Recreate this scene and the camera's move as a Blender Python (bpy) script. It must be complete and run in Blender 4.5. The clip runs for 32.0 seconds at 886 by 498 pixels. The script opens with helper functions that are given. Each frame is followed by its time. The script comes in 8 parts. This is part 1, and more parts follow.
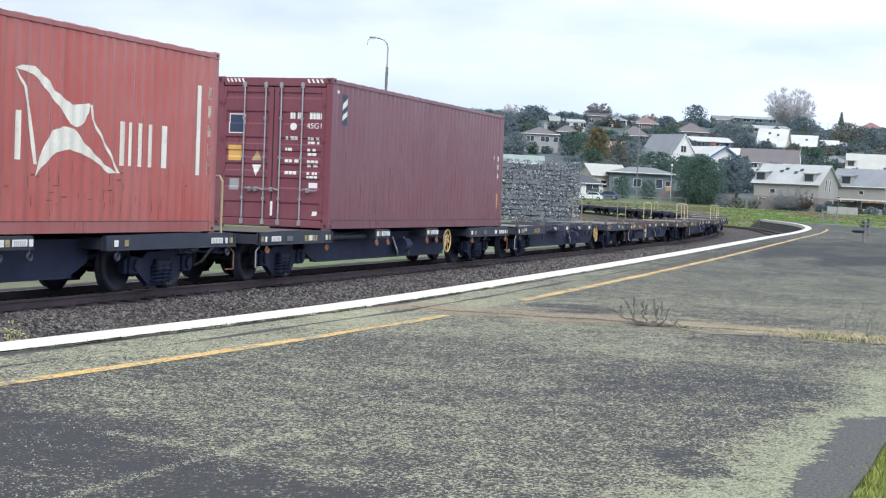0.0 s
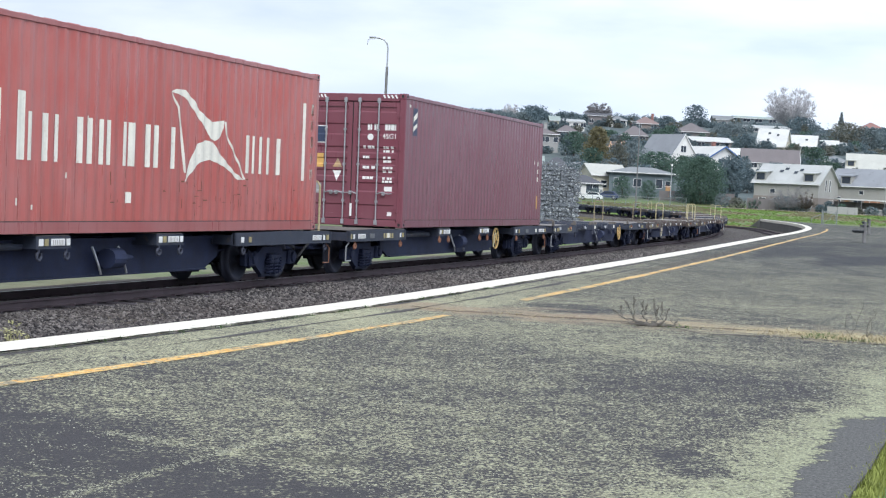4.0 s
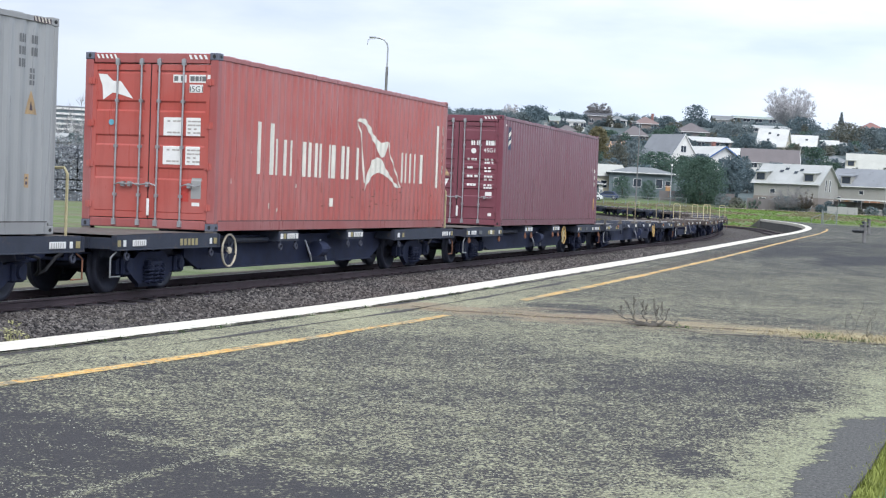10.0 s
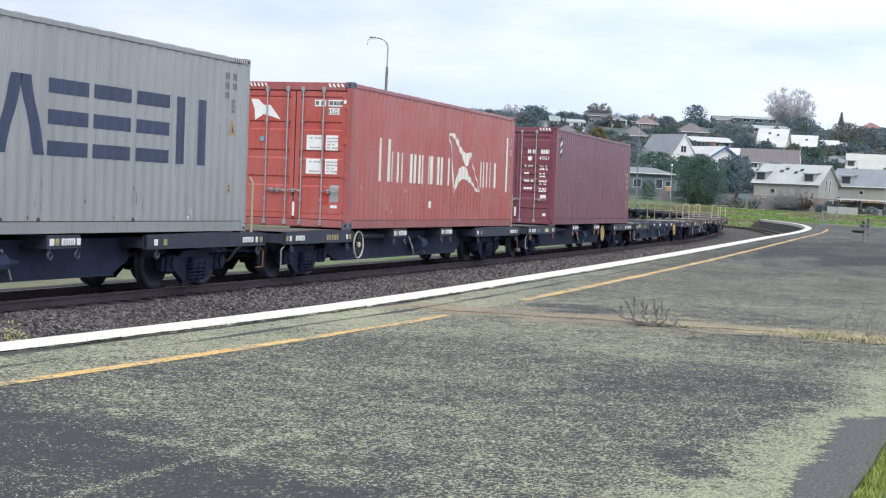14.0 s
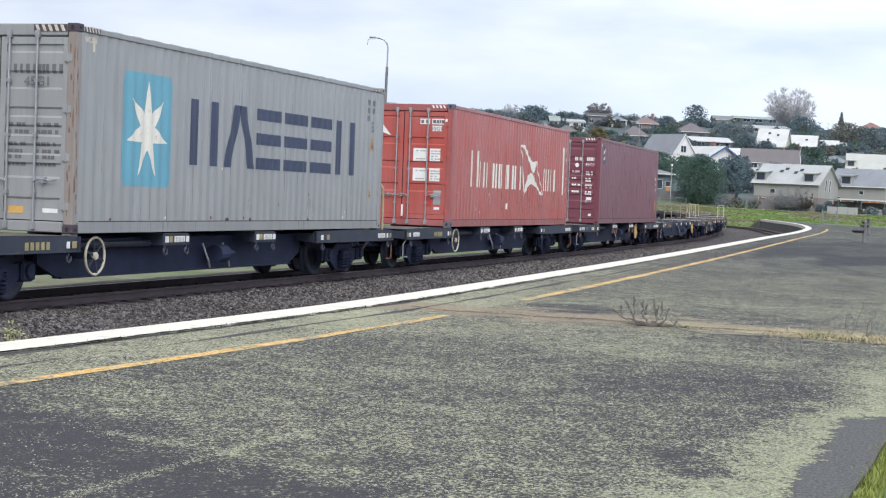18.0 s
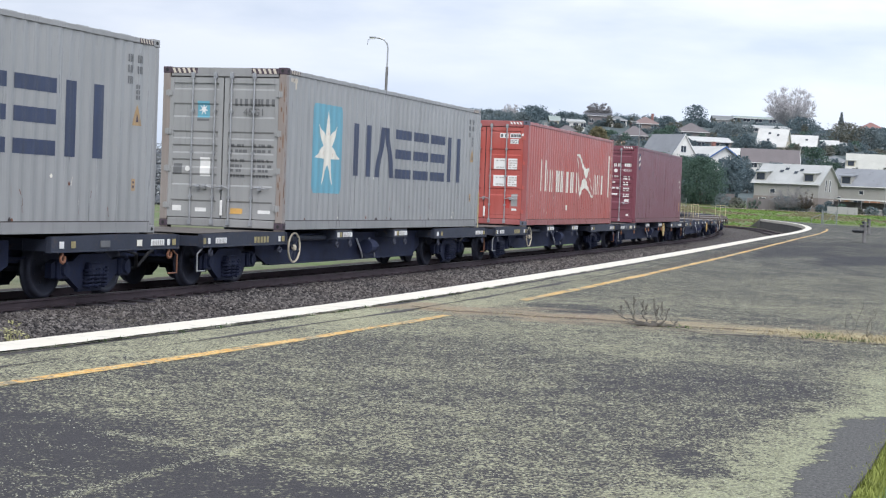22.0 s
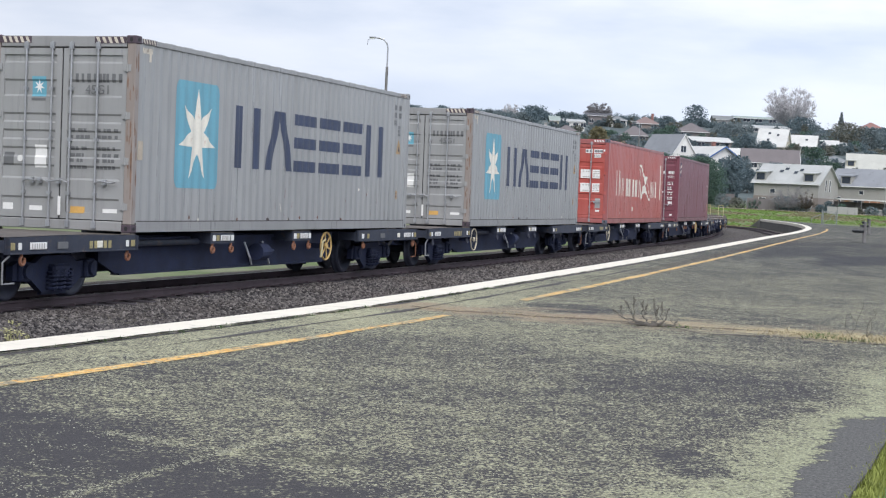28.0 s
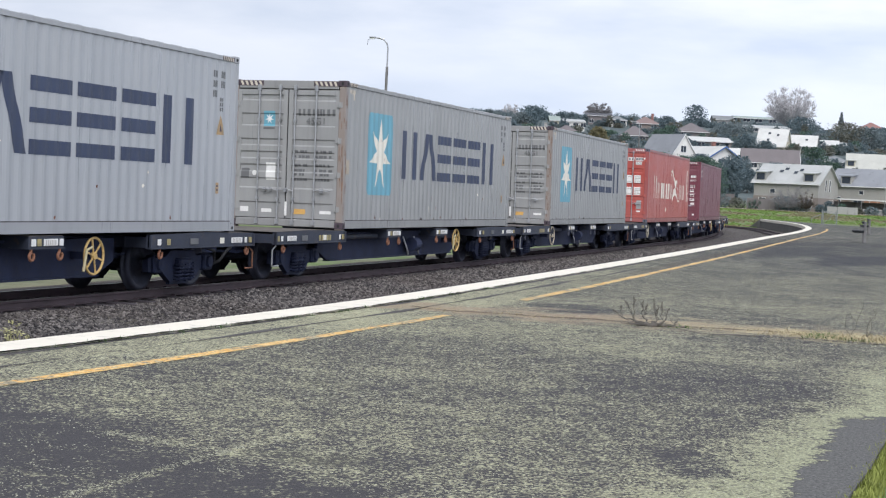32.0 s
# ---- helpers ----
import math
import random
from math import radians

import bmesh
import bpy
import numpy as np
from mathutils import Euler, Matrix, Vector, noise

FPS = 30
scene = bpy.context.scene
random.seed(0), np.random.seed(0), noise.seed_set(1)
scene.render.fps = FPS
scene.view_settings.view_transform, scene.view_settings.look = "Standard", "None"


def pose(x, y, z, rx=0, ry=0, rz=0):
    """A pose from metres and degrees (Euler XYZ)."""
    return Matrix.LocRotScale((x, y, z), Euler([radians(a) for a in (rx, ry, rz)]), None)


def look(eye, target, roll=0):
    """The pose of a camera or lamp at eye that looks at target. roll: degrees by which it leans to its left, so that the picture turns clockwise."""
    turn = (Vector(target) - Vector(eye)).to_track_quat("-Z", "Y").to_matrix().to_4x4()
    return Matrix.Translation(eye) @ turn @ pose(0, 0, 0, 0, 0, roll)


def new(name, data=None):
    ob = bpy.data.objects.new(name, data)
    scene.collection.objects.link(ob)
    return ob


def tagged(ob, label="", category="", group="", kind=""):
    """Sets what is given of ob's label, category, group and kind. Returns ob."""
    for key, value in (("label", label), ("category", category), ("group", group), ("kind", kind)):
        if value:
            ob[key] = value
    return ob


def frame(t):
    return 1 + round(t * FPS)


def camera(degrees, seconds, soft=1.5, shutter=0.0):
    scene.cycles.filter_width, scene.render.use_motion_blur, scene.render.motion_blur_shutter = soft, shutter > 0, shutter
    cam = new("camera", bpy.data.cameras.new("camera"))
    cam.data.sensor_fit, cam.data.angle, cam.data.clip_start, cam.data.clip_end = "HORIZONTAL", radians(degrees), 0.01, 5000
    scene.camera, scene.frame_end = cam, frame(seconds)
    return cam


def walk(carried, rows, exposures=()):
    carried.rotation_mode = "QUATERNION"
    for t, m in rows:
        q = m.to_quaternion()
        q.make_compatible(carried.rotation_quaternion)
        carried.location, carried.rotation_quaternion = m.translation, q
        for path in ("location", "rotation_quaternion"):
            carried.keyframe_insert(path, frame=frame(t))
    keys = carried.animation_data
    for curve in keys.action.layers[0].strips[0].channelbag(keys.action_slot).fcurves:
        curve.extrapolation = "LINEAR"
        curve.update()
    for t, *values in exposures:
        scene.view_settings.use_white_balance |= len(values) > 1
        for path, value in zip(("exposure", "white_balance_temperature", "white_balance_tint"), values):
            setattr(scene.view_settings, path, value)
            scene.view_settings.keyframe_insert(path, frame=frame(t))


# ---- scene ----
# The camera stands still on the platform.
cam = camera(30.02, 32.0, 1.2)
EYE = Vector((0.0, 0.0, 1.25))
AIM = Vector((0.0, 10.0 * math.cos(radians(2.0256)), 1.25 - 10.0 * math.sin(radians(2.0256))))
CAM_POSE = look(EYE, AIM, 2.884)
walk(cam, [(0.0, CAM_POSE), (32.0, CAM_POSE)], [(0.0, 0.42, 6000, 10.5), (12.0, 0.38, 6060, 11.5), (24.0, 0.28, 6190, 13), (32.0, 0.24, 6230, 13.5)])

# World: a thin bright overcast over a pale blue sky, and one very soft sun.
SUN_ELEV, SUN_TURN = 46.0, 175.0
world = bpy.data.worlds.new("sky")
scene.world = world
world.use_nodes = True
wn, wl = world.node_tree.nodes, world.node_tree.links
wn.clear()
w_out = wn.new("ShaderNodeOutputWorld")
w_bg = wn.new("ShaderNodeBackground")
w_sky = wn.new("ShaderNodeTexSky")
w_sky.sky_type = "NISHITA"
w_sky.sun_disc = False
w_sky.sun_elevation, w_sky.sun_rotation = radians(SUN_ELEV), radians(SUN_TURN)
w_scale = wn.new("ShaderNodeVectorMath")
w_scale.operation = "SCALE"
w_scale.inputs["Scale"].default_value = 0.10
w_co = wn.new("ShaderNodeTexCoord")
w_map = wn.new("ShaderNodeMapping")
w_map.inputs["Scale"].default_value = (2.2, 2.2, 9.0)
w_map.inputs["Location"].default_value = (0.35, 0.1, 0.2)
w_noise = wn.new("ShaderNodeTexNoise")
w_noise.inputs["Scale"].default_value = 1.6
w_noise.inputs["Detail"].default_value = 6.0
w_noise.inputs["Roughness"].default_value = 0.5
w_ramp = wn.new("ShaderNodeValToRGB")
w_ramp.color_ramp.elements[0].position = 0.38
w_ramp.color_ramp.elements[0].color = (0.58, 0.66, 0.78, 1)
w_ramp.color_ramp.elements[1].position = 0.60
w_ramp.color_ramp.elements[1].color = (0.95, 0.97, 1.0, 1)
w_mix = wn.new("ShaderNodeMixRGB")
w_mix.inputs["Fac"].default_value = 0.9
wl.new(w_sky.outputs[0], w_scale.inputs[0])
wl.new(w_co.outputs["Generated"], w_map.inputs["Vector"])
wl.new(w_map.outputs[0], w_noise.inputs["Vector"])
wl.new(w_noise.outputs["Fac"], w_ramp.inputs[0])
wl.new(w_scale.outputs[0], w_mix.inputs[1])
wl.new(w_ramp.outputs[0], w_mix.inputs[2])
w_sep = wn.new("ShaderNodeSeparateXYZ")
w_low = wn.new("ShaderNodeMapRange")
w_low.inputs["From Min"].default_value, w_low.inputs["From Max"].default_value = 0.03, 0.115
w_low.inputs["To Min"].default_value, w_low.inputs["To Max"].default_value = 0.75, 0.0
w_haze = wn.new("ShaderNodeMixRGB")
w_haze.inputs[2].default_value = (0.655, 0.745, 0.87, 1)
wl.new(w_co.outputs["Generated"], w_sep.inputs[0])
wl.new(w_sep.outputs["Z"], w_low.inputs["Value"])
wl.new(w_low.outputs[0], w_haze.inputs["Fac"])
wl.new(w_mix.outputs[0], w_haze.inputs[1])
w_side = wn.new("ShaderNodeMapRange")
w_side.inputs["From Min"].default_value, w_side.inputs["From Max"].default_value = -0.7, 0.7
w_side.inputs["To Min"].default_value, w_side.inputs["To Max"].default_value = 0.69, 1.24
w_lit = wn.new("ShaderNodeVectorMath")
w_lit.operation = "SCALE"
wl.new(w_sep.outputs["X"], w_side.inputs["Value"])
wl.new(w_haze.outputs[0], w_lit.inputs[0])
wl.new(w_side.outputs[0], w_lit.inputs["Scale"])
wl.new(w_lit.outputs[0], w_bg.inputs["Color"])
w_bg.inputs["Strength"].default_value = 0.95
wl.new(w_bg.outputs[0], w_out.inputs["Surface"])

sun_data = bpy.data.lights.new("sun", "SUN")
sun_data.energy, sun_data.angle, sun_data.color = 2.2, radians(50), (1.0, 0.96, 0.90)
sun = new("sun", sun_data)
az = radians(SUN_TURN)
sun.matrix_world = look((math.sin(az) * 40 * math.cos(radians(SUN_ELEV)), math.cos(az) * 40 * math.cos(radians(SUN_ELEV)), 40 * math.sin(radians(SUN_ELEV))), (0, 0, 0))


# ---- materials ----
class Nodes:
    """Short hand for one node material."""

    def __init__(self, name, rough=0.7, metal=0.0):
        self.mat = bpy.data.materials.new(name)
        self.mat.use_nodes = True
        self.tree = self.mat.node_tree
        self.bsdf = self.tree.nodes["Principled BSDF"]
        self.bsdf.inputs["Roughness"].default_value = rough
        self.bsdf.inputs["Metallic"].default_value = metal
        self.co = self.tree.nodes.new("ShaderNodeTexCoord").outputs["Object"]

    def add(self, kind):
        return self.tree.nodes.new(kind)

    def link(self, a, b):
        self.tree.links.new(a, b)

    def scaled(self, vec, sx, sy, sz):
        n = self.add("ShaderNodeMapping")
        n.inputs["Scale"].default_value = (sx, sy, sz)
        self.link(vec, n.inputs["Vector"])
        return n.outputs[0]

    def noise(self, scale, detail=4.0, rough=0.55, vec=None, distort=0.0):
        n = self.add("ShaderNodeTexNoise")
        n.inputs["Scale"].default_value = scale
        n.inputs["Detail"].default_value = detail
        n.inputs["Roughness"].default_value = rough
        n.inputs["Distortion"].default_value = distort
        self.link(vec if vec is not None else self.co, n.inputs["Vector"])
        return n.outputs["Fac"]

    def voronoi(self, scale, vec=None, feature="F1"):
        n = self.add("ShaderNodeTexVoronoi")
        n.feature = feature
        n.inputs["Scale"].default_value = scale
        self.link(vec if vec is not None else self.co, n.inputs["Vector"])
        return n

    def ramp(self, fac, lo, hi, a=0.0, b=1.0):
        n = self.add("ShaderNodeMapRange")
        n.inputs["From Min"].default_value, n.inputs["From Max"].default_value = lo, hi
        n.inputs["To Min"].default_value, n.inputs["To Max"].default_value = a, b
        self.link(fac, n.inputs["Value"])
        return n.outputs[0]

    def math(self, op, a, b):
        n = self.add("ShaderNodeMath")
        n.operation = op
        for i, v in ((0, a), (1, b)):
            if isinstance(v, (int, float)):
                n.inputs[i].default_value = v
            else:
                self.link(v, n.inputs[i])
        return n.outputs[0]

    def mix(self, fac, a, b, mode="MIX"):
        n = self.add("ShaderNodeMixRGB")
        n.blend_type = mode
        for key, v in (("Fac", fac), (1, a), (2, b)):
            if isinstance(v, (int, float)):
                n.inputs[key].default_value = v
            elif isinstance(v, tuple):
                n.inputs[key].default_value = (*v[:3], 1.0)
            else:
                self.link(v, n.inputs[key])
        return n.outputs[0]

    def color(self, c):
        self.link(c, self.bsdf.inputs["Base Color"])

    def bump(self, h, strength=0.3, dist=0.02):
        n = self.add("ShaderNodeBump")
        n.inputs["Strength"].default_value = strength
        n.inputs["Distance"].default_value = dist
        self.link(h, n.inputs["Height"])
        self.link(n.outputs[0], self.bsdf.inputs["Normal"])

    def rand(self):
        return self.add("ShaderNodeObjectInfo").outputs["Random"]


def plain(name, col, rough=0.7, metal=0.0, scale=3.0, vary=0.25, fine=40.0, bump=0.15, dist=0.004, dirt=None, dirt_amount=0.4, spread=0.0):
    """A surface with tone at two scales, a fine relief and, where given, blotches of dirt."""
    m = Nodes(name, rough, metal)
    dark = tuple(c * (1 - vary) for c in col)
    light = tuple(min(1, c * (1 + vary)) for c in col)
    big = m.ramp(m.noise(scale, 5), 0.3, 0.7)
    c = m.mix(big, dark, light)
    small = m.noise(fine, 3)
    c = m.mix(0.35, c, m.mix(m.ramp(small, 0.35, 0.65), dark, light))
    if dirt:
        c = m.mix(m.ramp(m.noise(scale * 2.3, 7, 0.65, distort=0.4), 0.62 - 0.2 * dirt_amount, 0.78), c, dirt)
    if spread:
        c = m.mix(m.math("MULTIPLY", m.rand(), spread), c, tuple(x * 0.35 for x in col))
    m.color(c)
    m.link(m.ramp(small, 0.3, 0.7, max(0.05, rough - 0.1), min(1, rough + 0.1)), m.bsdf.inputs["Roughness"])
    if bump:
        m.bump(small, bump, dist)
    return m.mat


def box_paint(name, col, streak=(0.16, 0.075, 0.04), amount=0.5, chalk=0.16, grime=0.45):
    """Painted container steel: chalked paint, vertical grime runs, rust that bleeds low down and at scratches."""
    m = Nodes(name, 0.55, 0.0)
    pale = tuple(min(1.0, c + chalk * (0.55 - c)) for c in col)
    c = m.mix(m.ramp(m.noise(0.7, 5, 0.6), 0.3, 0.72), col, pale)
    runs = m.noise(1.0, 6, 0.65, m.scaled(m.co, 5.5, 5.5, 0.32))
    c = m.mix(m.ramp(runs, 0.52, 0.80, 0.0, grime), c, tuple(x * 0.45 for x in col))
    rust = m.noise(1.0, 8, 0.7, m.scaled(m.co, 7.0, 7.0, 1.1))
    c = m.mix(m.ramp(rust, 0.70 - 0.1 * amount, 0.80, 0.0, 0.75), c, streak)
    speck = m.noise(26.0, 4, 0.6)
    c = m.mix(m.ramp(speck, 0.68, 0.76, 0.0, 0.5), c, streak)
    m.color(c)
    m.link(m.ramp(runs, 0.3, 0.7, 0.24, 0.42), m.bsdf.inputs["Roughness"])
    m.bump(m.noise(9.0, 4), 0.12, 0.01)
    return m.mat


MAT = {}
MAT["red_paint"] = box_paint("red_paint", (0.43, 0.078, 0.060), amount=0.6, chalk=0.15)
MAT["maroon_paint"] = box_paint("maroon_paint", (0.178, 0.050, 0.071), amount=0.2, chalk=0.06, grime=0.18)
MAT["grey_paint"] = box_paint("grey_paint", (0.296, 0.302, 0.300), (0.22, 0.15, 0.09), 0.55, 0.2, 0.35)
MAT["light_grey_paint"] = box_paint("light_grey_paint", (0.37, 0.39, 0.415), (0.22, 0.16, 0.10), 0.05, 0.2, 0.12)
MAT["red_band"] = box_paint("red_band", (0.33, 0.075, 0.07), amount=1.0)
MAT["grey_band"] = box_paint("grey_band", (0.262, 0.265, 0.263), (0.20, 0.13, 0.085), 0.7, 0.2, 0.4)
MAT["light_grey_band"] = box_paint("light_grey_band", (0.32, 0.335, 0.355), (0.2, 0.14, 0.09), 0.2, 0.2, 0.3)
MAT["rust_stain"] = plain("rust_stain", (0.215, 0.135, 0.095), 0.9, 0.0, 9, 0.4, 60, 0.2)
MAT["rust"] = plain("rust", (0.17, 0.075, 0.045), 0.9, 0.0, 6, 0.45, 60, 0.3)
MAT["galv"] = plain("galv", (0.42, 0.43, 0.45), 0.45, 0.7, 5, 0.2, 50, 0.1)
MAT["white_mark"] = plain("white_mark", (0.80, 0.77, 0.67), 0.6, 0, 2.5, 0.12, 30, 0.05, dirt=(0.5, 0.3, 0.22), dirt_amount=0.1)
MAT["white_plate"] = plain("white_plate", (0.78, 0.78, 0.76), 0.5, 0, 6, 0.08, 60, 0.03)
MAT["navy_mark"] = plain("navy_mark", (0.035, 0.05, 0.10), 0.5, 0, 1.5, 0.25, 30, 0.05)
MAT["cyan_mark"] = plain("cyan_mark", (0.14, 0.37, 0.47), 0.5, 0, 1.2, 0.12, 30, 0.05)
MAT["grey_mark"] = plain("grey_mark", (0.14, 0.145, 0.15), 0.6, 0, 4, 0.2, 40, 0.05)
MAT["faint_mark"] = plain("faint_mark", (0.40, 0.37, 0.34), 0.6, 0, 4, 0.2, 40, 0.05)
MAT["faded_amber"] = plain("faded_amber", (0.42, 0.29, 0.15), 0.65, 0, 4, 0.3, 40, 0.05, dirt=(0.28, 0.27, 0.25), dirt_amount=0.6)
MAT["fresh_red"] = plain("fresh_red", (0.44, 0.055, 0.045), 0.5, 0, 5, 0.2, 40, 0.05)
MAT["tan_plate"] = plain("tan_plate", (0.44, 0.38, 0.30), 0.6, 0, 5, 0.2, 40, 0.05)
MAT["amber_mark"] = plain("amber_mark", (0.62, 0.37, 0.11), 0.55, 0, 4, 0.15, 40, 0.05)
MAT["hazard_cream"] = plain("hazard_cream", (0.60, 0.55, 0.46), 0.6, 0, 6, 0.2, 40, 0.05, dirt=(0.1, 0.08, 0.06), dirt_amount=0.5)
MAT["seam_dirt"] = plain("seam_dirt", (0.06, 0.05, 0.05), 0.9, 0, 3, 0.4, 30, 0.1)
MAT["rubber"] = plain("rubber", (0.02, 0.02, 0.022), 0.75, 0, 5, 0.3, 40, 0.1)
MAT["wagon_black"] = plain("wagon_black", (0.014, 0.021, 0.056), 0.8, 0.0, 3, 0.4, 40, 0.15, dirt=(0.022, 0.025, 0.043))
MAT["flat_deck"] = plain("flat_deck", (0.24, 0.225, 0.21), 0.85, 0, 1.6, 0.35, 30, 0.2, dirt=(0.10, 0.075, 0.06), dirt_amount=0.7)
MAT["dull_yellow"] = plain("dull_yellow", (0.34, 0.29, 0.14), 0.65, 0, 6, 0.3, 40, 0.05, dirt=(0.1, 0.09, 0.07))
MAT["rusty_grey"] = box_paint("rusty_grey", (0.262, 0.222, 0.196), (0.17, 0.09, 0.055), 1.5, 0.2)
MAT["casting_dark"] = plain("casting_dark", (0.075, 0.055, 0.07), 0.7, 0, 5, 0.3, 40, 0.1)
MAT["casting_blue"] = plain("casting_blue", (0.12, 0.13, 0.17), 0.6, 0, 5, 0.3, 40, 0.1)
MAT["wagon_deck"] = plain("wagon_deck", (0.135, 0.122, 0.11), 0.8, 0, 2.2, 0.35, 30, 0.2, dirt=(0.075, 0.05, 0.036), dirt_amount=0.8)
MAT["wagon_beam"] = plain("wagon_beam", (0.030, 0.037, 0.058), 0.65, 0, 2.5, 0.3, 40, 0.1, dirt=(0.10, 0.075, 0.055), dirt_amount=0.3)
MAT["wagon_brown"] = plain("wagon_brown", (0.080, 0.064, 0.058), 0.8, 0, 2.5, 0.35, 40, 0.15, dirt=(0.06, 0.05, 0.045))
MAT["wheel_steel"] = plain("wheel_steel", (0.05, 0.055, 0.08), 0.6, 0.3, 5, 0.3, 40, 0.1)
MAT["safety_yellow"] = plain("safety_yellow", (0.56, 0.38, 0.14), 0.55, 0, 6, 0.25, 50, 0.1, dirt=(0.2, 0.13, 0.06), dirt_amount=0.3)
MAT["cream_rim"] = plain("cream_rim", (0.56, 0.50, 0.38), 0.6, 0, 6, 0.25, 50, 0.1, dirt=(0.2, 0.15, 0.09), dirt_amount=0.3)
MAT["pale_yellow"] = plain("pale_yellow", (0.47, 0.41, 0.24), 0.6, 0, 6, 0.25, 50, 0.1)
MAT["tan_frame"] = plain("tan_frame", (0.27, 0.22, 0.14), 0.7, 0, 6, 0.25, 50, 0.1)
MAT["hook_orange"] = plain("hook_orange", (0.235, 0.105, 0.06), 0.7, 0, 8, 0.3, 50, 0.1)
MAT["rail_steel"] = plain("rail_steel", (0.080, 0.060, 0.068), 0.8, 0.2, 2, 0.35, 30, 0.2)
MAT["rail_head"] = plain("rail_head", (0.30, 0.29, 0.28), 0.4, 0.9, 2, 0.2, 30, 0.05)
MAT["sleeper_wood"] = plain("sleeper_wood", (0.068, 0.058, 0.066), 0.9, 0, 4, 0.4, 30, 0.4, 0.01, spread=0.6)
MAT["white_line"] = plain("white_line", (0.76, 0.71, 0.60), 0.7, 0, 2.0, 0.07, 25, 0.2, dirt=(0.45, 0.44, 0.37), dirt_amount=0.3)
MAT["concrete"] = plain("concrete", (0.13, 0.125, 0.115), 0.9, 0, 0.8, 0.3, 20, 0.3, 0.01, dirt=(0.12, 0.12, 0.10))
MAT["dry_grass"] = plain("dry_grass", (0.43, 0.37, 0.22), 0.9, 0, 3, 0.3, 20, 0.0)
MAT["dry_stem"] = plain("dry_stem", (0.15, 0.138, 0.122), 0.9, 0, 6, 0.3, 20, 0.0)
MAT["weed_green"] = plain("weed_green", (0.07, 0.13, 0.035), 0.8, 0, 4, 0.35, 20, 0.0)
MAT["post_grey"] = plain("post_grey", (0.17, 0.17, 0.17), 0.8, 0, 2, 0.25, 30, 0.1)
MAT["bench_dark"] = plain("bench_dark", (0.04, 0.045, 0.05), 0.7, 0, 3, 0.3, 30, 0.1)
MAT["glass"] = plain("glass", (0.035, 0.045, 0.06), 0.12, 0, 1, 0.3, 8, 0.0)


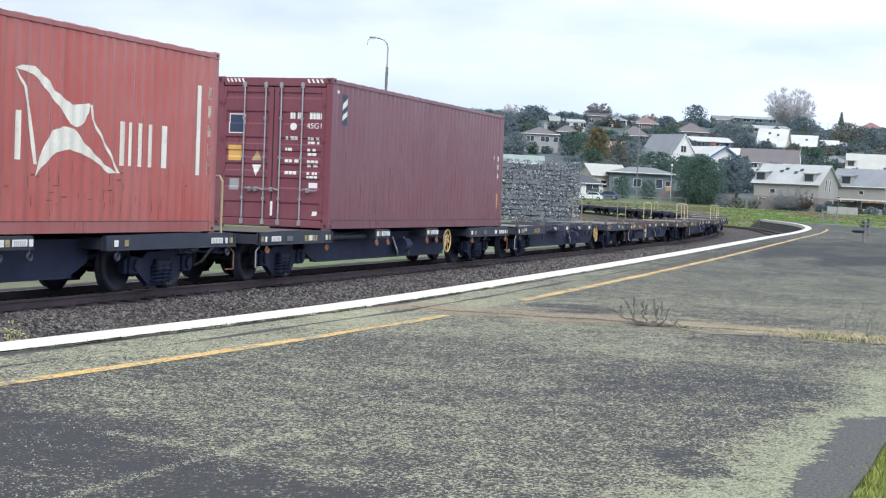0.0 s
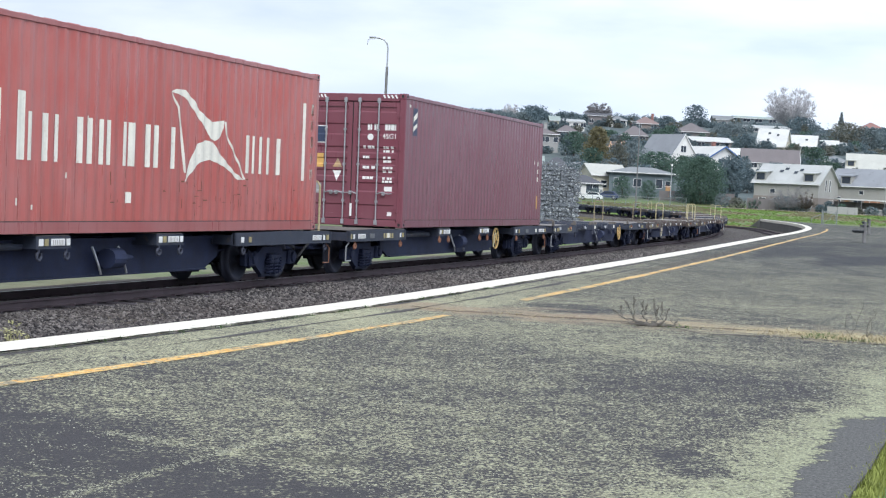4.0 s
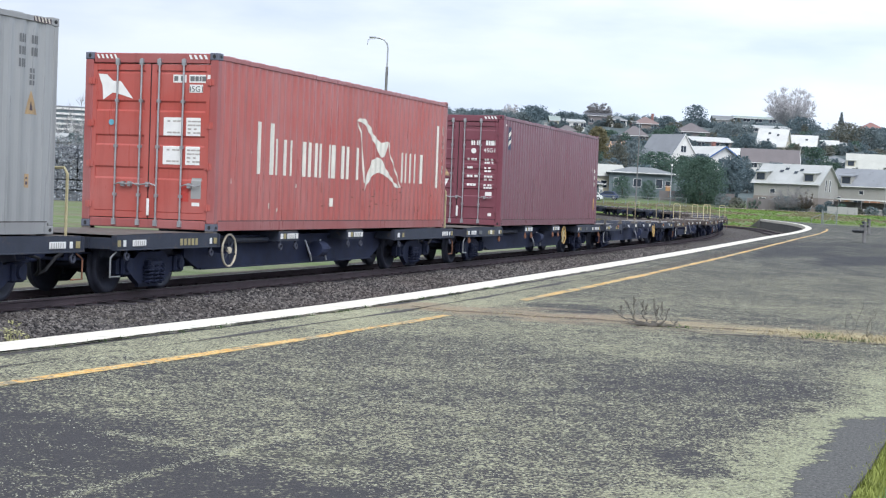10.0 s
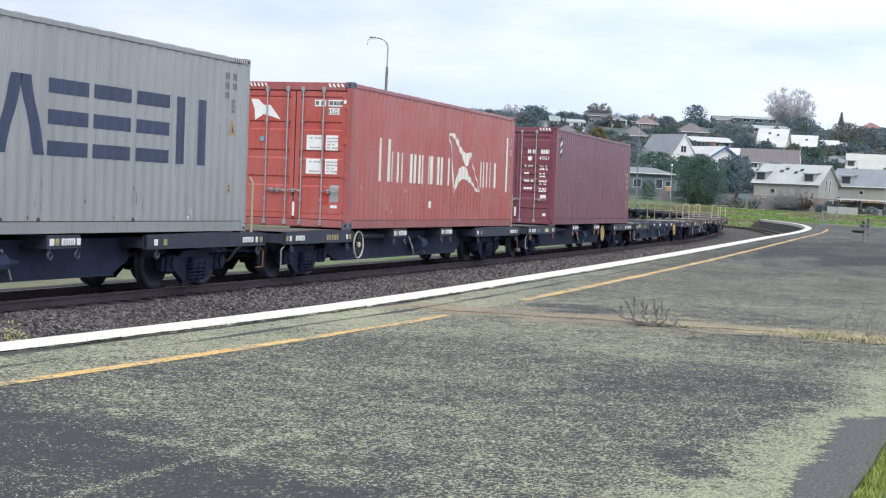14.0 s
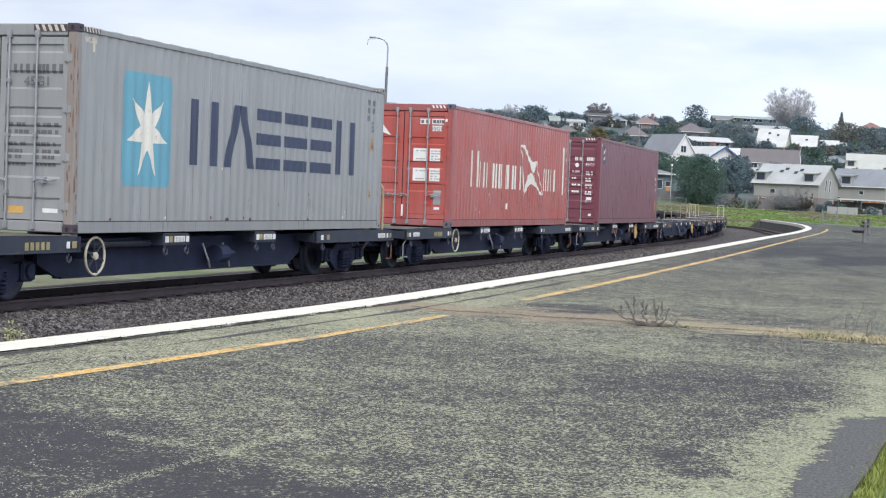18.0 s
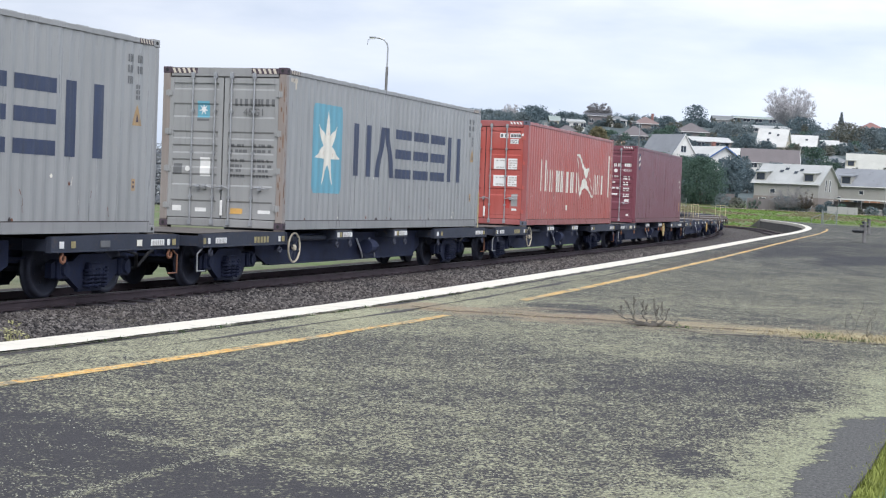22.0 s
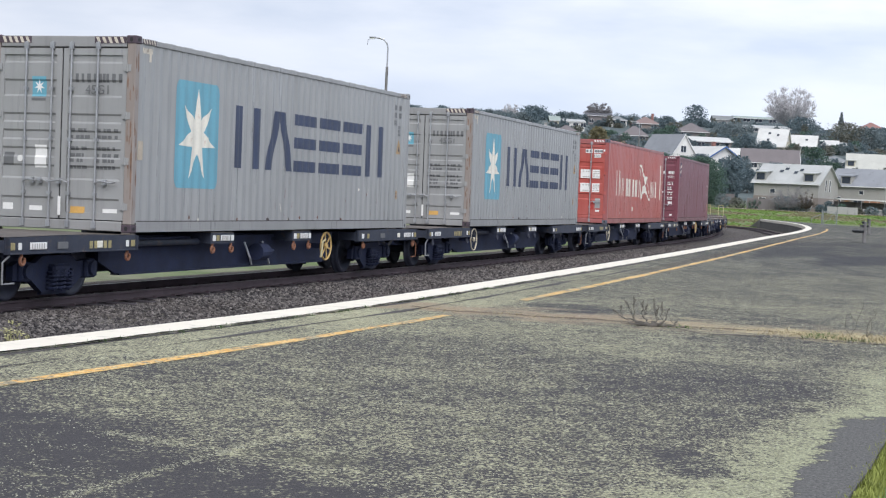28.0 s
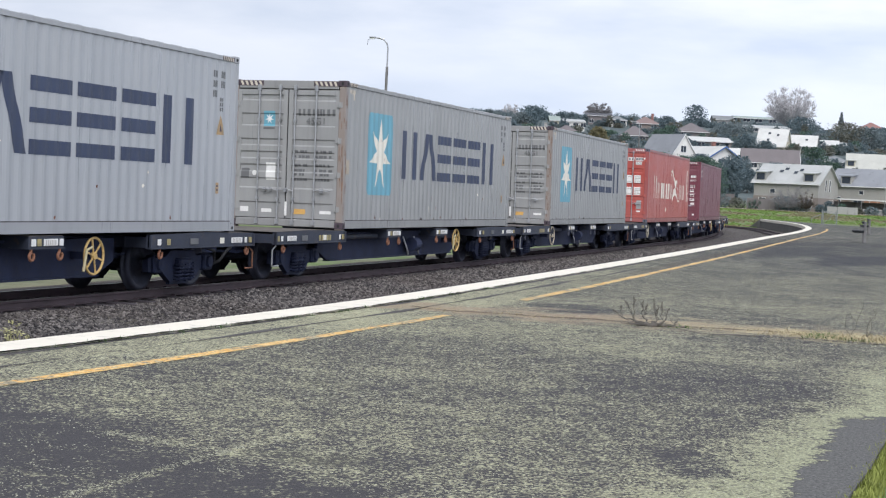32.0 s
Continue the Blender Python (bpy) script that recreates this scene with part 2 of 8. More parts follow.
# ---- mesh helpers ----
class Shape:
    """Collects boxes, bars and sheets for one mesh."""

    def __init__(self):
        self.v, self.f = [], []

    def face(self, *pts):
        n = len(self.v)
        self.v += [tuple(p) for p in pts]
        self.f.append(tuple(range(n, n + len(pts))))
        return self

    def box(self, x0, y0, z0, x1, y1, z1):
        n = len(self.v)
        self.v += [(x, y, z) for z in (z0, z1) for y in (y0, y1) for x in (x0, x1)]
        self.f += [tuple(n + i for i in q) for q in ((0, 2, 3, 1), (4, 5, 7, 6), (0, 1, 5, 4), (2, 6, 7, 3), (0, 4, 6, 2), (1, 3, 7, 5))]
        return self

    def soft_box(self, x0, y0, z0, x1, y1, z1, r):
        """A box whose long edges are cut by r."""
        bm = bmesh.new()
        bmesh.ops.create_cube(bm, size=1.0)
        for vert in bm.verts:
            vert.co = Vector((x0 + (vert.co.x + 0.5) * (x1 - x0), y0 + (vert.co.y + 0.5) * (y1 - y0), z0 + (vert.co.z + 0.5) * (z1 - z0)))
        bmesh.ops.bevel(bm, geom=bm.edges[:], offset=r, segments=1, affect="EDGES")
        return self.take(bm)

    def take(self, bm):
        n = len(self.v)
        bm.verts.index_update()
        self.v += [tuple(p.co) for p in bm.verts]
        self.f += [tuple(n + p.index for p in q.verts) for q in bm.faces]
        bm.free()
        return self

    def prism(self, outline, axis, lo, hi):
        """Extrudes a closed outline (pairs) along axis 0, 1 or 2 from lo to hi."""
        n, k = len(self.v), len(outline)
        for h in (lo, hi):
            for a, b in outline:
                self.v.append(((h, a, b), (a, h, b), (a, b, h))[axis])
        self.f += [(n + i, n + (i + 1) % k, n + k + (i + 1) % k, n + k + i) for i in range(k)]
        self.f += [tuple(range(n + k - 1, n - 1, -1)), tuple(range(n + k, n + 2 * k))]
        return self

    def rod(self, a, b, r, sides=8, r2=None):
        a, b = Vector(a), Vector(b)
        d = (b - a).normalized()
        u = d.orthogonal().normalized()
        w = d.cross(u)
        n = len(self.v)
        for p, q in ((a, r), (b, r if r2 is None else r2)):
            for i in range(sides):
                t = 2 * math.pi * i / sides
                self.v.append(tuple(p + (u * math.cos(t) + w * math.sin(t)) * q))
        self.f += [(n + i, n + (i + 1) % sides, n + sides + (i + 1) % sides, n + sides + i) for i in range(sides)]
        self.f += [tuple(range(n + sides - 1, n - 1, -1)), tuple(range(n + sides, n + 2 * sides))]
        return self

    def pipe(self, pts, r, sides=6):
        """One connected tube along the points."""
        p = [Vector(q) for q in pts]
        n, u = len(self.v), None
        for i, q in enumerate(p):
            d = (p[min(i + 1, len(p) - 1)] - p[max(i - 1, 0)]).normalized()
            u = d.orthogonal().normalized() if u is None else (u - d * u.dot(d)).normalized()
            w = d.cross(u)
            for k in range(sides):
                t = 2 * math.pi * k / sides
                self.v.append(tuple(q + (u * math.cos(t) + w * math.sin(t)) * r))
        for i in range(len(p) - 1):
            for k in range(sides):
                a, b = n + i * sides + k, n + i * sides + (k + 1) % sides
                self.f.append((a, b, b + sides, a + sides))
        self.f += [tuple(range(n + sides - 1, n - 1, -1)), tuple(range(n + (len(p) - 1) * sides, n + len(p) * sides))]
        return self

    def ring(self, c, radius, r, axis=1, seg=24, sides=6):
        n = len(self.v)
        for i in range(seg):
            t = 2 * math.pi * i / seg
            for j in range(sides):
                s = 2 * math.pi * j / sides
                q = radius + r * math.cos(s)
                p = [q * math.cos(t), q * math.sin(t)]
                p.insert(axis, r * math.sin(s))
                self.v.append((c[0] + p[0], c[1] + p[1], c[2] + p[2]))
        for i in range(seg):
            for j in range(sides):
                a, b = i * sides, ((i + 1) % seg) * sides
                self.f.append((n + a + j, n + a + (j + 1) % sides, n + b + (j + 1) % sides, n + b + j))
        return self

    def lathe(self, profile, seg=24, axis=1, c=(0, 0, 0)):
        """Turns pairs (radius, height along axis) round the axis."""
        n, k = len(self.v), len(profile)
        for i in range(seg):
            t = 2 * math.pi * i / seg
            for r, h in profile:
                p = [r * math.cos(t), r * math.sin(t)]
                p.insert(axis, h)
                self.v.append((c[0] + p[0], c[1] + p[1], c[2] + p[2]))
        for i in range(seg):
            a, b = i * k, ((i + 1) % seg) * k
            for j in range(k - 1):
                self.f.append((n + a + j, n + a + j + 1, n + b + j + 1, n + b + j))
        return self

    def join(self, other):
        n = len(self.v)
        self.v += other.v
        self.f += [tuple(n + i for i in q) for q in other.f]
        return self

    def mesh(self, name, mat, smooth=False):
        me = bpy.data.meshes.new(name)
        me.from_pydata(self.v, [], self.f)
        me.materials.append(MAT[mat] if isinstance(mat, str) else mat)
        if smooth:
            me.polygons.foreach_set("use_smooth", [True] * len(me.polygons))
        bm = bmesh.new()
        bm.from_mesh(me)
        bmesh.ops.recalc_face_normals(bm, faces=bm.faces[:])
        bm.to_mesh(me)
        bm.free()
        return me


def part(name, shape, mat, parent=None, label="", smooth=False, at=None):
    me = shape if isinstance(shape, bpy.types.Mesh) else shape.mesh(name, mat, smooth)
    ob = new(name, me)
    if at is not None:
        ob.matrix_basis = at
    if parent is not None:
        ob.parent = parent
    if label:
        ob["label"] = label
    return ob


def thing(name, m, label, category, group="", kind=""):
    ob = new(name)
    ob.empty_display_size = 0.3
    ob.matrix_basis = m
    return tagged(ob, label, category, group, kind)


def spline(pts, step):
    """A smooth line through the points, with its stations about step apart."""
    out = []
    p = [Vector(q) for q in pts]
    p = [p[0] * 2 - p[1]] + p + [p[-1] * 2 - p[-2]]
    for i in range(1, len(p) - 2):
        n = max(1, int((p[i + 1] - p[i]).length / step))
        for k in range(n):
            t = k / n
            out.append(0.5 * (2 * p[i] + (p[i + 1] - p[i - 1]) * t + (2 * p[i - 1] - 5 * p[i] + 4 * p[i + 1] - p[i + 2]) * t * t + (3 * p[i] - p[i - 1] - 3 * p[i + 1] + p[i + 2]) * t ** 3))
    out.append(p[-2])
    return out


# ---- the line of the track ----
TRACK_X, TRACK_Y, TRACK_TURN = -5.268, 26.002, radians(71.864)
BEND_1, BEND_2, BEND_START = 0.000879, 0.003447, 46.07
RAIL_Z, CANT = -0.553, -0.0144
STEP = 0.5
S_LO, S_HI = -45.0, 250.0


def _lay():
    n = int((S_HI - S_LO) / STEP) + 1
    s = np.linspace(S_LO, S_HI, n)
    k = np.where(s < BEND_START, BEND_1, BEND_1 + (BEND_2 - BEND_1) * np.clip((s - BEND_START) / 25, 0, 1))
    th = np.concatenate([[0], np.cumsum((k[1:] + k[:-1]) / 2 * STEP)])
    i0 = int(round(-S_LO / STEP))
    th += TRACK_TURN - th[i0]
    mid = (th[1:] + th[:-1]) / 2
    x = np.concatenate([[0], np.cumsum(np.cos(mid) * STEP)])
    y = np.concatenate([[0], np.cumsum(np.sin(mid) * STEP)])
    return s, x - x[i0] + TRACK_X, y - y[i0] + TRACK_Y, th


LINE_S, LINE_X, LINE_Y, LINE_T = _lay()


def on_track(s, side=0.0, up=0.0):
    """A place on the track: s along it, side to its left, up from the rail."""
    x, y, t = (float(np.interp(s, LINE_S, a)) for a in (LINE_X, LINE_Y, LINE_T))
    return Vector((x - math.sin(t) * side, y + math.cos(t) * side, RAIL_Z + up + side * CANT))


def vehicle_pose(s):
    """The pose of a wagon whose load begins at s: it rides on two bogies."""
    a, b = on_track(s - 1.4), on_track(s + 11.05)
    e = (b - a).normalized()
    p = a + e * 1.4
    return pose(p.x, p.y, RAIL_Z, 0, 0, math.degrees(math.atan2(e.y, e.x))) @ pose(0, 0, 0, math.degrees(CANT))


TRAVEL = (12.9416, 26.0257, 2.2036, -0.1276, 0.0571, 0.0128, 0.0193)


def travel(t):
    """How far the train has gone along the track at t seconds."""
    return float(np.polynomial.chebyshev.chebval((t - 16) / 16, TRAVEL))
# ---- ground materials ----
def asphalt_material():
    """Old chip-seal asphalt: each stone chip bare, flecked or wholly grown over with pale grey-green lichen."""
    m = Nodes("lichen_asphalt", 0.95)
    grit = m.noise(120.0, 3, 0.6)
    base = m.mix(m.ramp(grit, 0.35, 0.68), (0.0226, 0.0213, 0.0238), (0.074, 0.0705, 0.0745))
    base = m.mix(m.ramp(m.noise(0.45, 5), 0.35, 0.7, 0, 0.5), base, (0.046, 0.0445, 0.050))
    sep = m.add("ShaderNodeSeparateXYZ")
    m.link(m.co, sep.inputs[0])
    x, y = sep.outputs[0], sep.outputs[1]
    wob = m.ramp(m.noise(1.3, 6, 0.65), 0.2, 0.8, -0.7, 0.7)
    fray = m.ramp(m.noise(7.0, 6, 0.7), 0.25, 0.75, -0.5, 0.5)
    # a thick yellowish mat by the lawn
    lean = m.math("SUBTRACT", x, m.math("MULTIPLY", m.math("SUBTRACT", y, 7.2), 0.335))
    inner = m.math("SUBTRACT", lean, m.math("MULTIPLY", m.math("SUBTRACT", m.math("MINIMUM", y, 10.5), 7.2), 0.10))
    mat_zone = m.ramp(m.math("ADD", inner, m.math("ADD", m.math("MULTIPLY", wob, 0.22), m.math("MULTIPLY", fray, 0.14))), 0.80, 1.32)
    mat_zone = m.math("MULTIPLY", mat_zone, m.ramp(m.math("ADD", y, wob), 17.0, 11.0))
    # the bare grey footway between the mat and the lawn, with a scalloped edge
    path = m.ramp(m.math("ADD", lean, m.math("ADD", m.math("MULTIPLY", wob, 0.14), m.math("MULTIPLY", fray, 0.20))), 1.545, 1.580)
    path = m.math("MULTIPLY", path, m.ramp(m.math("ADD", m.math("SUBTRACT", y, m.math("MULTIPLY", x, 0.25)), m.math("ADD", m.math("MULTIPLY", wob, 0.4), m.math("MULTIPLY", fray, 0.5))), 9.52, 9.38))
    dx, dy = m.math("SUBTRACT", x, 1.26), m.math("MULTIPLY", m.math("SUBTRACT", y, 7.90), 0.42)
    hole = m.ramp(m.math("ADD", m.math("ADD", m.math("MULTIPLY", dx, dx), m.math("MULTIPLY", dy, dy)), m.math("ADD", m.math("MULTIPLY", wob, 0.03), m.math("MULTIPLY", fray, 0.035))), 0.040, 0.012)
    ex, ey = m.math("MULTIPLY", m.math("SUBTRACT", x, 1.46), 1.55), m.math("SUBTRACT", y, 18.5)
    patch = m.ramp(m.math("ADD", m.math("ADD", m.math("MULTIPLY", ex, ex), m.math("MULTIPLY", ey, ey)), m.math("MULTIPLY", wob, 0.5)), 0.75, 0.35)
    bare = m.ramp(m.math("ADD", m.math("ADD", x, m.math("MULTIPLY", m.math("SUBTRACT", y, 7.15), 0.76)), m.math("ADD", m.math("MULTIPLY", wob, 0.45), m.math("MULTIPLY", fray, 0.5))), -0.50, -1.15)
    # lichen that follows two old cracks across the bare part
    crack = m.math("ABSOLUTE", m.math("SUBTRACT", m.math("ADD", x, 1.42), m.math("ADD", m.math("MULTIPLY", m.math("SUBTRACT", y, 6.25), 0.368), m.math("MULTIPLY", fray, 0.13))), 0.0)
    vein = m.math("MULTIPLY", m.ramp(crack, 0.085, 0.01), m.ramp(y, 8.9, 7.6))
    arm = m.math("ABSOLUTE", m.math("SUBTRACT", m.math("ADD", y, m.math("ADD", m.math("MULTIPLY", x, 0.617), m.math("MULTIPLY", fray, 0.16))), 6.964), 0.0)
    arm = m.math("MULTIPLY", m.ramp(arm, 0.17, 0.03), m.math("MULTIPLY", m.ramp(x, -1.75, -1.45), m.ramp(x, -0.85, -1.02)))
    # the strip between the white edge and the yellow line is thickly grown
    edge = m.math("ADD", m.math("MULTIPLY", m.math("ADD", m.math("MULTIPLY", m.math("ADD", m.math("MULTIPLY", y, 4.4e-05), -0.004941), y), 0.4595), y), -7.868)
    off = m.math("SUBTRACT", x, edge)
    strip = m.math("MULTIPLY", m.ramp(off, 1.5, 1.36), m.ramp(m.noise(1.1, 4, 0.6, m.scaled(m.co, 1.0, 0.3, 1.0)), 0.3, 0.55, 0.35, 1.0))
    strip = m.math("MULTIPLY", strip, m.ramp(y, 22.0, 45.0, 1.0, 0.2))
    drift = m.ramp(m.noise(0.42, 4, 0.55), 0.34, 0.66, -1.0, 1.0)
    drift2 = m.ramp(m.noise(2.6, 4, 0.6), 0.3, 0.7, -1.0, 1.0)
    gx, gy = m.math("MULTIPLY", m.math("SUBTRACT", x, 2.0), 0.9), m.math("MULTIPLY", m.math("SUBTRACT", y, 11.3), 0.6)
    thin = m.ramp(m.math("ADD", m.math("ADD", m.math("MULTIPLY", gx, gx), m.math("MULTIPLY", gy, gy)), m.math("MULTIPLY", wob, 0.7)), 1.3, 0.1)
    beyond = m.ramp(y, 16.9, 18.4)
    hither = m.math("MULTIPLY", m.ramp(y, 12.6, 14.6), m.math("MULTIPLY", m.ramp(m.math("ADD", y, m.math("MULTIPLY", x, 0.30)), 17.2, 16.4), m.ramp(x, 3.0, 1.8)))
    # chips: one random number for each, softened by finer noise
    bend = m.add("ShaderNodeTexNoise")
    bend.inputs["Scale"].default_value = 30.0
    m.link(m.co, bend.inputs["Vector"])
    push = m.add("ShaderNodeVectorMath")
    push.operation = "MULTIPLY_ADD"
    m.link(bend.outputs["Color"], push.inputs[0])
    push.inputs[1].default_value = (0.030, 0.030, 0.0)
    m.link(m.co, push.inputs[2])
    chip = m.voronoi(72.0, push.outputs[0])
    own = m.add("ShaderNodeRGBToBW")
    m.link(chip.outputs["Color"], own.inputs[0])
    f = m.math("MULTIPLY", m.ramp(own.outputs[0], 0.15, 0.85), 0.62)
    f = m.math("ADD", f, m.math("MULTIPLY", m.ramp(m.noise(75.0, 3, 0.6), 0.3, 0.7), 0.20))
    f = m.math("ADD", f, m.math("MULTIPLY", m.ramp(m.noise(17.0, 4, 0.6), 0.3, 0.7), 0.18))
    dens = m.math("ADD", m.math("MULTIPLY", drift, 0.085), m.math("ADD", m.math("MULTIPLY", drift2, 0.12), m.math("MULTIPLY", m.ramp(m.noise(7.5, 3, 0.6), 0.3, 0.7, -1.0, 1.0), 0.10)))
    for zone, amount in ((mat_zone, 0.43), (strip, 0.28), (vein, 0.22), (arm, 0.16), (beyond, 0.05), (hither, 0.10), (bare, -0.27), (thin, -0.15), (hole, -0.23), (path, -1.0), (patch, -0.24)):
        dens = m.math("ADD", dens, m.math("MULTIPLY", zone, amount))
    dens = m.math("ADD", dens, 0.385)
    cover = m.ramp(m.math("SUBTRACT", m.math("ADD", f, dens), 1.0), -0.145, 0.18)
    lich = m.mix(m.ramp(m.noise(2.2, 4), 0.3, 0.7), (0.345, 0.335, 0.205), (0.455, 0.447, 0.27))
    lich = m.mix(m.ramp(own.outputs[0], 0.25, 0.8, 0, 0.75), lich, (0.605, 0.602, 0.395))
    lich = m.mix(m.math("MULTIPLY", mat_zone, 0.7), lich, (0.42, 0.445, 0.27))
    lich = m.mix(m.ramp(chip.outputs["Distance"], 0.30, 0.62, 0.0, 0.55), lich, (0.13, 0.125, 0.10))
    base = m.mix(path, base, m.mix(m.ramp(m.noise(46.0, 5, 0.8), 0.38, 0.62), (0.050, 0.051, 0.051), (0.165, 0.163, 0.152)))
    c = m.mix(cover, base, lich)
    far = m.ramp(y, 19.0, 42.0)
    c = m.mix(m.math("MULTIPLY", far, 0.6), c, m.mix(m.ramp(m.noise(0.12, 4, 0.6, m.scaled(m.co, 0.6, 0.25, 1)), 0.42, 0.6), (0.033, 0.036, 0.042), (0.112, 0.115, 0.106)))
    c = m.mix(m.math("MULTIPLY", far, m.ramp(m.noise(1.5, 6, 0.75, m.scaled(m.co, 0.9, 0.28, 1.0)), 0.46, 0.58, 0.0, 0.75)), c, (0.036, 0.037, 0.041))
    c = m.mix(m.math("MULTIPLY", far, m.ramp(m.noise(2.3, 6, 0.75, m.scaled(m.co, 0.8, 0.22, 1.0)), 0.56, 0.64, 0.0, 0.55)), c, (0.17, 0.172, 0.145))
    rut = m.math("MULTIPLY", m.ramp(off, 0.92, 1.0), m.ramp(off, 1.32, 1.24))
    c = m.mix(m.math("MULTIPLY", rut, m.ramp(y, 20.0, 34.0, 0.0, 0.65)), c, (0.075, 0.062, 0.054))
    # two broad repairs in newer, darker asphalt
    ragged = m.math("ADD", m.math("MULTIPLY", wob, 0.9), m.math("MULTIPLY", fray, 0.5))
    for x0, row, half, depth, amount in ((-0.65, 28.2, 3.1, 12.0, 1.0), (-2.3, 34.7, 4.2, 1.8, 0.8), (-2.6, 41.5, 2.2, 14.0, 0.6)):
        along = m.math("ADD", m.math("SUBTRACT", y, m.math("MULTIPLY", x, 1.3)), ragged)
        tar = m.ramp(m.math("ABSOLUTE", m.math("SUBTRACT", along, row), 0.0), half, half * 0.75)
        side = m.math("ADD", m.math("SUBTRACT", x, m.math("MULTIPLY", y, 0.239)), m.math("MULTIPLY", ragged, 0.2))
        tar = m.math("MULTIPLY", tar, m.math("MULTIPLY", m.ramp(side, x0, x0 + 0.35), m.ramp(side, x0 + depth + 0.5, x0 + depth)))
        c = m.mix(m.math("MULTIPLY", tar, m.ramp(m.noise(1.6, 5, 0.65, m.scaled(m.co, 1.0, 0.4, 1.0)), 0.3, 0.62, 0.55 * amount, amount)), c, (0.036, 0.038, 0.044))
    moss = m.ramp(m.noise(0.9, 6, 0.6), 0.60, 0.74, 0.0, 0.3)
    c = m.mix(moss, c, (0.19, 0.19, 0.10))
    # the old joint across the platform: a broad band of washed-in soil
    joint = m.math("ABSOLUTE", m.math("SUBTRACT", m.math("ADD", y, m.math("MULTIPLY", x, 0.30)), 17.60), 0.0)
    soil = m.ramp(m.math("ADD", joint, m.ramp(m.noise(1.7, 6, 0.65, m.scaled(m.co, 0.8, 1.1, 1.0)), 0.25, 0.75, -1.0, 1.0)), 1.05, 0.15, 0.0, 0.9)
    earth = m.mix(m.ramp(m.noise(22.0, 5, 0.7), 0.35, 0.65), (0.20, 0.158, 0.11), (0.44, 0.35, 0.235))
    earth = m.mix(m.math("MULTIPLY", m.ramp(x, 1.7, 3.0), m.ramp(m.noise(9.0, 5, 0.7, m.scaled(m.co, 0.35, 1.6, 1.0)), 0.4, 0.6)), earth, (0.47, 0.41, 0.245))
    c = m.mix(soil, c, earth)
    m.color(c)
    m.bump(m.math("ADD", m.math("MULTIPLY", grit, 0.4), m.math("SUBTRACT", m.math("MULTIPLY", cover, 0.6), m.math("MULTIPLY", chip.outputs["Distance"], 0.7))), 0.8, 0.012)
    return m.mat


def grass_material():
    m = Nodes("grass_ground", 0.95)
    c = m.mix(m.ramp(m.noise(0.09, 5), 0.3, 0.7), (0.075, 0.13, 0.03), (0.15, 0.19, 0.055))
    c = m.mix(m.ramp(m.noise(1.3, 5), 0.35, 0.7, 0, 0.6), c, (0.19, 0.19, 0.075))
    c = m.mix(m.ramp(m.noise(0.35, 8, 0.75), 0.45, 0.60, 0, 0.75), c, (0.18, 0.165, 0.065))
    c = m.mix(m.ramp(m.noise(9.0, 3), 0.4, 0.65, 0, 0.6), c, (0.05, 0.09, 0.02))
    sep = m.add("ShaderNodeSeparateXYZ")
    m.link(m.co, sep.inputs[0])
    dry = m.mix(m.ramp(m.noise(0.8, 5), 0.3, 0.7), (0.11, 0.13, 0.065), (0.22, 0.225, 0.14))
    c = m.mix(m.ramp(sep.outputs[1], 190.0, 120.0), c, dry)
    c = m.mix(m.ramp(m.noise(0.16, 6, 0.65), 0.5, 0.68, 0.0, 0.7), c, (0.155, 0.125, 0.07))
    band = m.ramp(m.noise(1.0, 6, 0.65, m.scaled(m.co, 0.05, 0.17, 1.0)), 0.44, 0.58, 0.0, 0.75)
    c = m.mix(band, c, m.mix(m.ramp(m.noise(1.1, 5, 0.7), 0.35, 0.65), (0.085, 0.155, 0.03), (0.125, 0.20, 0.045)))
    # from about 300 m on, distance haze is mixed into the ground as blue-grey
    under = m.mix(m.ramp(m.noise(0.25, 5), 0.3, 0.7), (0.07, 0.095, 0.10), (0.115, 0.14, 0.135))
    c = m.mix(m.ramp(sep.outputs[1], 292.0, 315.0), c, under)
    m.color(c)
    m.bump(m.noise(14.0, 4), 0.6, 0.05)
    return m.mat


def ballast_material(name, lo, hi):
    m = Nodes(name, 0.95)
    v = m.voronoi(17.0)
    cell = m.add("ShaderNodeRGBToBW")
    m.link(v.outputs["Color"], cell.inputs[0])
    c = m.mix(cell.outputs[0], lo, hi)
    c = m.mix(m.ramp(m.noise(0.35, 6, 0.7), 0.50, 0.66, 0, 0.6), c, (0.15, 0.14, 0.095))
    c = m.mix(m.ramp(m.noise(4.5, 6, 0.75), 0.42, 0.62, 0, 0.75), c, lo)
    c = m.mix(m.ramp(m.noise(3.1, 6, 0.8), 0.52, 0.64, 0, 0.7), c, hi)
    c = m.mix(m.ramp(m.noise(0.6, 4), 0.3, 0.75, 0, 0.5), c, (0.085, 0.06, 0.045))
    m.color(c)
    c = m.mix(m.ramp(m.noise(1.0, 6, 0.75, m.scaled(m.co, 0.5, 0.09, 1.0)), 0.50, 0.60, 0, 0.65), c, (0.17, 0.15, 0.105))
    m.bump(v.outputs["Distance"], 1.0, 0.05)
    return m.mat


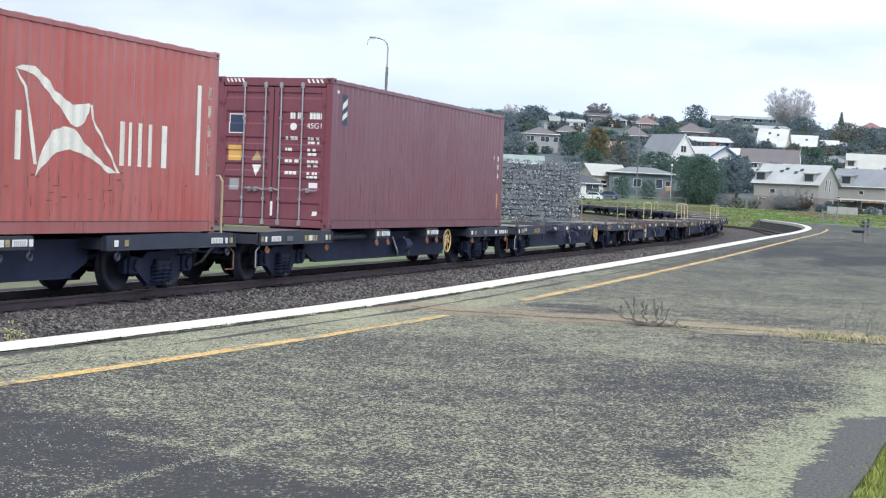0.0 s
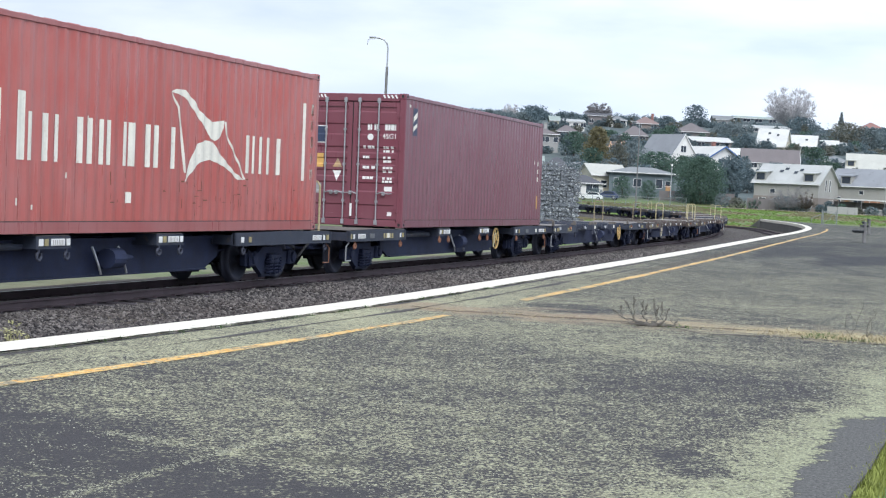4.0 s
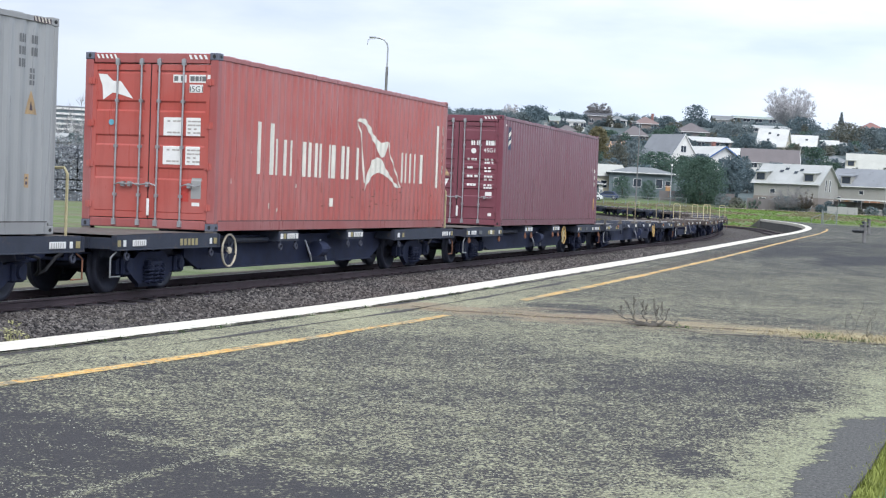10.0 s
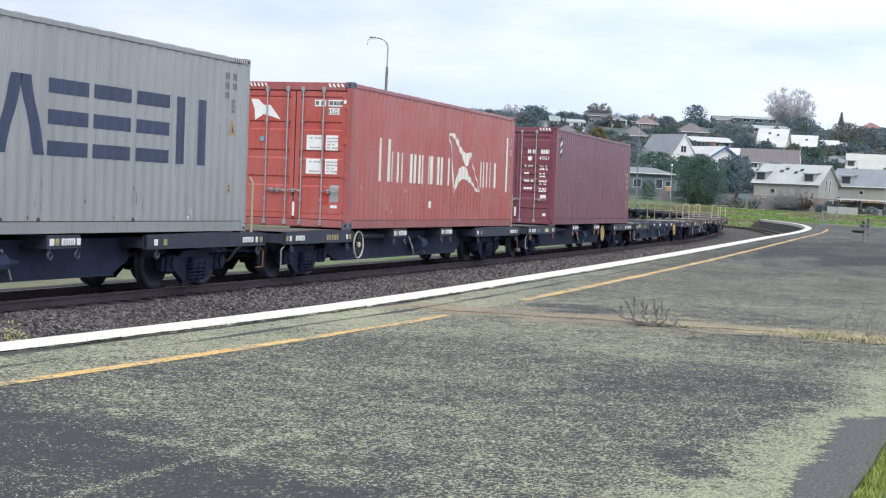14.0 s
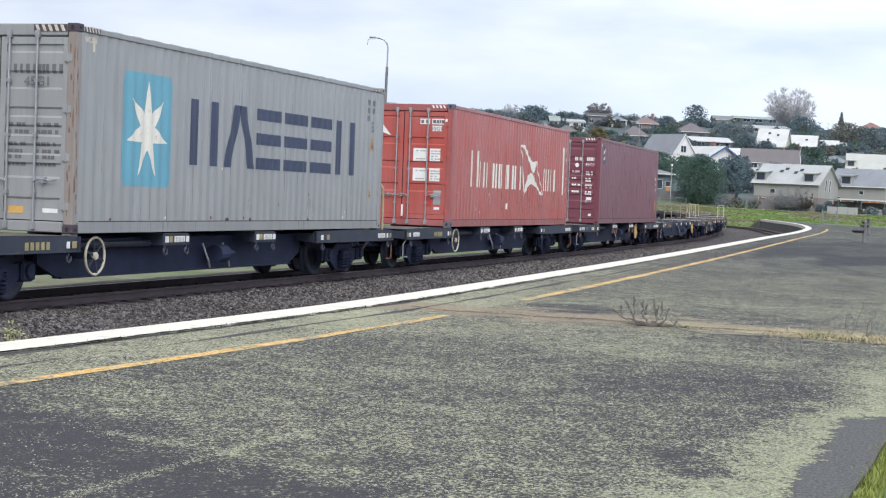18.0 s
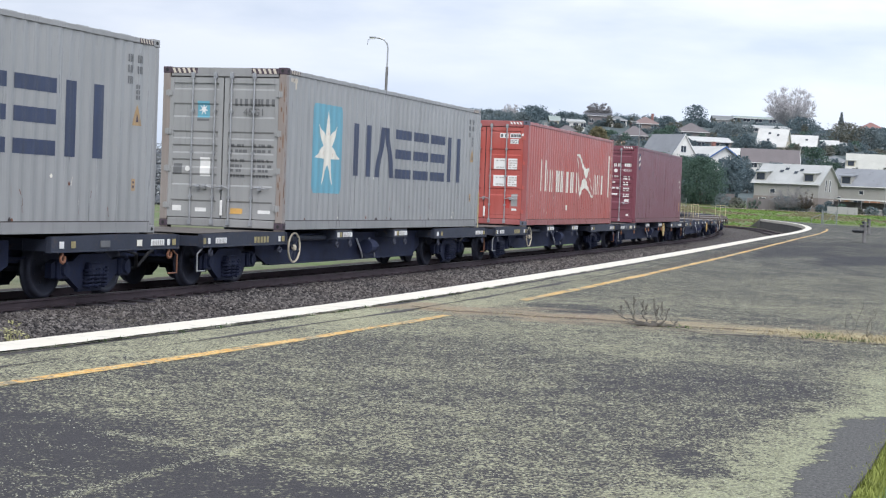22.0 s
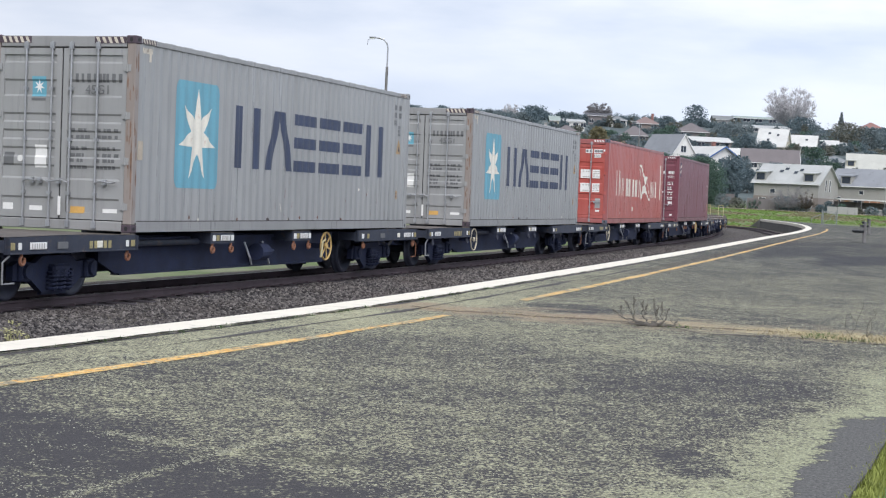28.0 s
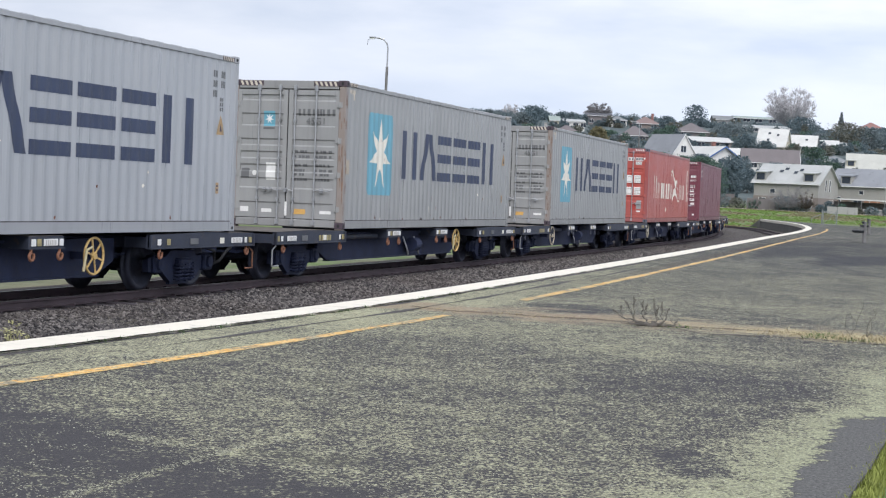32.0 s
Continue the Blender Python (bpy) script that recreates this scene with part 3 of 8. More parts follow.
def stone_material():
    m = Nodes("ballast_stone", 0.95)
    g = m.add("ShaderNodeNewGeometry").outputs["Random Per Island"]
    c = m.mix(m.math("POWER", g, 1.8), (0.020, 0.0185, 0.021), (0.215, 0.198, 0.186))
    c = m.mix(m.ramp(m.noise(0.6, 4), 0.35, 0.75, 0, 0.25), c, (0.10, 0.075, 0.06))
    m.color(c)
    m.bump(m.noise(60.0, 3), 0.3, 0.005)
    return m.mat


def yellow_line_material():
    m = Nodes("yellow_line", 0.75)
    wear = m.noise(7.0, 6, 0.7)
    c = m.mix(m.ramp(wear, 0.42, 0.60), (0.66, 0.33, 0.035), (0.74, 0.50, 0.18))
    c = m.mix(m.ramp(m.noise(34.0, 5, 0.8), 0.53, 0.60, 0, 0.8), c, (0.84, 0.64, 0.32))
    # paint flaked off to lichen and bare asphalt
    flake = m.ramp(m.math("ADD", m.math("MULTIPLY", m.noise(11.0, 5, 0.75), 0.6), m.math("MULTIPLY", m.noise(1.4, 4, 0.6), 0.4)), 0.50, 0.55, 0, 0.9)
    chip = m.voronoi(62.0)
    own = m.add("ShaderNodeRGBToBW")
    m.link(chip.outputs["Color"], own.inputs[0])
    c = m.mix(m.ramp(own.outputs[0], 0.60, 0.85, 0, 0.5), c, (0.86, 0.66, 0.34))
    flake = m.math("MAXIMUM", flake, m.ramp(own.outputs[0], 0.27, 0.20, 0, 0.8))
    under = m.mix(m.ramp(m.noise(30.0, 4, 0.7), 0.44, 0.56), (0.06, 0.058, 0.055), (0.40, 0.39, 0.27))
    c = m.mix(flake, c, under)
    m.color(c)
    return m.mat


MAT["asphalt"] = asphalt_material()
MAT["grass_ground"] = grass_material()
MAT["ballast"] = ballast_material("ballast", (0.038, 0.035, 0.037), (0.125, 0.115, 0.108))
# oil stain and the shade below the train, both in one ballast colour
MAT["oil_shade_ballast"] = ballast_material("oil_shade_ballast", (0.050, 0.048, 0.060), (0.10, 0.093, 0.10))
MAT["stone"] = stone_material()
MAT["yellow_line"] = yellow_line_material()
MAT["lawn_blade"] = plain("lawn_blade", (0.235, 0.27, 0.06), 0.8, 0, 4, 0.35, 20, 0.0)
MAT["lawn_tuft"] = plain("lawn_tuft", (0.125, 0.20, 0.045), 0.85, 0, 0.4, 0.35, 8, 0.0)
MAT["rough_blade"] = plain("rough_blade", (0.165, 0.15, 0.085), 0.9, 0, 0.6, 0.4, 8, 0.0)
MAT["border_moss"] = plain("border_moss", (0.13, 0.13, 0.085), 0.95, 0, 3.0, 0.45, 40, 0.2)
MAT["path"] = plain("path", (0.40, 0.39, 0.36), 0.9, 0, 0.3, 0.15, 8, 0.1)
MAT["scar"] = plain("scar", (0.10, 0.068, 0.05), 0.95, 0, 2.0, 0.4, 40, 0.5, 0.01, dirt=(0.27, 0.21, 0.13), dirt_amount=0.8)
MAT["scar_dark"] = plain("scar_dark", (0.075, 0.07, 0.066), 0.95, 0, 2.0, 0.4, 40, 0.5, 0.01)
# ---- platform, track bed and ground ----
EDGE = [(-11.5, -12.0), (-8.9, -4.0), (-6.1, 4.0), (-3.12, 11.74), (-1.22, 17.0), (0.75, 23.5), (4.05, 35.0), (7.70, 48.1), (13.1, 67.8), (18.8, 88.5), (24.05, 110.2), (28.6, 136.0), (31.35, 164.4)]
EDGE_LINE = [Vector((p.x, p.y)) for p in spline([(x, y, 0) for x, y in EDGE], 1.0)]


def edge_x(y):
    return float(np.interp(y, [p.y for p in EDGE_LINE], [p.x for p in EDGE_LINE]))


def edge_normal(i):
    a, b = EDGE_LINE[max(0, i - 1)], EDGE_LINE[min(len(EDGE_LINE) - 1, i + 1)]
    d = (b - a).normalized()
    return Vector((d.y, -d.x))


def edge_strip(inner, outer, z, thick=0.0, i0=0, i1=None, jitter=0.0, seed=1):
    """A band along the platform edge, from inner to outer metres in from the edge."""
    rnd = random.Random(seed)
    s = Shape()
    rows = []
    for i in range(i0, (i1 or len(EDGE_LINE))):
        n = edge_normal(i)
        a = EDGE_LINE[i] + n * (inner + rnd.uniform(-jitter, jitter))
        b = EDGE_LINE[i] + n * (outer + rnd.uniform(-jitter, jitter))
        rows.append((a, b))
    for (a, b), (c, d) in zip(rows, rows[1:]):
        s.face((a.x, a.y, z), (b.x, b.y, z), (d.x, d.y, z), (c.x, c.y, z))
        if thick:
            s.face((a.x, a.y, z - thick), (c.x, c.y, z - thick), (c.x, c.y, z), (a.x, a.y, z))
            s.face((b.x, b.y, z - thick), (b.x, b.y, z), (d.x, d.y, z), (d.x, d.y, z - thick))
    return s


# platform slab: asphalt top inside the coping, concrete face to the track
RIM = [(60.0, 126.0), (75.0, 100.0), (70.0, 60.0), (40.0, 34.0), (12.0, 14.5), (5.5, 12.6), (2.95, 10.4), (2.16, 8.10), (1.83, 7.20), (1.15, 5.2), (0.4, 2.4), (0.1, -12.0)]


def platform_top():
    bm = bmesh.new()
    left = [EDGE_LINE[i] + edge_normal(i) * 0.40 for i in range(len(EDGE_LINE))]
    pts = [(p.x, p.y) for p in left] + [(32.6, 150.0), (33.5, 138.0)] + RIM
    f = bm.faces.new([bm.verts.new((x, y, 0.0)) for x, y in pts])
    bmesh.ops.triangulate(bm, faces=[f])
    s = Shape().take(bm)
    rim = [(32.6, 150.0), (33.5, 138.0)] + RIM
    for a, b in zip(rim, rim[1:]):
        s.face((a[0], a[1], 0.0), (b[0], b[1], 0.0), (b[0], b[1], -0.25), (a[0], a[1], -0.25))
    return s


platform = tagged(new("platform"), "weathered asphalt station platform grown over with pale lichen", "platform", kind="structure")
part("platform_surface", platform_top(), "asphalt", platform)
part("coping", edge_strip(0.0, 0.40, 0.012, 0.22), "white_line", platform, "white painted platform edge")
part("platform_face", edge_strip(0.06, 0.40, -0.21, 0.77), "concrete", platform, "stained concrete platform face")
end = EDGE_LINE[-1]
part("platform_ramp", Shape().prism([(end.y, 0.0), (end.y + 1.5, -0.25), (end.y + 5.5, -0.9), (end.y, -0.9)], 0, end.x, end.x + 1.4), "concrete", platform)
near_i = [i for i, p in enumerate(EDGE_LINE) if p.y < 18.7][-1]
past_i = [i for i, p in enumerate(EDGE_LINE) if p.y < 20.4][-1]
stop_i = [i for i, p in enumerate(EDGE_LINE) if p.y < 111.0][-1]
part("yellow_line", edge_strip(1.305, 1.415, 0.004, 0, 0, near_i, 0.022, 3), "yellow_line", platform, "worn yellow safety line")
part("yellow_line", edge_strip(1.29, 1.42, 0.004, 0, past_i, stop_i, 0.016, 4), "yellow_line", platform, "worn yellow safety line")
part("seam", edge_strip(0.40, 0.47, 0.003, 0, 0, stop_i, 0.045, 5), "scar_dark", platform)
part("seam", edge_strip(0.82, 0.87, 0.003, 0, 0, stop_i, 0.05, 6), "scar_dark", platform)


def scar_line():
    """The old joint across the platform: a broken brown gap full of dead grass."""
    rnd = random.Random(8)
    s = Shape()
    line = spline([(-0.30, 17.6, 0), (0.13, 17.2, 0), (0.72, 17.15, 0), (1.06, 16.98, 0), (1.65, 17.0, 0), (2.41, 16.64, 0), (3.1, 16.6, 0), (3.6, 16.45, 0), (4.4, 16.1, 0), (6.5, 15.2, 0)], 0.12)
    rows = [(p.x, p.y - rnd.uniform(0.0, 0.06), p.y + rnd.uniform(0.01, 0.09) * (1.6 if 0.3 < p.x < 1.7 else 1.0)) for p in line]
    for a, b in zip(rows, rows[1:]):
        s.face((a[0], a[1], 0.003), (b[0], b[1], 0.003), (b[0], b[2], 0.003), (a[0], a[2], 0.003))
    return s, line


scar, scar_pts = scar_line()
part("joint", scar, "scar", platform, "broken joint filled with brown soil")
lip = Shape()
rnd_l = random.Random(18)
lip_pts = [(p.x, p.y - rnd_l.uniform(0.01, 0.09), p.y + rnd_l.uniform(0.0, 0.05)) for p in spline([(2.35, 16.3, 0), (2.55, 15.86, 0), (2.87, 15.88, 0), (3.41, 15.9, 0), (3.81, 15.72, 0), (4.25, 15.62, 0), (5.4, 15.3, 0)], 0.1)]
for a, b in zip(lip_pts, lip_pts[1:]):
    lip.face((a[0], a[1], 0.004), (b[0], b[1], 0.004), (b[0], b[2], 0.004), (a[0], a[2], 0.004))
part("joint", lip, "scar_dark", platform, "dark broken lip of the joint")


def tufts(pts, n, spread, h0, h1, w, seed, z=0.0, lean=0.6):
    """Grass blades as bent slivers."""
    rnd = random.Random(seed)
    s = Shape()
    for _ in range(n):
        p = rnd.choice(pts)
        x, y = p[0] + rnd.gauss(0, spread), p[1] + rnd.gauss(0, spread)
        h = rnd.uniform(h0, h1)
        t = rnd.uniform(0, 6.28)
        dx, dy = math.cos(t), math.sin(t)
        q = rnd.uniform(0.1, lean) * h
        ox, oy = -dy * w / 2, dx * w / 2
        m = (x + dx * q * 0.35, y + dy * q * 0.35, z + h * 0.6)
        s.face((x - ox, y - oy, z), (x + ox, y + oy, z), (m[0] + ox * 0.7, m[1] + oy * 0.7, m[2]), (m[0] - ox * 0.7, m[1] - oy * 0.7, m[2]))
        s.face((m[0] - ox * 0.7, m[1] - oy * 0.7, m[2]), (m[0] + ox * 0.7, m[1] + oy * 0.7, m[2]), (x + dx * q, y + dy * q, z + h))
    return s


tagged(part("dead_grass", tufts([(p.x, p.y) for p in scar_pts], 800, 0.16, 0.006, 0.02, 0.007, 9), "dry_grass"), "dead straw grass in the platform joint", "grass", kind="stuff")
tagged(part("dead_grass", tufts([(x, 16.35 - (x - 3.6) * 0.25) for x in np.linspace(3.6, 5.8, 50)], 5200, 0.30, 0.006, 0.026, 0.008, 10, lean=5.0), "dry_grass"), "flattened dead straw grass along the platform joint", "grass", kind="stuff")
tagged(part("green_weeds", tufts([(3.62, 16.0), (3.75, 16.2), (3.85, 16.4), (3.95, 15.95), (4.05, 15.9), (3.80, 16.1), (2.30, 16.55), (2.42, 16.5)], 230, 0.08, 0.008, 0.035, 0.010, 11, lean=2.5), "weed_green"), "low green weeds in the platform joint", "weed", kind="stuff")


rnd_g = random.Random(63)
rough = []
for _ in range(260):
    q = rnd_g.uniform(96.0, 168.0)
    lim = edge_x(min(q, 164.0))
    rough.append((lim - rnd_g.uniform(0.8, 7.0) * (1.0 if q > 120 else 0.5), q))
tagged(part("rough_grass", tufts(rough, 1500, 0.5, 0.05, 0.17, 0.05, 64, -0.98), "rough_blade"), "rough olive grass and weeds beside the disused siding", "grass", kind="stuff")


def edge_crumbs(n, seed):
    """Scraps of moss and dirt that lie over the inner border of the white edge."""
    rnd = random.Random(seed)
    s = Shape()
    for _ in range(n):
        y = 1.0 / rnd.uniform(1 / 60.0, 1 / 9.0)
        x = edge_x(y) + 0.432 + rnd.gauss(0, 0.012)
        a, b = rnd.uniform(0.008, 0.03), rnd.uniform(0.02, 0.11)
        dx, dy = 0.36, 0.93
        ring = []
        for k in range(7):
            t = k * 2 * math.pi / 7
            u, v = a * math.cos(t) * rnd.uniform(0.6, 1.1), b * math.sin(t) * rnd.uniform(0.6, 1.1)
            ring.append((x + dy * u + dx * v, y - dx * u + dy * v, 0.0145))
        s.face(*ring)
    return s


part("moss_border", edge_crumbs(900, 65), "border_moss", platform, "dark moss along the white edge")["kind"] = "stuff"


def lichen_flakes(n=62000, seed=31):
    """Raised flakes of lichen and pale chips that stand a little off the asphalt, in drifts."""
    rnd = random.Random(seed)
    v, f = [], []
    streak = spline([(-1.42, 6.25, 0), (-0.96, 7.54, 0), (-0.72, 8.05, 0)], 0.1)
    streak_2 = spline([(-1.55, 7.92, 0), (-1.2, 7.70, 0), (-0.95, 7.55, 0)], 0.1)
    for i in range(n):
        if i < n // 45:
            p = rnd.choice(streak if i % 3 else streak_2)
            x, y = p.x + rnd.gauss(0, 0.022), p.y + rnd.gauss(0, 0.035)
        else:
            y = 1.0 / rnd.uniform(1 / 32.0, 1 / 6.0)
            x = rnd.uniform(-0.30, 0.30) * y
            if x < edge_x(y) + 0.95 or x - (y - 7) * 0.335 > 1.40:
                continue
            if (x - 1.19) ** 2 + ((y - 7.95) * 0.55) ** 2 < 0.035:
                continue
            thrive = noise.noise((x * 0.9, y * 0.9, 3.0)) + 0.6 * noise.noise((x * 5.0, y * 5.0, 7.0))
            if x + 0.76 * (y - 7.15) < -1.1:
                thrive -= 0.5
            if thrive < rnd.uniform(-0.45, 0.35):
                continue
        r = rnd.uniform(0.0028, 0.0068) * (1 + y / 16) * (0.68 if y < 9.5 else 1.0)
        t = rnd.uniform(0, 6.28)
        up = 0.0012 + rnd.uniform(0.1, 0.5) * r
        c, s = math.cos(t) * r, math.sin(t) * r
        b = len(v)
        v += [(x - c, y - s, 0.001), (x + s * 0.8, y - c * 0.8, 0.001), (x + c, y + s, up), (x - s * 0.8, y + c * 0.8, up * 0.8)]
        f.append((b, b + 1, b + 2, b + 3))
    me = bpy.data.meshes.new("lichen")
    me.from_pydata(v, [], f)
    me.materials.append(MAT["lichen"])
    return me


lm = Nodes("lichen", 0.95)
lm.color(lm.mix(lm.add("ShaderNodeNewGeometry").outputs["Random Per Island"], (0.24, 0.242, 0.18), (0.47, 0.47, 0.36)))
MAT["lichen"] = lm.mat
tagged(part("lichen", lichen_flakes(), ""), "pale flakes of lichen on the asphalt", "lichen", kind="stuff")


def smooth(a, b, v):
    t = min(1.0, max(0.0, (v - a) / (b - a)))
    return t * t * (3 - 2 * t)


RISE_Y = (0.0, 150.0, 185.0, 215.0, 250.0, 290.0, 330.0, 420.0, 520.0, 600.0, 700.0, 900.0, 1600.0)
RISE_Z = (-0.95, -0.95, -0.70, -0.20, 0.50, 0.75, 3.2, 11.0, 21.0, 28.0, 33.5, 34.0, 20.0)
_LX, _LY = LINE_X[::6], LINE_Y[::6]


def ground_z(x, y):
    """The lie of the land: flat by the track, a lawn, then the hill of houses."""
    z = float(np.interp(y, RISE_Y, RISE_Z))
    if y < 172:
        inside = smooth(edge_x(max(-12, min(164, y))) + 1.0, edge_x(max(-12, min(164, y))) + 2.4, x)
        z = z + (max(z, -0.05) - z) * inside * (1.0 - smooth(158, 171, y))
    if y < 260:
        d = float(np.min(np.hypot(_LX - x, _LY - y)))
        z = z + (min(z, -1.08) - z) * (1 - smooth(5.5, 12.0, d))
    if y > 320:
        z = 0.6 + (z - 0.6) * (1 - 0.85 * smooth(0.11, 0.20, -x / y) * smooth(320, 420, y))
        z += 1.2 * noise.noise((x * 0.012, y * 0.012, 0.3)) * smooth(320, 420, y)
    return z


def ground_sheet():
    xs = list(np.arange(-60, 90.1, 1.0))
    xs = list(np.arange(-900, -300, 60.0)) + list(np.arange(-300, -60, 12.0)) + xs + list(np.arange(96, 330, 12.0)) + list(np.arange(330, 1000, 60.0))
    ys = list(np.arange(-200, -12, 20.0)) + list(np.arange(-12, 172, 1.6)) + list(np.arange(172, 330, 5.0)) + list(np.arange(330, 760, 10.0)) + list(np.arange(760, 1700, 60.0))
    s = Shape()
    nx = len(xs)
    s.v = [(float(x), float(y), ground_z(float(x), float(y))) for y in ys for x in xs]
    s.f = [(j * nx + i, j * nx + i + 1, (j + 1) * nx + i + 1, (j + 1) * nx + i) for j in range(len(ys) - 1) for i in range(nx - 1)]
    me = bpy.data.meshes.new("ground")
    me.from_pydata(s.v, [], s.f)
    me.polygons.foreach_set("use_smooth", [True] * len(me.polygons))
    me.materials.append(MAT["grass_ground"])
    return me


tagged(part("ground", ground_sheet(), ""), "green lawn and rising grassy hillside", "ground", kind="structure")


def tussocks(n, seed, want, h0, h1):
    """Rough grass on the far lawn, in patches."""
    rnd = random.Random(seed)
    s = Shape()
    while n > 0:
        y = rnd.uniform(166.0, 285.0)
        x = y * rnd.uniform(0.08, 0.29)
        thick = noise.noise((x * 0.10, y * 0.045, 2.0)) + 0.5 * noise.noise((x * 0.35, y * 0.2, 5.0))
        if thick * want < rnd.uniform(-0.05, 0.35):
            continue
        z = ground_z(x, y) - 0.01
        h, broad, lean = rnd.uniform(h0, h1), rnd.uniform(0.10, 0.32), rnd.gauss(0, 0.08)
        s.face((x - broad, y, z), (x + broad, y + rnd.gauss(0, 0.1), z), (x + broad * 0.5 + lean, y, z + h), (x - broad * 0.4 + lean, y, z + h * rnd.uniform(0.6, 1.0)))
        n -= 1
    return s


tagged(part("rough_grass", tussocks(5200, 71, 1, 0.05, 0.16), "rough_blade"), "brownish rough grass in patches on the lawn", "grass", kind="stuff")
tagged(part("lawn_grass", tussocks(5200, 72, -1, 0.04, 0.12), "lawn_tuft"), "green tufts of grass on the lawn", "grass", kind="stuff")


def bed_height(d):
    """The ballast's height at d metres right of the track's centre line."""
    return float(np.interp(d, (-3.9, -3.3, -2.0, 0, 0.66, 0.80, 1.5, 2.6, 4.4, 6.0, 7.0), (-0.60, -0.32, -0.17, -0.17, -0.165, -0.134, -0.142, -0.25, -0.33, -0.36, -0.40)))


def ballast_bed():
    s = Shape()
    lanes = (-3.9, -3.3, -2.0, -0.6, 0.66, 0.80, 1.5, 2.6, 3.6, 4.6, 5.4)
    st = np.arange(-30, 216, 1.0)
    k = len(lanes)
    for q in st:
        for d in lanes:
            p = on_track(q, -d)
            x, y = p.x, p.y
            lim = edge_x(min(164.0, max(-12.0, y))) + 0.15
            if d > 2.6 and y < 166 and d >= 5.4:
                x = max(x, lim)
            if d > 2.6 and y < 166:
                x = min(x, lim) if d < 5.4 else lim
            s.v.append((x, y, RAIL_Z + bed_height(d) + 0.03 * noise.noise((x * 0.7, y * 0.7, 0))))
    s.f = [(j * k + i, j * k + i + 1, (j + 1) * k + i + 1, (j + 1) * k + i) for j in range(len(st) - 1) for i in range(k - 1)]
    return s


track = tagged(new("railway_track"), "curved narrow-gauge track on grey-brown ballast", "railway track", kind="structure")
part("ballast_bed", ballast_bed(), "ballast", track, "grey-brown crushed stone bed")
# lane under the wagons that paints their shade onto the oil-stained bed
shade_lane = Shape()
for q in np.arange(-30, 215, 1.0):
    a, b = [on_track(q + k, 2.0, -0.160) for k in (0, 1)], [on_track(q + k, -0.62, -0.155) for k in (0, 1)]
    shade_lane.face(a[0], b[0], b[1], a[1])
part("track_bed", shade_lane, "oil_shade_ballast", track, "oil-stained ballast under the track with train shade in its colour")


def ballast_stones(seed=12, n=90000):
    """Loose crushed stones on the open bed between the rail and the platform."""
    rnd = random.Random(seed)
    v, f = [], []
    for _ in range(n):
        q = -8 + 58 * rnd.random() ** 1.5
        d = rnd.uniform(0.85, 5.6)
        p = on_track(q, -d)
        if p.x > edge_x(p.y) + 0.02:
            continue
        r = rnd.uniform(0.013, 0.032) * (1 + q / 60)
        z = RAIL_Z + bed_height(d) + 0.03 * noise.noise((p.x * 0.7, p.y * 0.7, 0)) + r * 0.2
        b = len(v)
        t = rnd.uniform(0, 6.28)
        c, sn = math.cos(t), math.sin(t)
        sx, sy, sz = rnd.uniform(0.7, 1.4) * r, rnd.uniform(0.7, 1.3) * r, rnd.uniform(0.6, 1.0) * r
        for ux, uy, uz in ((1, 0.2, 0), (-0.2, 1, 0.2), (-1, -0.1, 0.1), (0.1, -1, -0.1), (0.25, 0.1, 1), (0, 0, -1)):
            x, y = ux * sx + rnd.uniform(-.2, .2) * r, uy * sy
            v.append((p.x + c * x - sn * y, p.y + sn * x + c * y, z + uz * sz))
        f += [(b, b + 1, b + 4), (b + 1, b + 2, b + 4), (b + 2, b + 3, b + 4), (b + 3, b, b + 4), (b + 1, b, b + 5), (b + 2, b + 1, b + 5), (b + 3, b + 2, b + 5), (b, b + 3, b + 5)]
    me = bpy.data.meshes.new("ballast_stones")
    me.from_pydata(v, [], f)
    me.materials.append(MAT["stone"])
    return me


tagged(part("ballast_stones", ballast_stones(), ""), "loose crushed grey-brown ballast stones", "ballast", kind="stuff")


def rail(side, mat_key):
    """A rail of flat-bottom section swept along the track; the running surface is a strip of its own."""
    if mat_key == "rail_steel":
        prof = [(-0.055, -0.13), (0.055, -0.13), (0.055, -0.12), (0.010, -0.105), (0.010, -0.04), (0.030, -0.03), (0.030, -0.002), (-0.030, -0.002), (-0.030, -0.03), (-0.010, -0.04), (-0.010, -0.105), (-0.055, -0.12)]
    else:
        prof = [(-0.026, -0.002), (0.026, -0.002), (0.022, 0.0015), (-0.022, 0.0015)]
    s = Shape()
    st = np.arange(-30, 215, 2.0)
    k = len(prof)
    for q in st:
        for a, h in prof:
            s.v.append(tuple(on_track(q, side + a, h)))
    s.f = [(j * k + i, j * k + (i + 1) % k, (j + 1) * k + (i + 1) % k, (j + 1) * k + i) for j in range(len(st) - 1) for i in range(k)]
    return s


for side in (-0.565, 0.565):
    r = part("rail", rail(side, "rail_steel"), "rail_steel", track, "rust-brown steel rail")
    part("rail_head", rail(side, "rail_head"), "rail_head", r, "polished running surface")


def clip_row():
    """Rail fastenings, four on each sleeper."""
    s = Shape()
    for q in np.arange(-12, 120, 0.62):
        for side in (-0.565, 0.565):
            for d in (-0.085, 0.085):
                p = on_track(q, side + d, -0.12)
                s.box(p.x - 0.03, p.y - 0.03, p.z - 0.03, p.x + 0.03, p.y + 0.03, p.z + 0.018)
    return s


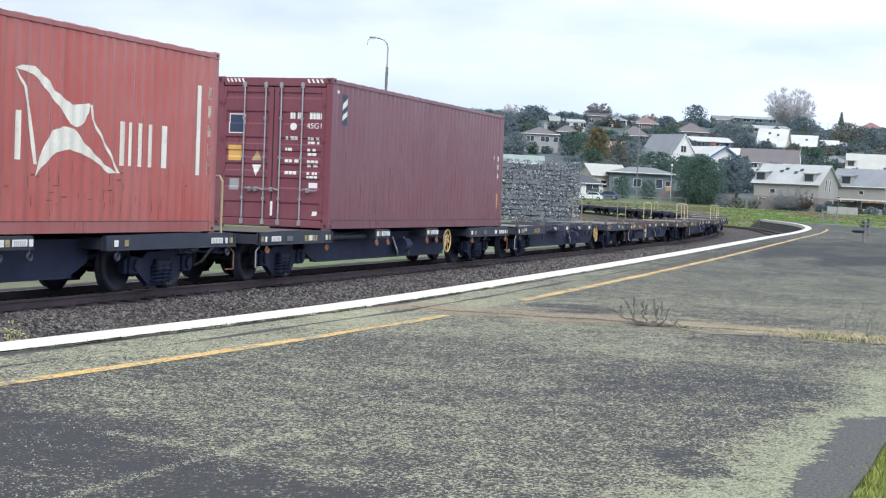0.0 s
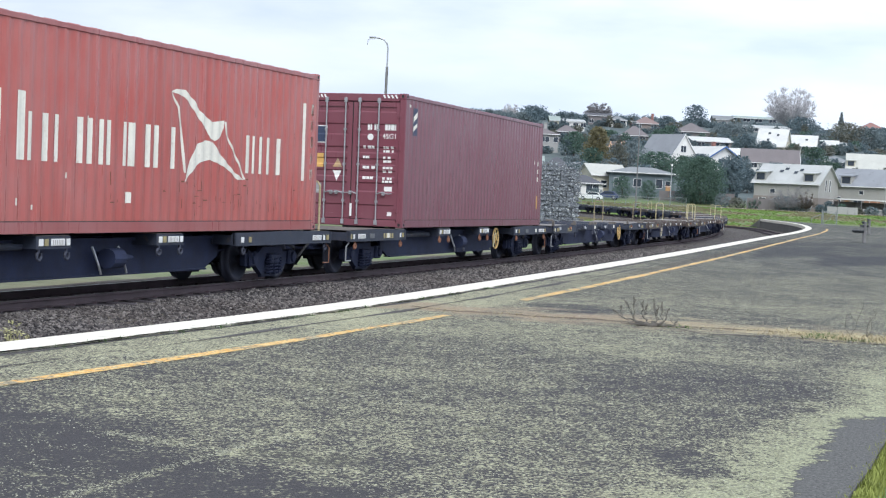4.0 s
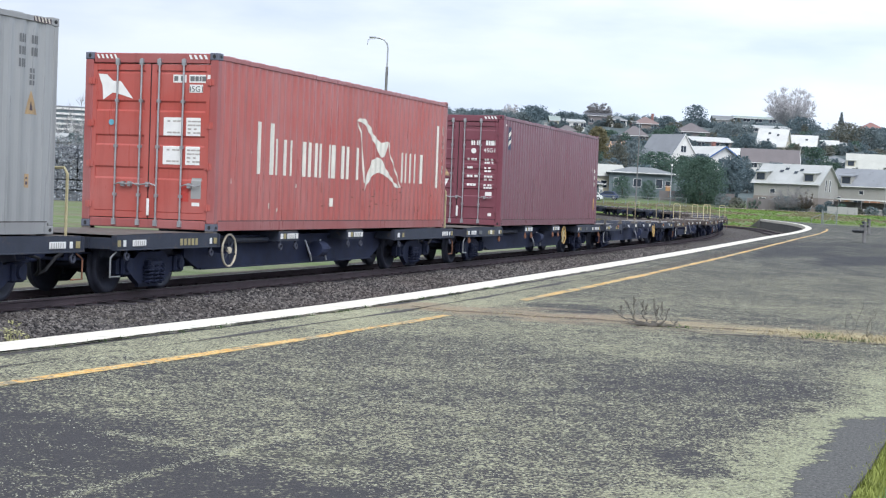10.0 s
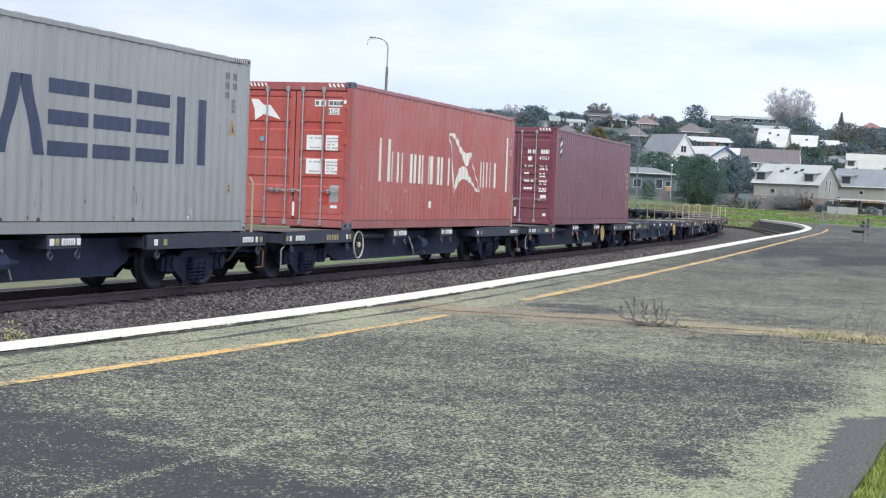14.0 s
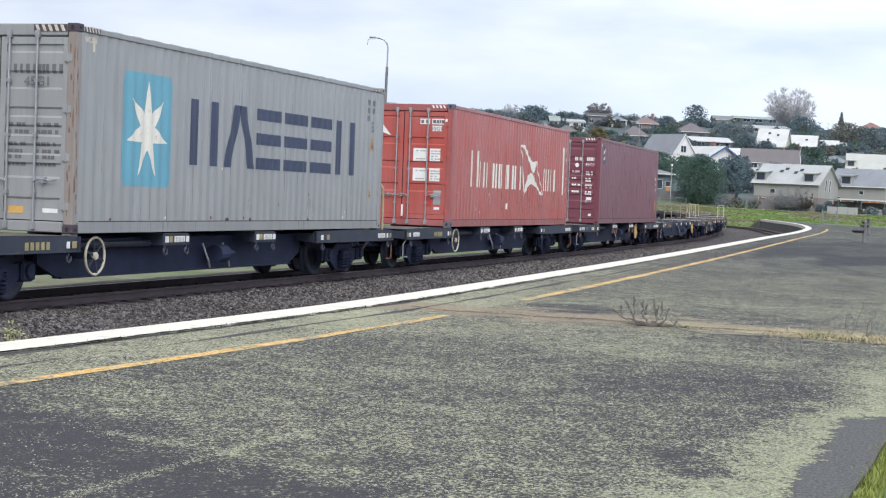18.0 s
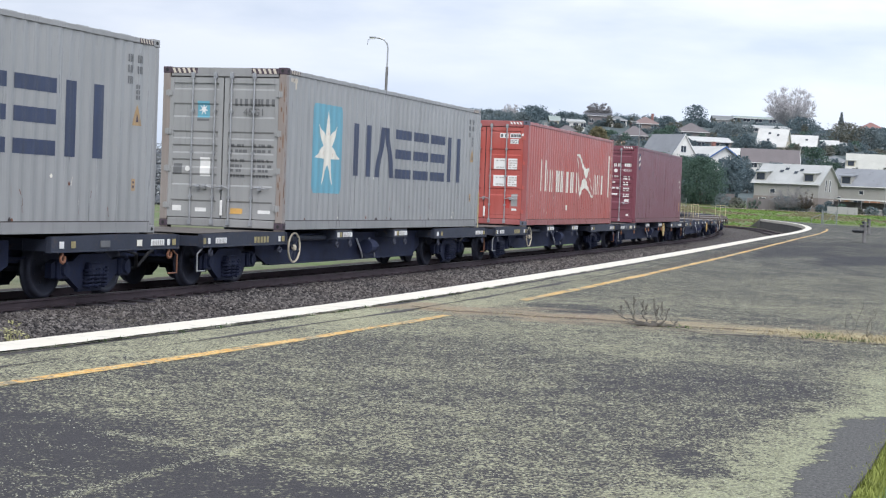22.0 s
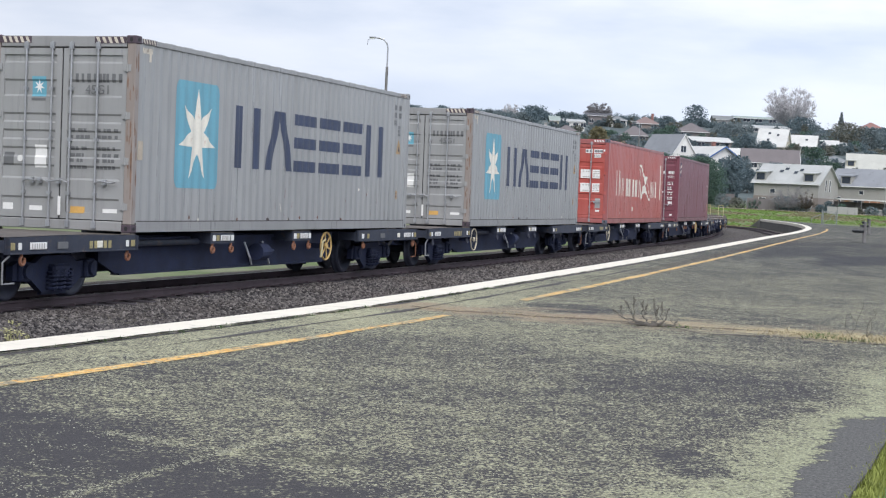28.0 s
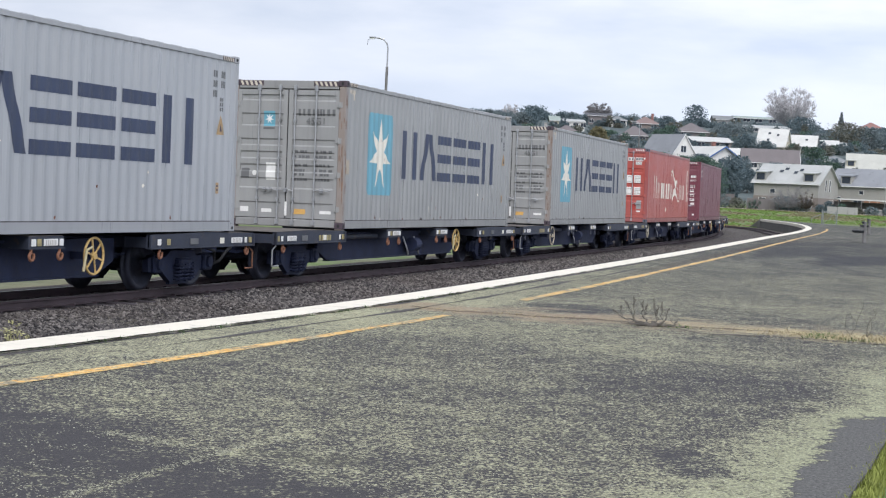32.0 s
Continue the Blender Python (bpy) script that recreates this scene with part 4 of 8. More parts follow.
sleeper_me = Shape().soft_box(-0.11, -1.03, -0.12, 0.11, 1.03, 0.0, 0.012).mesh("sleeper", "sleeper_wood")
for q in np.arange(-14, 165, 0.62):
    p, p2 = on_track(q, 0, -0.136), on_track(q + 0.3, 0, -0.136)
    part("sleeper", sleeper_me, "", track, at=pose(p.x, p.y, p.z, math.degrees(CANT), 0, math.degrees(math.atan2(p2.y - p.y, p2.x - p.x))))
part("rail_clips", clip_row(), "rail_steel", track)["kind"] = "stuff"


def siding_rail(side):
    """A rail of the lifted siding that ends by the platform face."""
    s = Shape()
    line = spline([(23.0, 108.0, 0), (24.4, 120.0, 0), (26.4, 136.0, 0), (27.4, 150.0, 0), (25.6, 163.0, 0), (21.5, 176.0, 0)], 2.0)
    rows = []
    for i, p in enumerate(line):
        d = (line[min(i + 1, len(line) - 1)] - line[max(i - 1, 0)]).normalized()
        n = Vector((-d.y, d.x, 0))
        rows.append((p + n * (side - 0.035), p + n * (side + 0.035)))
    for (a, b), (c, d) in zip(rows, rows[1:]):
        for z0, z1 in ((-0.92, -0.74),):
            s.face((a.x, a.y, z1), (b.x, b.y, z1), (d.x, d.y, z1), (c.x, c.y, z1))
            s.face((a.x, a.y, z0), (a.x, a.y, z1), (c.x, c.y, z1), (c.x, c.y, z0))
            s.face((b.x, b.y, z0), (d.x, d.y, z0), (d.x, d.y, z1), (b.x, b.y, z1))
    return s


siding = tagged(new("old_siding"), "rusty rails of a disused siding", "railway track", kind="structure")
for side in (-0.535, 0.535):
    part("rail", siding_rail(side), "rail_steel", siding)

# the worn footpath across the lawn, in front of the terraced houses
PATH_LINE = spline([(28, 262, 0), (52, 268, 0), (80, 272, 0), (120, 276, 0), (170, 280, 0)], 3.0)
ps = Shape()
for a, b in zip(PATH_LINE, PATH_LINE[1:]):
    ps.face((a.x, a.y, ground_z(a.x, a.y) + 0.16), (b.x, b.y, ground_z(b.x, b.y) + 0.16), (b.x, b.y + 2.2, ground_z(b.x, b.y + 2.2) + 0.16), (a.x, a.y + 2.2, ground_z(a.x, a.y + 2.2) + 0.16))
tagged(part("footpath", ps, "path"), "pale concrete footpath across the lawn", "footpath", kind="structure")
# lawn edge beside the near platform
blades = [(x, y) for x in np.arange(0.6, 4.4, 0.05) for y in np.arange(5.6, 10.5, 0.05) if x > np.interp(y, [2.4, 5.2, 7.2, 8.1, 10.4, 12.6], [0.4, 1.15, 1.83, 2.16, 2.93, 5.5]) + 0.04]
blades += [(float(np.interp(q, [5.2, 7.2, 8.1, 10.4], [1.15, 1.83, 2.16, 2.93])) + 0.025 * noise.noise((float(q) * 4.0, 1.0, 0.0)) + 0.025, float(q)) for q in np.arange(6.6, 10.4, 0.02)] * 5
tagged(part("lawn_grass", tufts(blades, 16000, 0.028, 0.02, 0.07, 0.010, 14, -0.05), "lawn_blade"), "short green lawn grass beside the platform", "grass", kind="stuff")
# ---- shipping containers ----
BOX_L, BOX_W, BOX_H = 12.192, 2.438, 2.896
PITCH, DEPTH = 0.278, 0.016
N_RIB = 42
RIB_0 = 0.19


def rib_breaks():
    """Where the pressed side wall turns in and out, along the box."""
    out = []
    for i in range(N_RIB):
        a = RIB_0 + i * PITCH
        out += [(a, 0.0), (a + 0.062, 0.0), (a + 0.142, DEPTH), (a + 0.200, DEPTH)]
    out.append((RIB_0 + N_RIB * PITCH, 0.0))
    return out


RIBS = rib_breaks()
RIB_A, RIB_D = [q[0] for q in RIBS], [q[1] for q in RIBS]


def rib_depth(a):
    return float(np.interp(a, RIB_A, RIB_D))


def pressed_wall(y, inward, z0=0.15, z1=2.79):
    s = Shape()
    for (a0, d0), (a1, d1) in zip(RIBS, RIBS[1:]):
        s.face((a0, y + inward * d0, z0), (a1, y + inward * d1, z0), (a1, y + inward * d1, z1), (a0, y + inward * d0, z1))
    s.box(0.12, y - 0.004, z0, RIBS[0][0], y + 0.004, z1)
    s.box(RIBS[-1][0], y - 0.004, z0, BOX_L - 0.12, y + 0.004, z1)
    return s


def painted(polys, lift=0.004):
    """Flat marks painted on the near side wall: each outline (a, z) follows the pressings."""
    bm = bmesh.new()
    for poly in polys:
        bm.faces.new([bm.verts.new((a, 0, z)) for a, z in poly])
    lo, hi = min(p[0] for q in polys for p in q), max(p[0] for q in polys for p in q)
    for a in RIB_A:
        if lo < a < hi:
            bmesh.ops.bisect_plane(bm, geom=bm.verts[:] + bm.edges[:] + bm.faces[:], plane_co=(a, 0, 0), plane_no=(1, 0, 0))
    y = -BOX_W / 2 + 0.012
    for v in bm.verts:
        v.co.y = y + rib_depth(v.co.x) - lift
    return Shape().take(bm)


def quad(a0, z0, a1, z1):
    return [(a0, z0), (a1, z0), (a1, z1), (a0, z1)]


PROF_Z, PROF_X = [0.0, 2.9], [0.02, 0.02]


def door_profile(ridges):
    """Notes how the pressed door panel of this box goes in and out with height."""
    z, x = [0.0, 0.2749, 0.275], [0.02, 0.02, 0.047]
    for zc, half in ridges:
        z += [zc - half - 0.03, zc - half, zc + half, zc + half + 0.03]
        x += [0.047, 0.026, 0.026, 0.047]
    PROF_Z[:], PROF_X[:] = z + [2.605, 2.6051, 2.9], x + [0.047, 0.02, 0.02]


def door_paint(polys, lift=0.003):
    """Marks (y, z) painted on a door: they follow its pressings."""
    bm = bmesh.new()
    for poly in polys:
        bm.faces.new([bm.verts.new((0, y, z)) for y, z in poly])
    lo, hi = min(p[1] for q in polys for p in q), max(p[1] for q in polys for p in q)
    for z in PROF_Z:
        if lo < z < hi:
            bmesh.ops.bisect_plane(bm, geom=bm.verts[:] + bm.edges[:] + bm.faces[:], plane_co=(0, 0, z), plane_no=(0, 0, 1))
    for v in bm.verts:
        v.co.x = float(np.interp(v.co.z, PROF_Z, PROF_X)) - lift
    return Shape().take(bm)


def plate(y0, z0, y1, z1, x=-0.012, t=0.004):
    """A thin plate or painted mark on the door end."""
    if x > 0.015 and max(abs(y0), abs(y1)) < 1.0:
        return door_paint([quad(y0, z0, y1, z1)], 0.004 if x < 0.0175 else 0.002)
    return Shape().box(x - t, min(y0, y1), z0, x, max(y0, y1), z1)


def words(text, size, m, mat, parent, name="lettering"):
    cu = bpy.data.curves.new(name, "FONT")
    cu.body, cu.size, cu.extrude = text, size, 0.001
    cu.align_x = "CENTER"
    tmp = new(name + "_tmp", cu)
    me = bpy.data.meshes.new_from_object(tmp.evaluated_get(bpy.context.evaluated_depsgraph_get()))
    bpy.data.objects.remove(tmp)
    bpy.data.curves.remove(cu)
    me.materials.clear()
    me.materials.append(MAT[mat])
    return part(name, me, mat, parent, at=m)


def container_frame(c, paint, band, door_mat, cast):
    """Posts, rails, castings, walls and roof that all boxes share."""
    w = BOX_W / 2
    for y in (-w, w):
        inward = 1 if y < 0 else -1
        part("side_panel", pressed_wall(y + inward * 0.012, inward), paint, c)
        part("top_rail", Shape().soft_box(0.16, min(y, y - inward * -0.06), 2.79, BOX_L - 0.16, max(y, y + inward * 0.06), 2.87, 0.008), band, c)
        part("bottom_rail", Shape().prism([(y, 0.012), (y + inward * 0.05, 0.012), (y + inward * 0.05, 0.022), (y + inward * 0.012, 0.03), (y + inward * 0.012, 0.15), (y + inward * 0.05, 0.155), (y, 0.165)], 0, 0.16, BOX_L - 0.16), band, c)
        part("rail_seam", Shape().box(0.17, min(y + inward * 0.004, y + inward * 0.011), 0.164, BOX_L - 0.17, max(y + inward * 0.004, y + inward * 0.011), 0.180), "seam_dirt", c)
        for x0, x1 in ((0.0, 0.14), (BOX_L - 0.12, BOX_L)):
            part("corner_post", Shape().soft_box(x0 + 0.003, min(y, y + inward * 0.15) + 0.003, 0.118, x1 - 0.003, max(y, y + inward * 0.15) - 0.003, BOX_H - 0.118, 0.012), door_mat if x0 == 0 else band, c)
        for x0, x1 in ((0.0, 0.178), (BOX_L - 0.178, BOX_L)):
            for z0 in (0.0, BOX_H - 0.118):
                s = Shape().soft_box(x0, min(y, y + inward * 0.162), z0, x1, max(y, y + inward * 0.162), z0 + 0.118, 0.01)
                ob = part("corner_casting", s, cast if x0 == 0 else band, c)
                hole = Shape()
                xm, ym = (x0 + x1) / 2, y - inward * 0.0015
                hole.prism([(xm + 0.038 * math.cos(t), z0 + 0.059 + 0.026 * math.sin(t)) for t in [k * math.pi / 6 for k in range(12)]], 1, ym - 0.001, ym + 0.001)
                xe = -0.0015 if x0 == 0 else BOX_L + 0.0015
                hole.prism([(y + inward * 0.081 + 0.028 * math.cos(t), z0 + 0.059 + 0.036 * math.sin(t)) for t in [k * math.pi / 6 for k in range(12)]], 0, xe - 0.001, xe + 0.001)
                part("slot", hole, "rubber", ob)
    roof = Shape()
    for i in range(40):
        x0 = 0.18 + i * (BOX_L - 0.36) / 40
        dx = (BOX_L - 0.36) / 40
        roof.box(x0, -w + 0.06, BOX_H - 0.045 + (0.018 if i % 2 else 0.0), x0 + dx, w - 0.06, BOX_H - 0.028 + (0.018 if i % 2 else 0.0))
    part("roof_panel", roof, paint, c)
    part("floor_panel", Shape().box(0.16, -w + 0.06, 0.03, BOX_L - 0.16, w - 0.06, 0.145), "rubber", c)
    front = Shape()
    zs = [(0.15 + i * 0.11, 0.0 if (i // 2) % 2 else 0.04) for i in range(25)]
    for (z0, d0), (z1, d1) in zip(zs, zs[1:]):
        front.face((BOX_L - 0.02 - d0, -w + 0.15, z0), (BOX_L - 0.02 - d0, w - 0.15, z0), (BOX_L - 0.02 - d1, w - 0.15, z1), (BOX_L - 0.02 - d1, -w + 0.15, z1))
    part("front_panel", front, paint, c)
    part("front_header", Shape().box(BOX_L - 0.1, -w + 0.162, 2.79, BOX_L - 0.002, w - 0.162, 2.88), band, c)
    part("front_sill", Shape().box(BOX_L - 0.1, -w + 0.162, 0.01, BOX_L - 0.002, w - 0.162, 0.15), band, c)
    part("door_header", Shape().soft_box(0.004, -w + 0.162, 2.72, 0.11, w - 0.162, 2.885, 0.012), band, c)
    part("door_sill", Shape().soft_box(0.004, -w + 0.162, 0.012, 0.11, w - 0.162, 0.16, 0.012), band, c)


def door_leaf(c, y0, y1, paint, ridges, outer):
    """One door leaf: a frame with pressed panels, two locking rods, handles and hinges."""
    z0, z1 = 0.175, 2.705
    leaf = Shape()
    x_face, x_in = 0.02, 0.047
    leaf.box(x_face, y0, z0, x_face + 0.05, y0 + 0.09, z1).box(x_face, y1 - 0.09, z0, x_face + 0.05, y1, z1)
    leaf.box(x_face, y0 + 0.09, z0, x_face + 0.05, y1 - 0.09, z0 + 0.10).box(x_face, y0 + 0.09, z1 - 0.10, x_face + 0.05, y1 - 0.09, z1)
    prof = [(z0 + 0.10, x_in)]
    for zc, half in ridges:
        prof += [(zc - half - 0.03, x_in), (zc - half, x_face + 0.006), (zc + half, x_face + 0.006), (zc + half + 0.03, x_in)]
    prof.append((z1 - 0.10, x_in))
    for (za, xa), (zb, xb) in zip(prof, prof[1:]):
        leaf.face((xa, y0 + 0.09, za), (xa, y1 - 0.09, za), (xb, y1 - 0.09, zb), (xb, y0 + 0.09, zb))
    door = part("door", leaf, paint, c)
    wid = y1 - y0
    for k, f in enumerate((0.14, 0.55)):
        y = y0 + wid * f if outer > 0 else y1 - wid * f
        rod = Shape().rod((-0.012, y, 0.06), (-0.012, y, 2.80), 0.017, 8)
        for z in (0.10, 2.74):
            rod.box(-0.03, y - 0.035, z - 0.05, 0.012, y + 0.035, z + 0.05)
        for z in (0.55, 1.35, 2.1):
            rod.box(-0.033, y - 0.028, z - 0.025, 0.022, y + 0.028, z + 0.025)
        part("locking_bar", rod, "galv", door, "galvanised locking bar")
        s = 1 if k == 0 else -1
        h = Shape().pipe([(-0.035, y, 0.71), (-0.045, y + s * 0.10, 0.745), (-0.045, y + s * 0.30, 0.72), (-0.035, y + s * 0.36, 0.74)], 0.012, 6)
        h.box(-0.045, y + s * 0.16 - 0.03, 0.69, 0.02, y + s * 0.16 + 0.03, 0.77)
        part("door_handle", h, "galv", door, "galvanised door handle")
    yh = y0 if outer < 0 else y1
    for z in (0.38, 1.05, 1.72, 2.42):
        part("hinge", Shape().box(-0.004, yh - 0.06, z - 0.05, 0.018, yh + 0.06, z + 0.05).rod((-0.006, yh, z - 0.06), (-0.006, yh, z + 0.06), 0.014, 6), paint, door)
    return door


def bars_of_text(y0, y1, z, h, seed, mat, parent, name="data_line"):
    """A line of unreadable print as short plain bars."""
    rnd = random.Random(seed)
    polys, y = [], y0
    step = 1 if y1 > y0 else -1
    while (y1 - y) * step > 0.03:
        d = rnd.uniform(0.035, 0.09)
        polys.append(quad(y, z, y + step * d, z + h))
        y += step * (d + rnd.choice((0.012, 0.012, 0.05)))
    return tagged(part(name, door_paint(polys, 0.0065), mat, parent), kind="stuff")


def stripes(c, y0, y1, z0, z1, n, mat, name="hazard_stripe"):
    s = Shape()
    d = (y1 - y0) / n
    for i in range(n):
        a = y0 + i * d
        s.face((-0.004, a, z0), (-0.004, a + d * 0.5, z0), (-0.004, a + d * 0.9, z1), (-0.004, a + d * 0.4, z1))
    return tagged(part(name, s, mat, c), kind="stuff")


def container(s_off, label, paint, band, ridges, style):
    c = thing("shipping_container", vehicle_pose(s_off + travel(0)) @ pose(0, 0, 0.93), label, "shipping container", "containers on the train")
    container_frame(c, paint, band, "rusty_grey" if style == "star" else band, {"star": "casting_dark", "word": "casting_blue"}.get(style, band))
    w = BOX_W / 2
    door_profile(ridges)
    near = door_leaf(c, -w + 0.13, -0.012, paint, ridges, -1)
    far = door_leaf(c, 0.012, w - 0.13, paint, ridges, 1)
    part("door_gasket", Shape().box(0.035, -0.012, 0.17, 0.06, 0.012, 2.71), "rubber", c, "black rubber door gasket")
    part("customs_seal", Shape().soft_box(-0.04, -0.055, 0.22, -0.028, -0.005, 0.50, 0.006), "white_plate", near, "white paper seal")
    if style == "star":
        mark = "grey_mark"
        for y0 in (-w + 0.165, w - 0.685):
            part("hazard_tape", Shape().box(-0.001, y0, 2.775, 0.004, y0 + 0.52, 2.875), "casting_dark", c, "dark and cream striped height tape")
            stripes(c, y0 + 0.02, y0 + 0.51, 2.78, 2.87, 5, "hazard_cream")
        for a0 in (0.20, BOX_L - 0.62):
            tape = part("hazard_tape", Shape().box(a0, -w - 0.002, 2.797, a0 + 0.42, -w + 0.004, 2.863), "casting_dark", c, "dark and cream striped height tape")
            band_s = Shape()
            for k in range(5):
                a = a0 + 0.01 + k * 0.08
                band_s.face((a + 0.03, -w - 0.004, 2.799), (a + 0.07, -w - 0.004, 2.799), (a + 0.04, -w - 0.004, 2.861), (a, -w - 0.004, 2.861))
            part("stripe", band_s, "hazard_cream", tape)["kind"] = "stuff"
        for lo, hi in ((0.22, 0.54), (0.44, 0.50)):
            part("corner_mark", painted([quad(lo, 2.66 if hi > 0.5 else 2.54, hi, 2.74 if hi > 0.5 else 2.66)]), "hazard_cream", c)
        bars_of_text(-0.22, -0.99, 2.20, 0.13, 3, mark, near, "code_mark")
        words("45G1", 0.19, pose(0.017, -0.60, 2.03, 90, 0, -90), mark, near)
        for i, z in enumerate((1.47, 1.37, 1.20, 1.10, 1.02, 0.92)):
            bars_of_text(-0.15 - 0.0 * i, -0.42, z, 0.05, 20 + i, mark, near)
            bars_of_text(-0.60, -0.92, z, 0.05, 40 + i, mark, near)
        panel = part("emblem_panel", plate(0.28, 1.98, 0.52, 2.28, 0.016), "cyan_mark", far, "pale blue panel with a white star")
        part("emblem", door_paint([[q[(2 * i - 1) % 14], q[2 * i], q[(2 * i + 1) % 14], (0.40, 2.13)] for q in [star_outline(0.40, 2.13, 0.10, 0.035)] for i in range(7)], 0.007), "white_plate", panel)
        part("emblem_caption", plate(0.28, 1.92, 0.52, 1.96, 0.016), mark, far)
        part("notice", plate(0.24, 0.92, 0.44, 1.26, 0.016), "white_plate", far, "white notice plate")
        part("dark_notice", plate(0.80, 0.95, 0.97, 1.14, 0.016), "grey_mark", far)
        part("round_mark", Shape().lathe([(0.0, 0), (0.05, 0), (0.05, 0.006), (0, 0.006)], 14, 0, (0.012, 0.68, 1.05)), "white_plate", far)
        part("amber_notice", plate(-0.18, 0.26, -0.42, 0.36, 0.016), "amber_mark", near, "amber notice")
        part("small_plate", plate(-0.72, 0.28, -0.96, 0.34, 0.016), "white_plate", near)
        part("small_plate", plate(0.30, 0.28, 0.52, 0.35, 0.016), "white_plate", far)
        part("small_plate", plate(0.80, 0.28, 0.98, 0.38, 0.016), "white_plate", far)
        # side: a blue panel with a star, then a word as plain dark bars
        r = 0.14
        out = []
        for cx, cz, a0 in ((2.87 - r, 0.69 + r, -90), (2.87 - r, 2.37 - r, 0), (1.33 + r, 2.37 - r, 90), (1.33 + r, 0.69 + r, 180)):
            out += [(cx + r * math.cos(radians(a0 + k * 30)), cz + r * math.sin(radians(a0 + k * 30))) for k in range(4)]
        side = part("side_emblem_panel", painted([out], 0.003), "cyan_mark", c, "sky blue painted panel with a white star")
        st = star_outline(2.10, 1.52, 0.67, 0.255)
        fan = [[st[(2 * i - 1) % 14], st[2 * i], st[(2 * i + 1) % 14], (2.10, 1.55)] for i in range(7)]
        part("side_star", painted(fan, 0.006), "white_mark", side)
        for lo, hi in ((3.49, 4.50), (9.62, 10.64)):
            for a0, a1 in ((lo, lo + 0.27), (hi - 0.27, hi)):
                part("word_bar", painted([quad(a0, 1.06, a1, 2.10)], 0.004), "navy_mark", c, "dark navy painted bar")
        for a0, a1, b0, b1 in ((4.71, 4.98, 5.10, 5.37), (5.66, 5.93, 5.27, 5.54)):
            part("word_bar", painted([[(a0, 1.06), (a1, 1.06), (b1, 2.10), (b0, 2.10)]], 0.004), "navy_mark", c, "dark navy painted bar")
        for lo, hi in ((5.98, 7.03), (7.14, 8.21), (8.39, 9.38)):
            for z in (1.06, 1.48, 1.90):
                part("word_bar", painted([quad(lo, z, hi, z + 0.20)], 0.004), "navy_mark", c, "dark navy painted bar")
        worn = paint == "grey_paint"
        rs = random.Random(int(s_off * 7))
        for k in range(26 if worn else 6):
            z0, tall, broad = rs.uniform(0.2, 2.5), rs.uniform(0.04, 0.34), rs.uniform(0.008, 0.034)
            u = rs.uniform(0.004, 0.10)
            ragged = [(u, z0), (u + broad * 0.8, z0 + tall * 0.1), (u + broad, z0 + tall * 0.6), (u + broad * 0.4, z0 + tall), (u - 0.002, z0 + tall * 0.7)]
            if k % 2:
                part("rust_streak", Shape().face(*[(a, -w + 0.0015, z) for a, z in ragged]), "rust_stain", c)
            else:
                part("rust_streak", Shape().face(*[(0.0015, -w + 0.01 + a, z) for a, z in reversed(ragged)]), "rust_stain", c)
        if worn:
            for a0 in (4.85, 5.75, 8.3):
                part("dirt_spot", painted([[(a0, 0.155), (a0 + 0.10, 0.155), (a0 + 0.12, 0.20), (a0 + 0.06, 0.235), (a0 + 0.01, 0.21)]]), "seam_dirt", c)
            for k in range(16):
                a0, z0 = rs.choice((5.7, 8.6, 10.2)) + rs.gauss(0, 0.22), 0.22 + abs(rs.gauss(0.12, 0.22))
                tall, lean_a = rs.uniform(0.03, 0.18), rs.uniform(-0.05, 0.05)
                part("scuff", painted([[(a0, z0), (a0 + 0.012, z0 + 0.006), (a0 + 0.009 + lean_a, z0 + tall), (a0 + lean_a, z0 + tall * 0.9)]]), ("rust", "white_mark", "rust_stain")[k % 3], c)
        if s_off < -30 and worn:
            part("tan_notice", Shape().box(0.15, -w - 0.001, 1.08, 0.29, -w + 0.012, 1.36), "tan_plate", c, "small tan notice plate")
        for _ in range(9):
            a0, z0 = rs.uniform(0.5, 11.0), rs.choice((0.17, 0.2, rs.uniform(0.3, 1.2)))
            part("rust_mark", painted([[(a0, z0 + 0.01), (a0 + 0.02, z0), (a0 + rs.uniform(0.03, 0.05), z0 + 0.01), (a0 + rs.uniform(0.03, 0.06), z0 + rs.uniform(0.03, 0.05)), (a0 + 0.02, z0 + rs.uniform(0.05, 0.08)), (a0 - 0.01, z0 + 0.035)]]), "rust" if rs.random() < 0.6 else "white_mark", c)
        for i in range(3):
            z = 2.50 - i * 0.16
            part("size_mark", painted([quad(a, z, a + 0.036, z + 0.11) for a in (11.28, 11.34, 11.40, 11.56, 11.62, 11.68)[:(6, 6, 3)[i]]]), "grey_mark", c)["kind"] = "stuff"
        part("size_mark", painted([quad(11.54, z, 11.58, z + 0.06) for z in (1.96, 2.04, 2.12)] + [quad(11.60, z, 11.64, z + 0.06) for z in (1.96, 2.04, 2.12)]), "grey_mark", c)["kind"] = "stuff"
        tri = part("warning_triangle", painted([[(11.46, 1.58), (11.74, 1.58), (11.57, 1.89)]]), "faded_amber", c, "faded amber warning triangle")
        part("warning_bolt", painted([[(11.55, 1.63), (11.61, 1.63), (11.57, 1.76)]], 0.007), "casting_dark", tri)
        tare = part("tare_mark", painted([quad(11.49, 0.62, 11.57, 0.80)]), "faded_amber", c)
        part("tare_plate", painted([quad(11.51, 0.66, 11.55, 0.70), quad(11.51, 0.73, 11.55, 0.76)], 0.007), "casting_dark", tare)
    elif style == "word":
        stripes(c, -w + 0.19, -w + 0.55, 2.79, 2.86, 4, "white_plate")
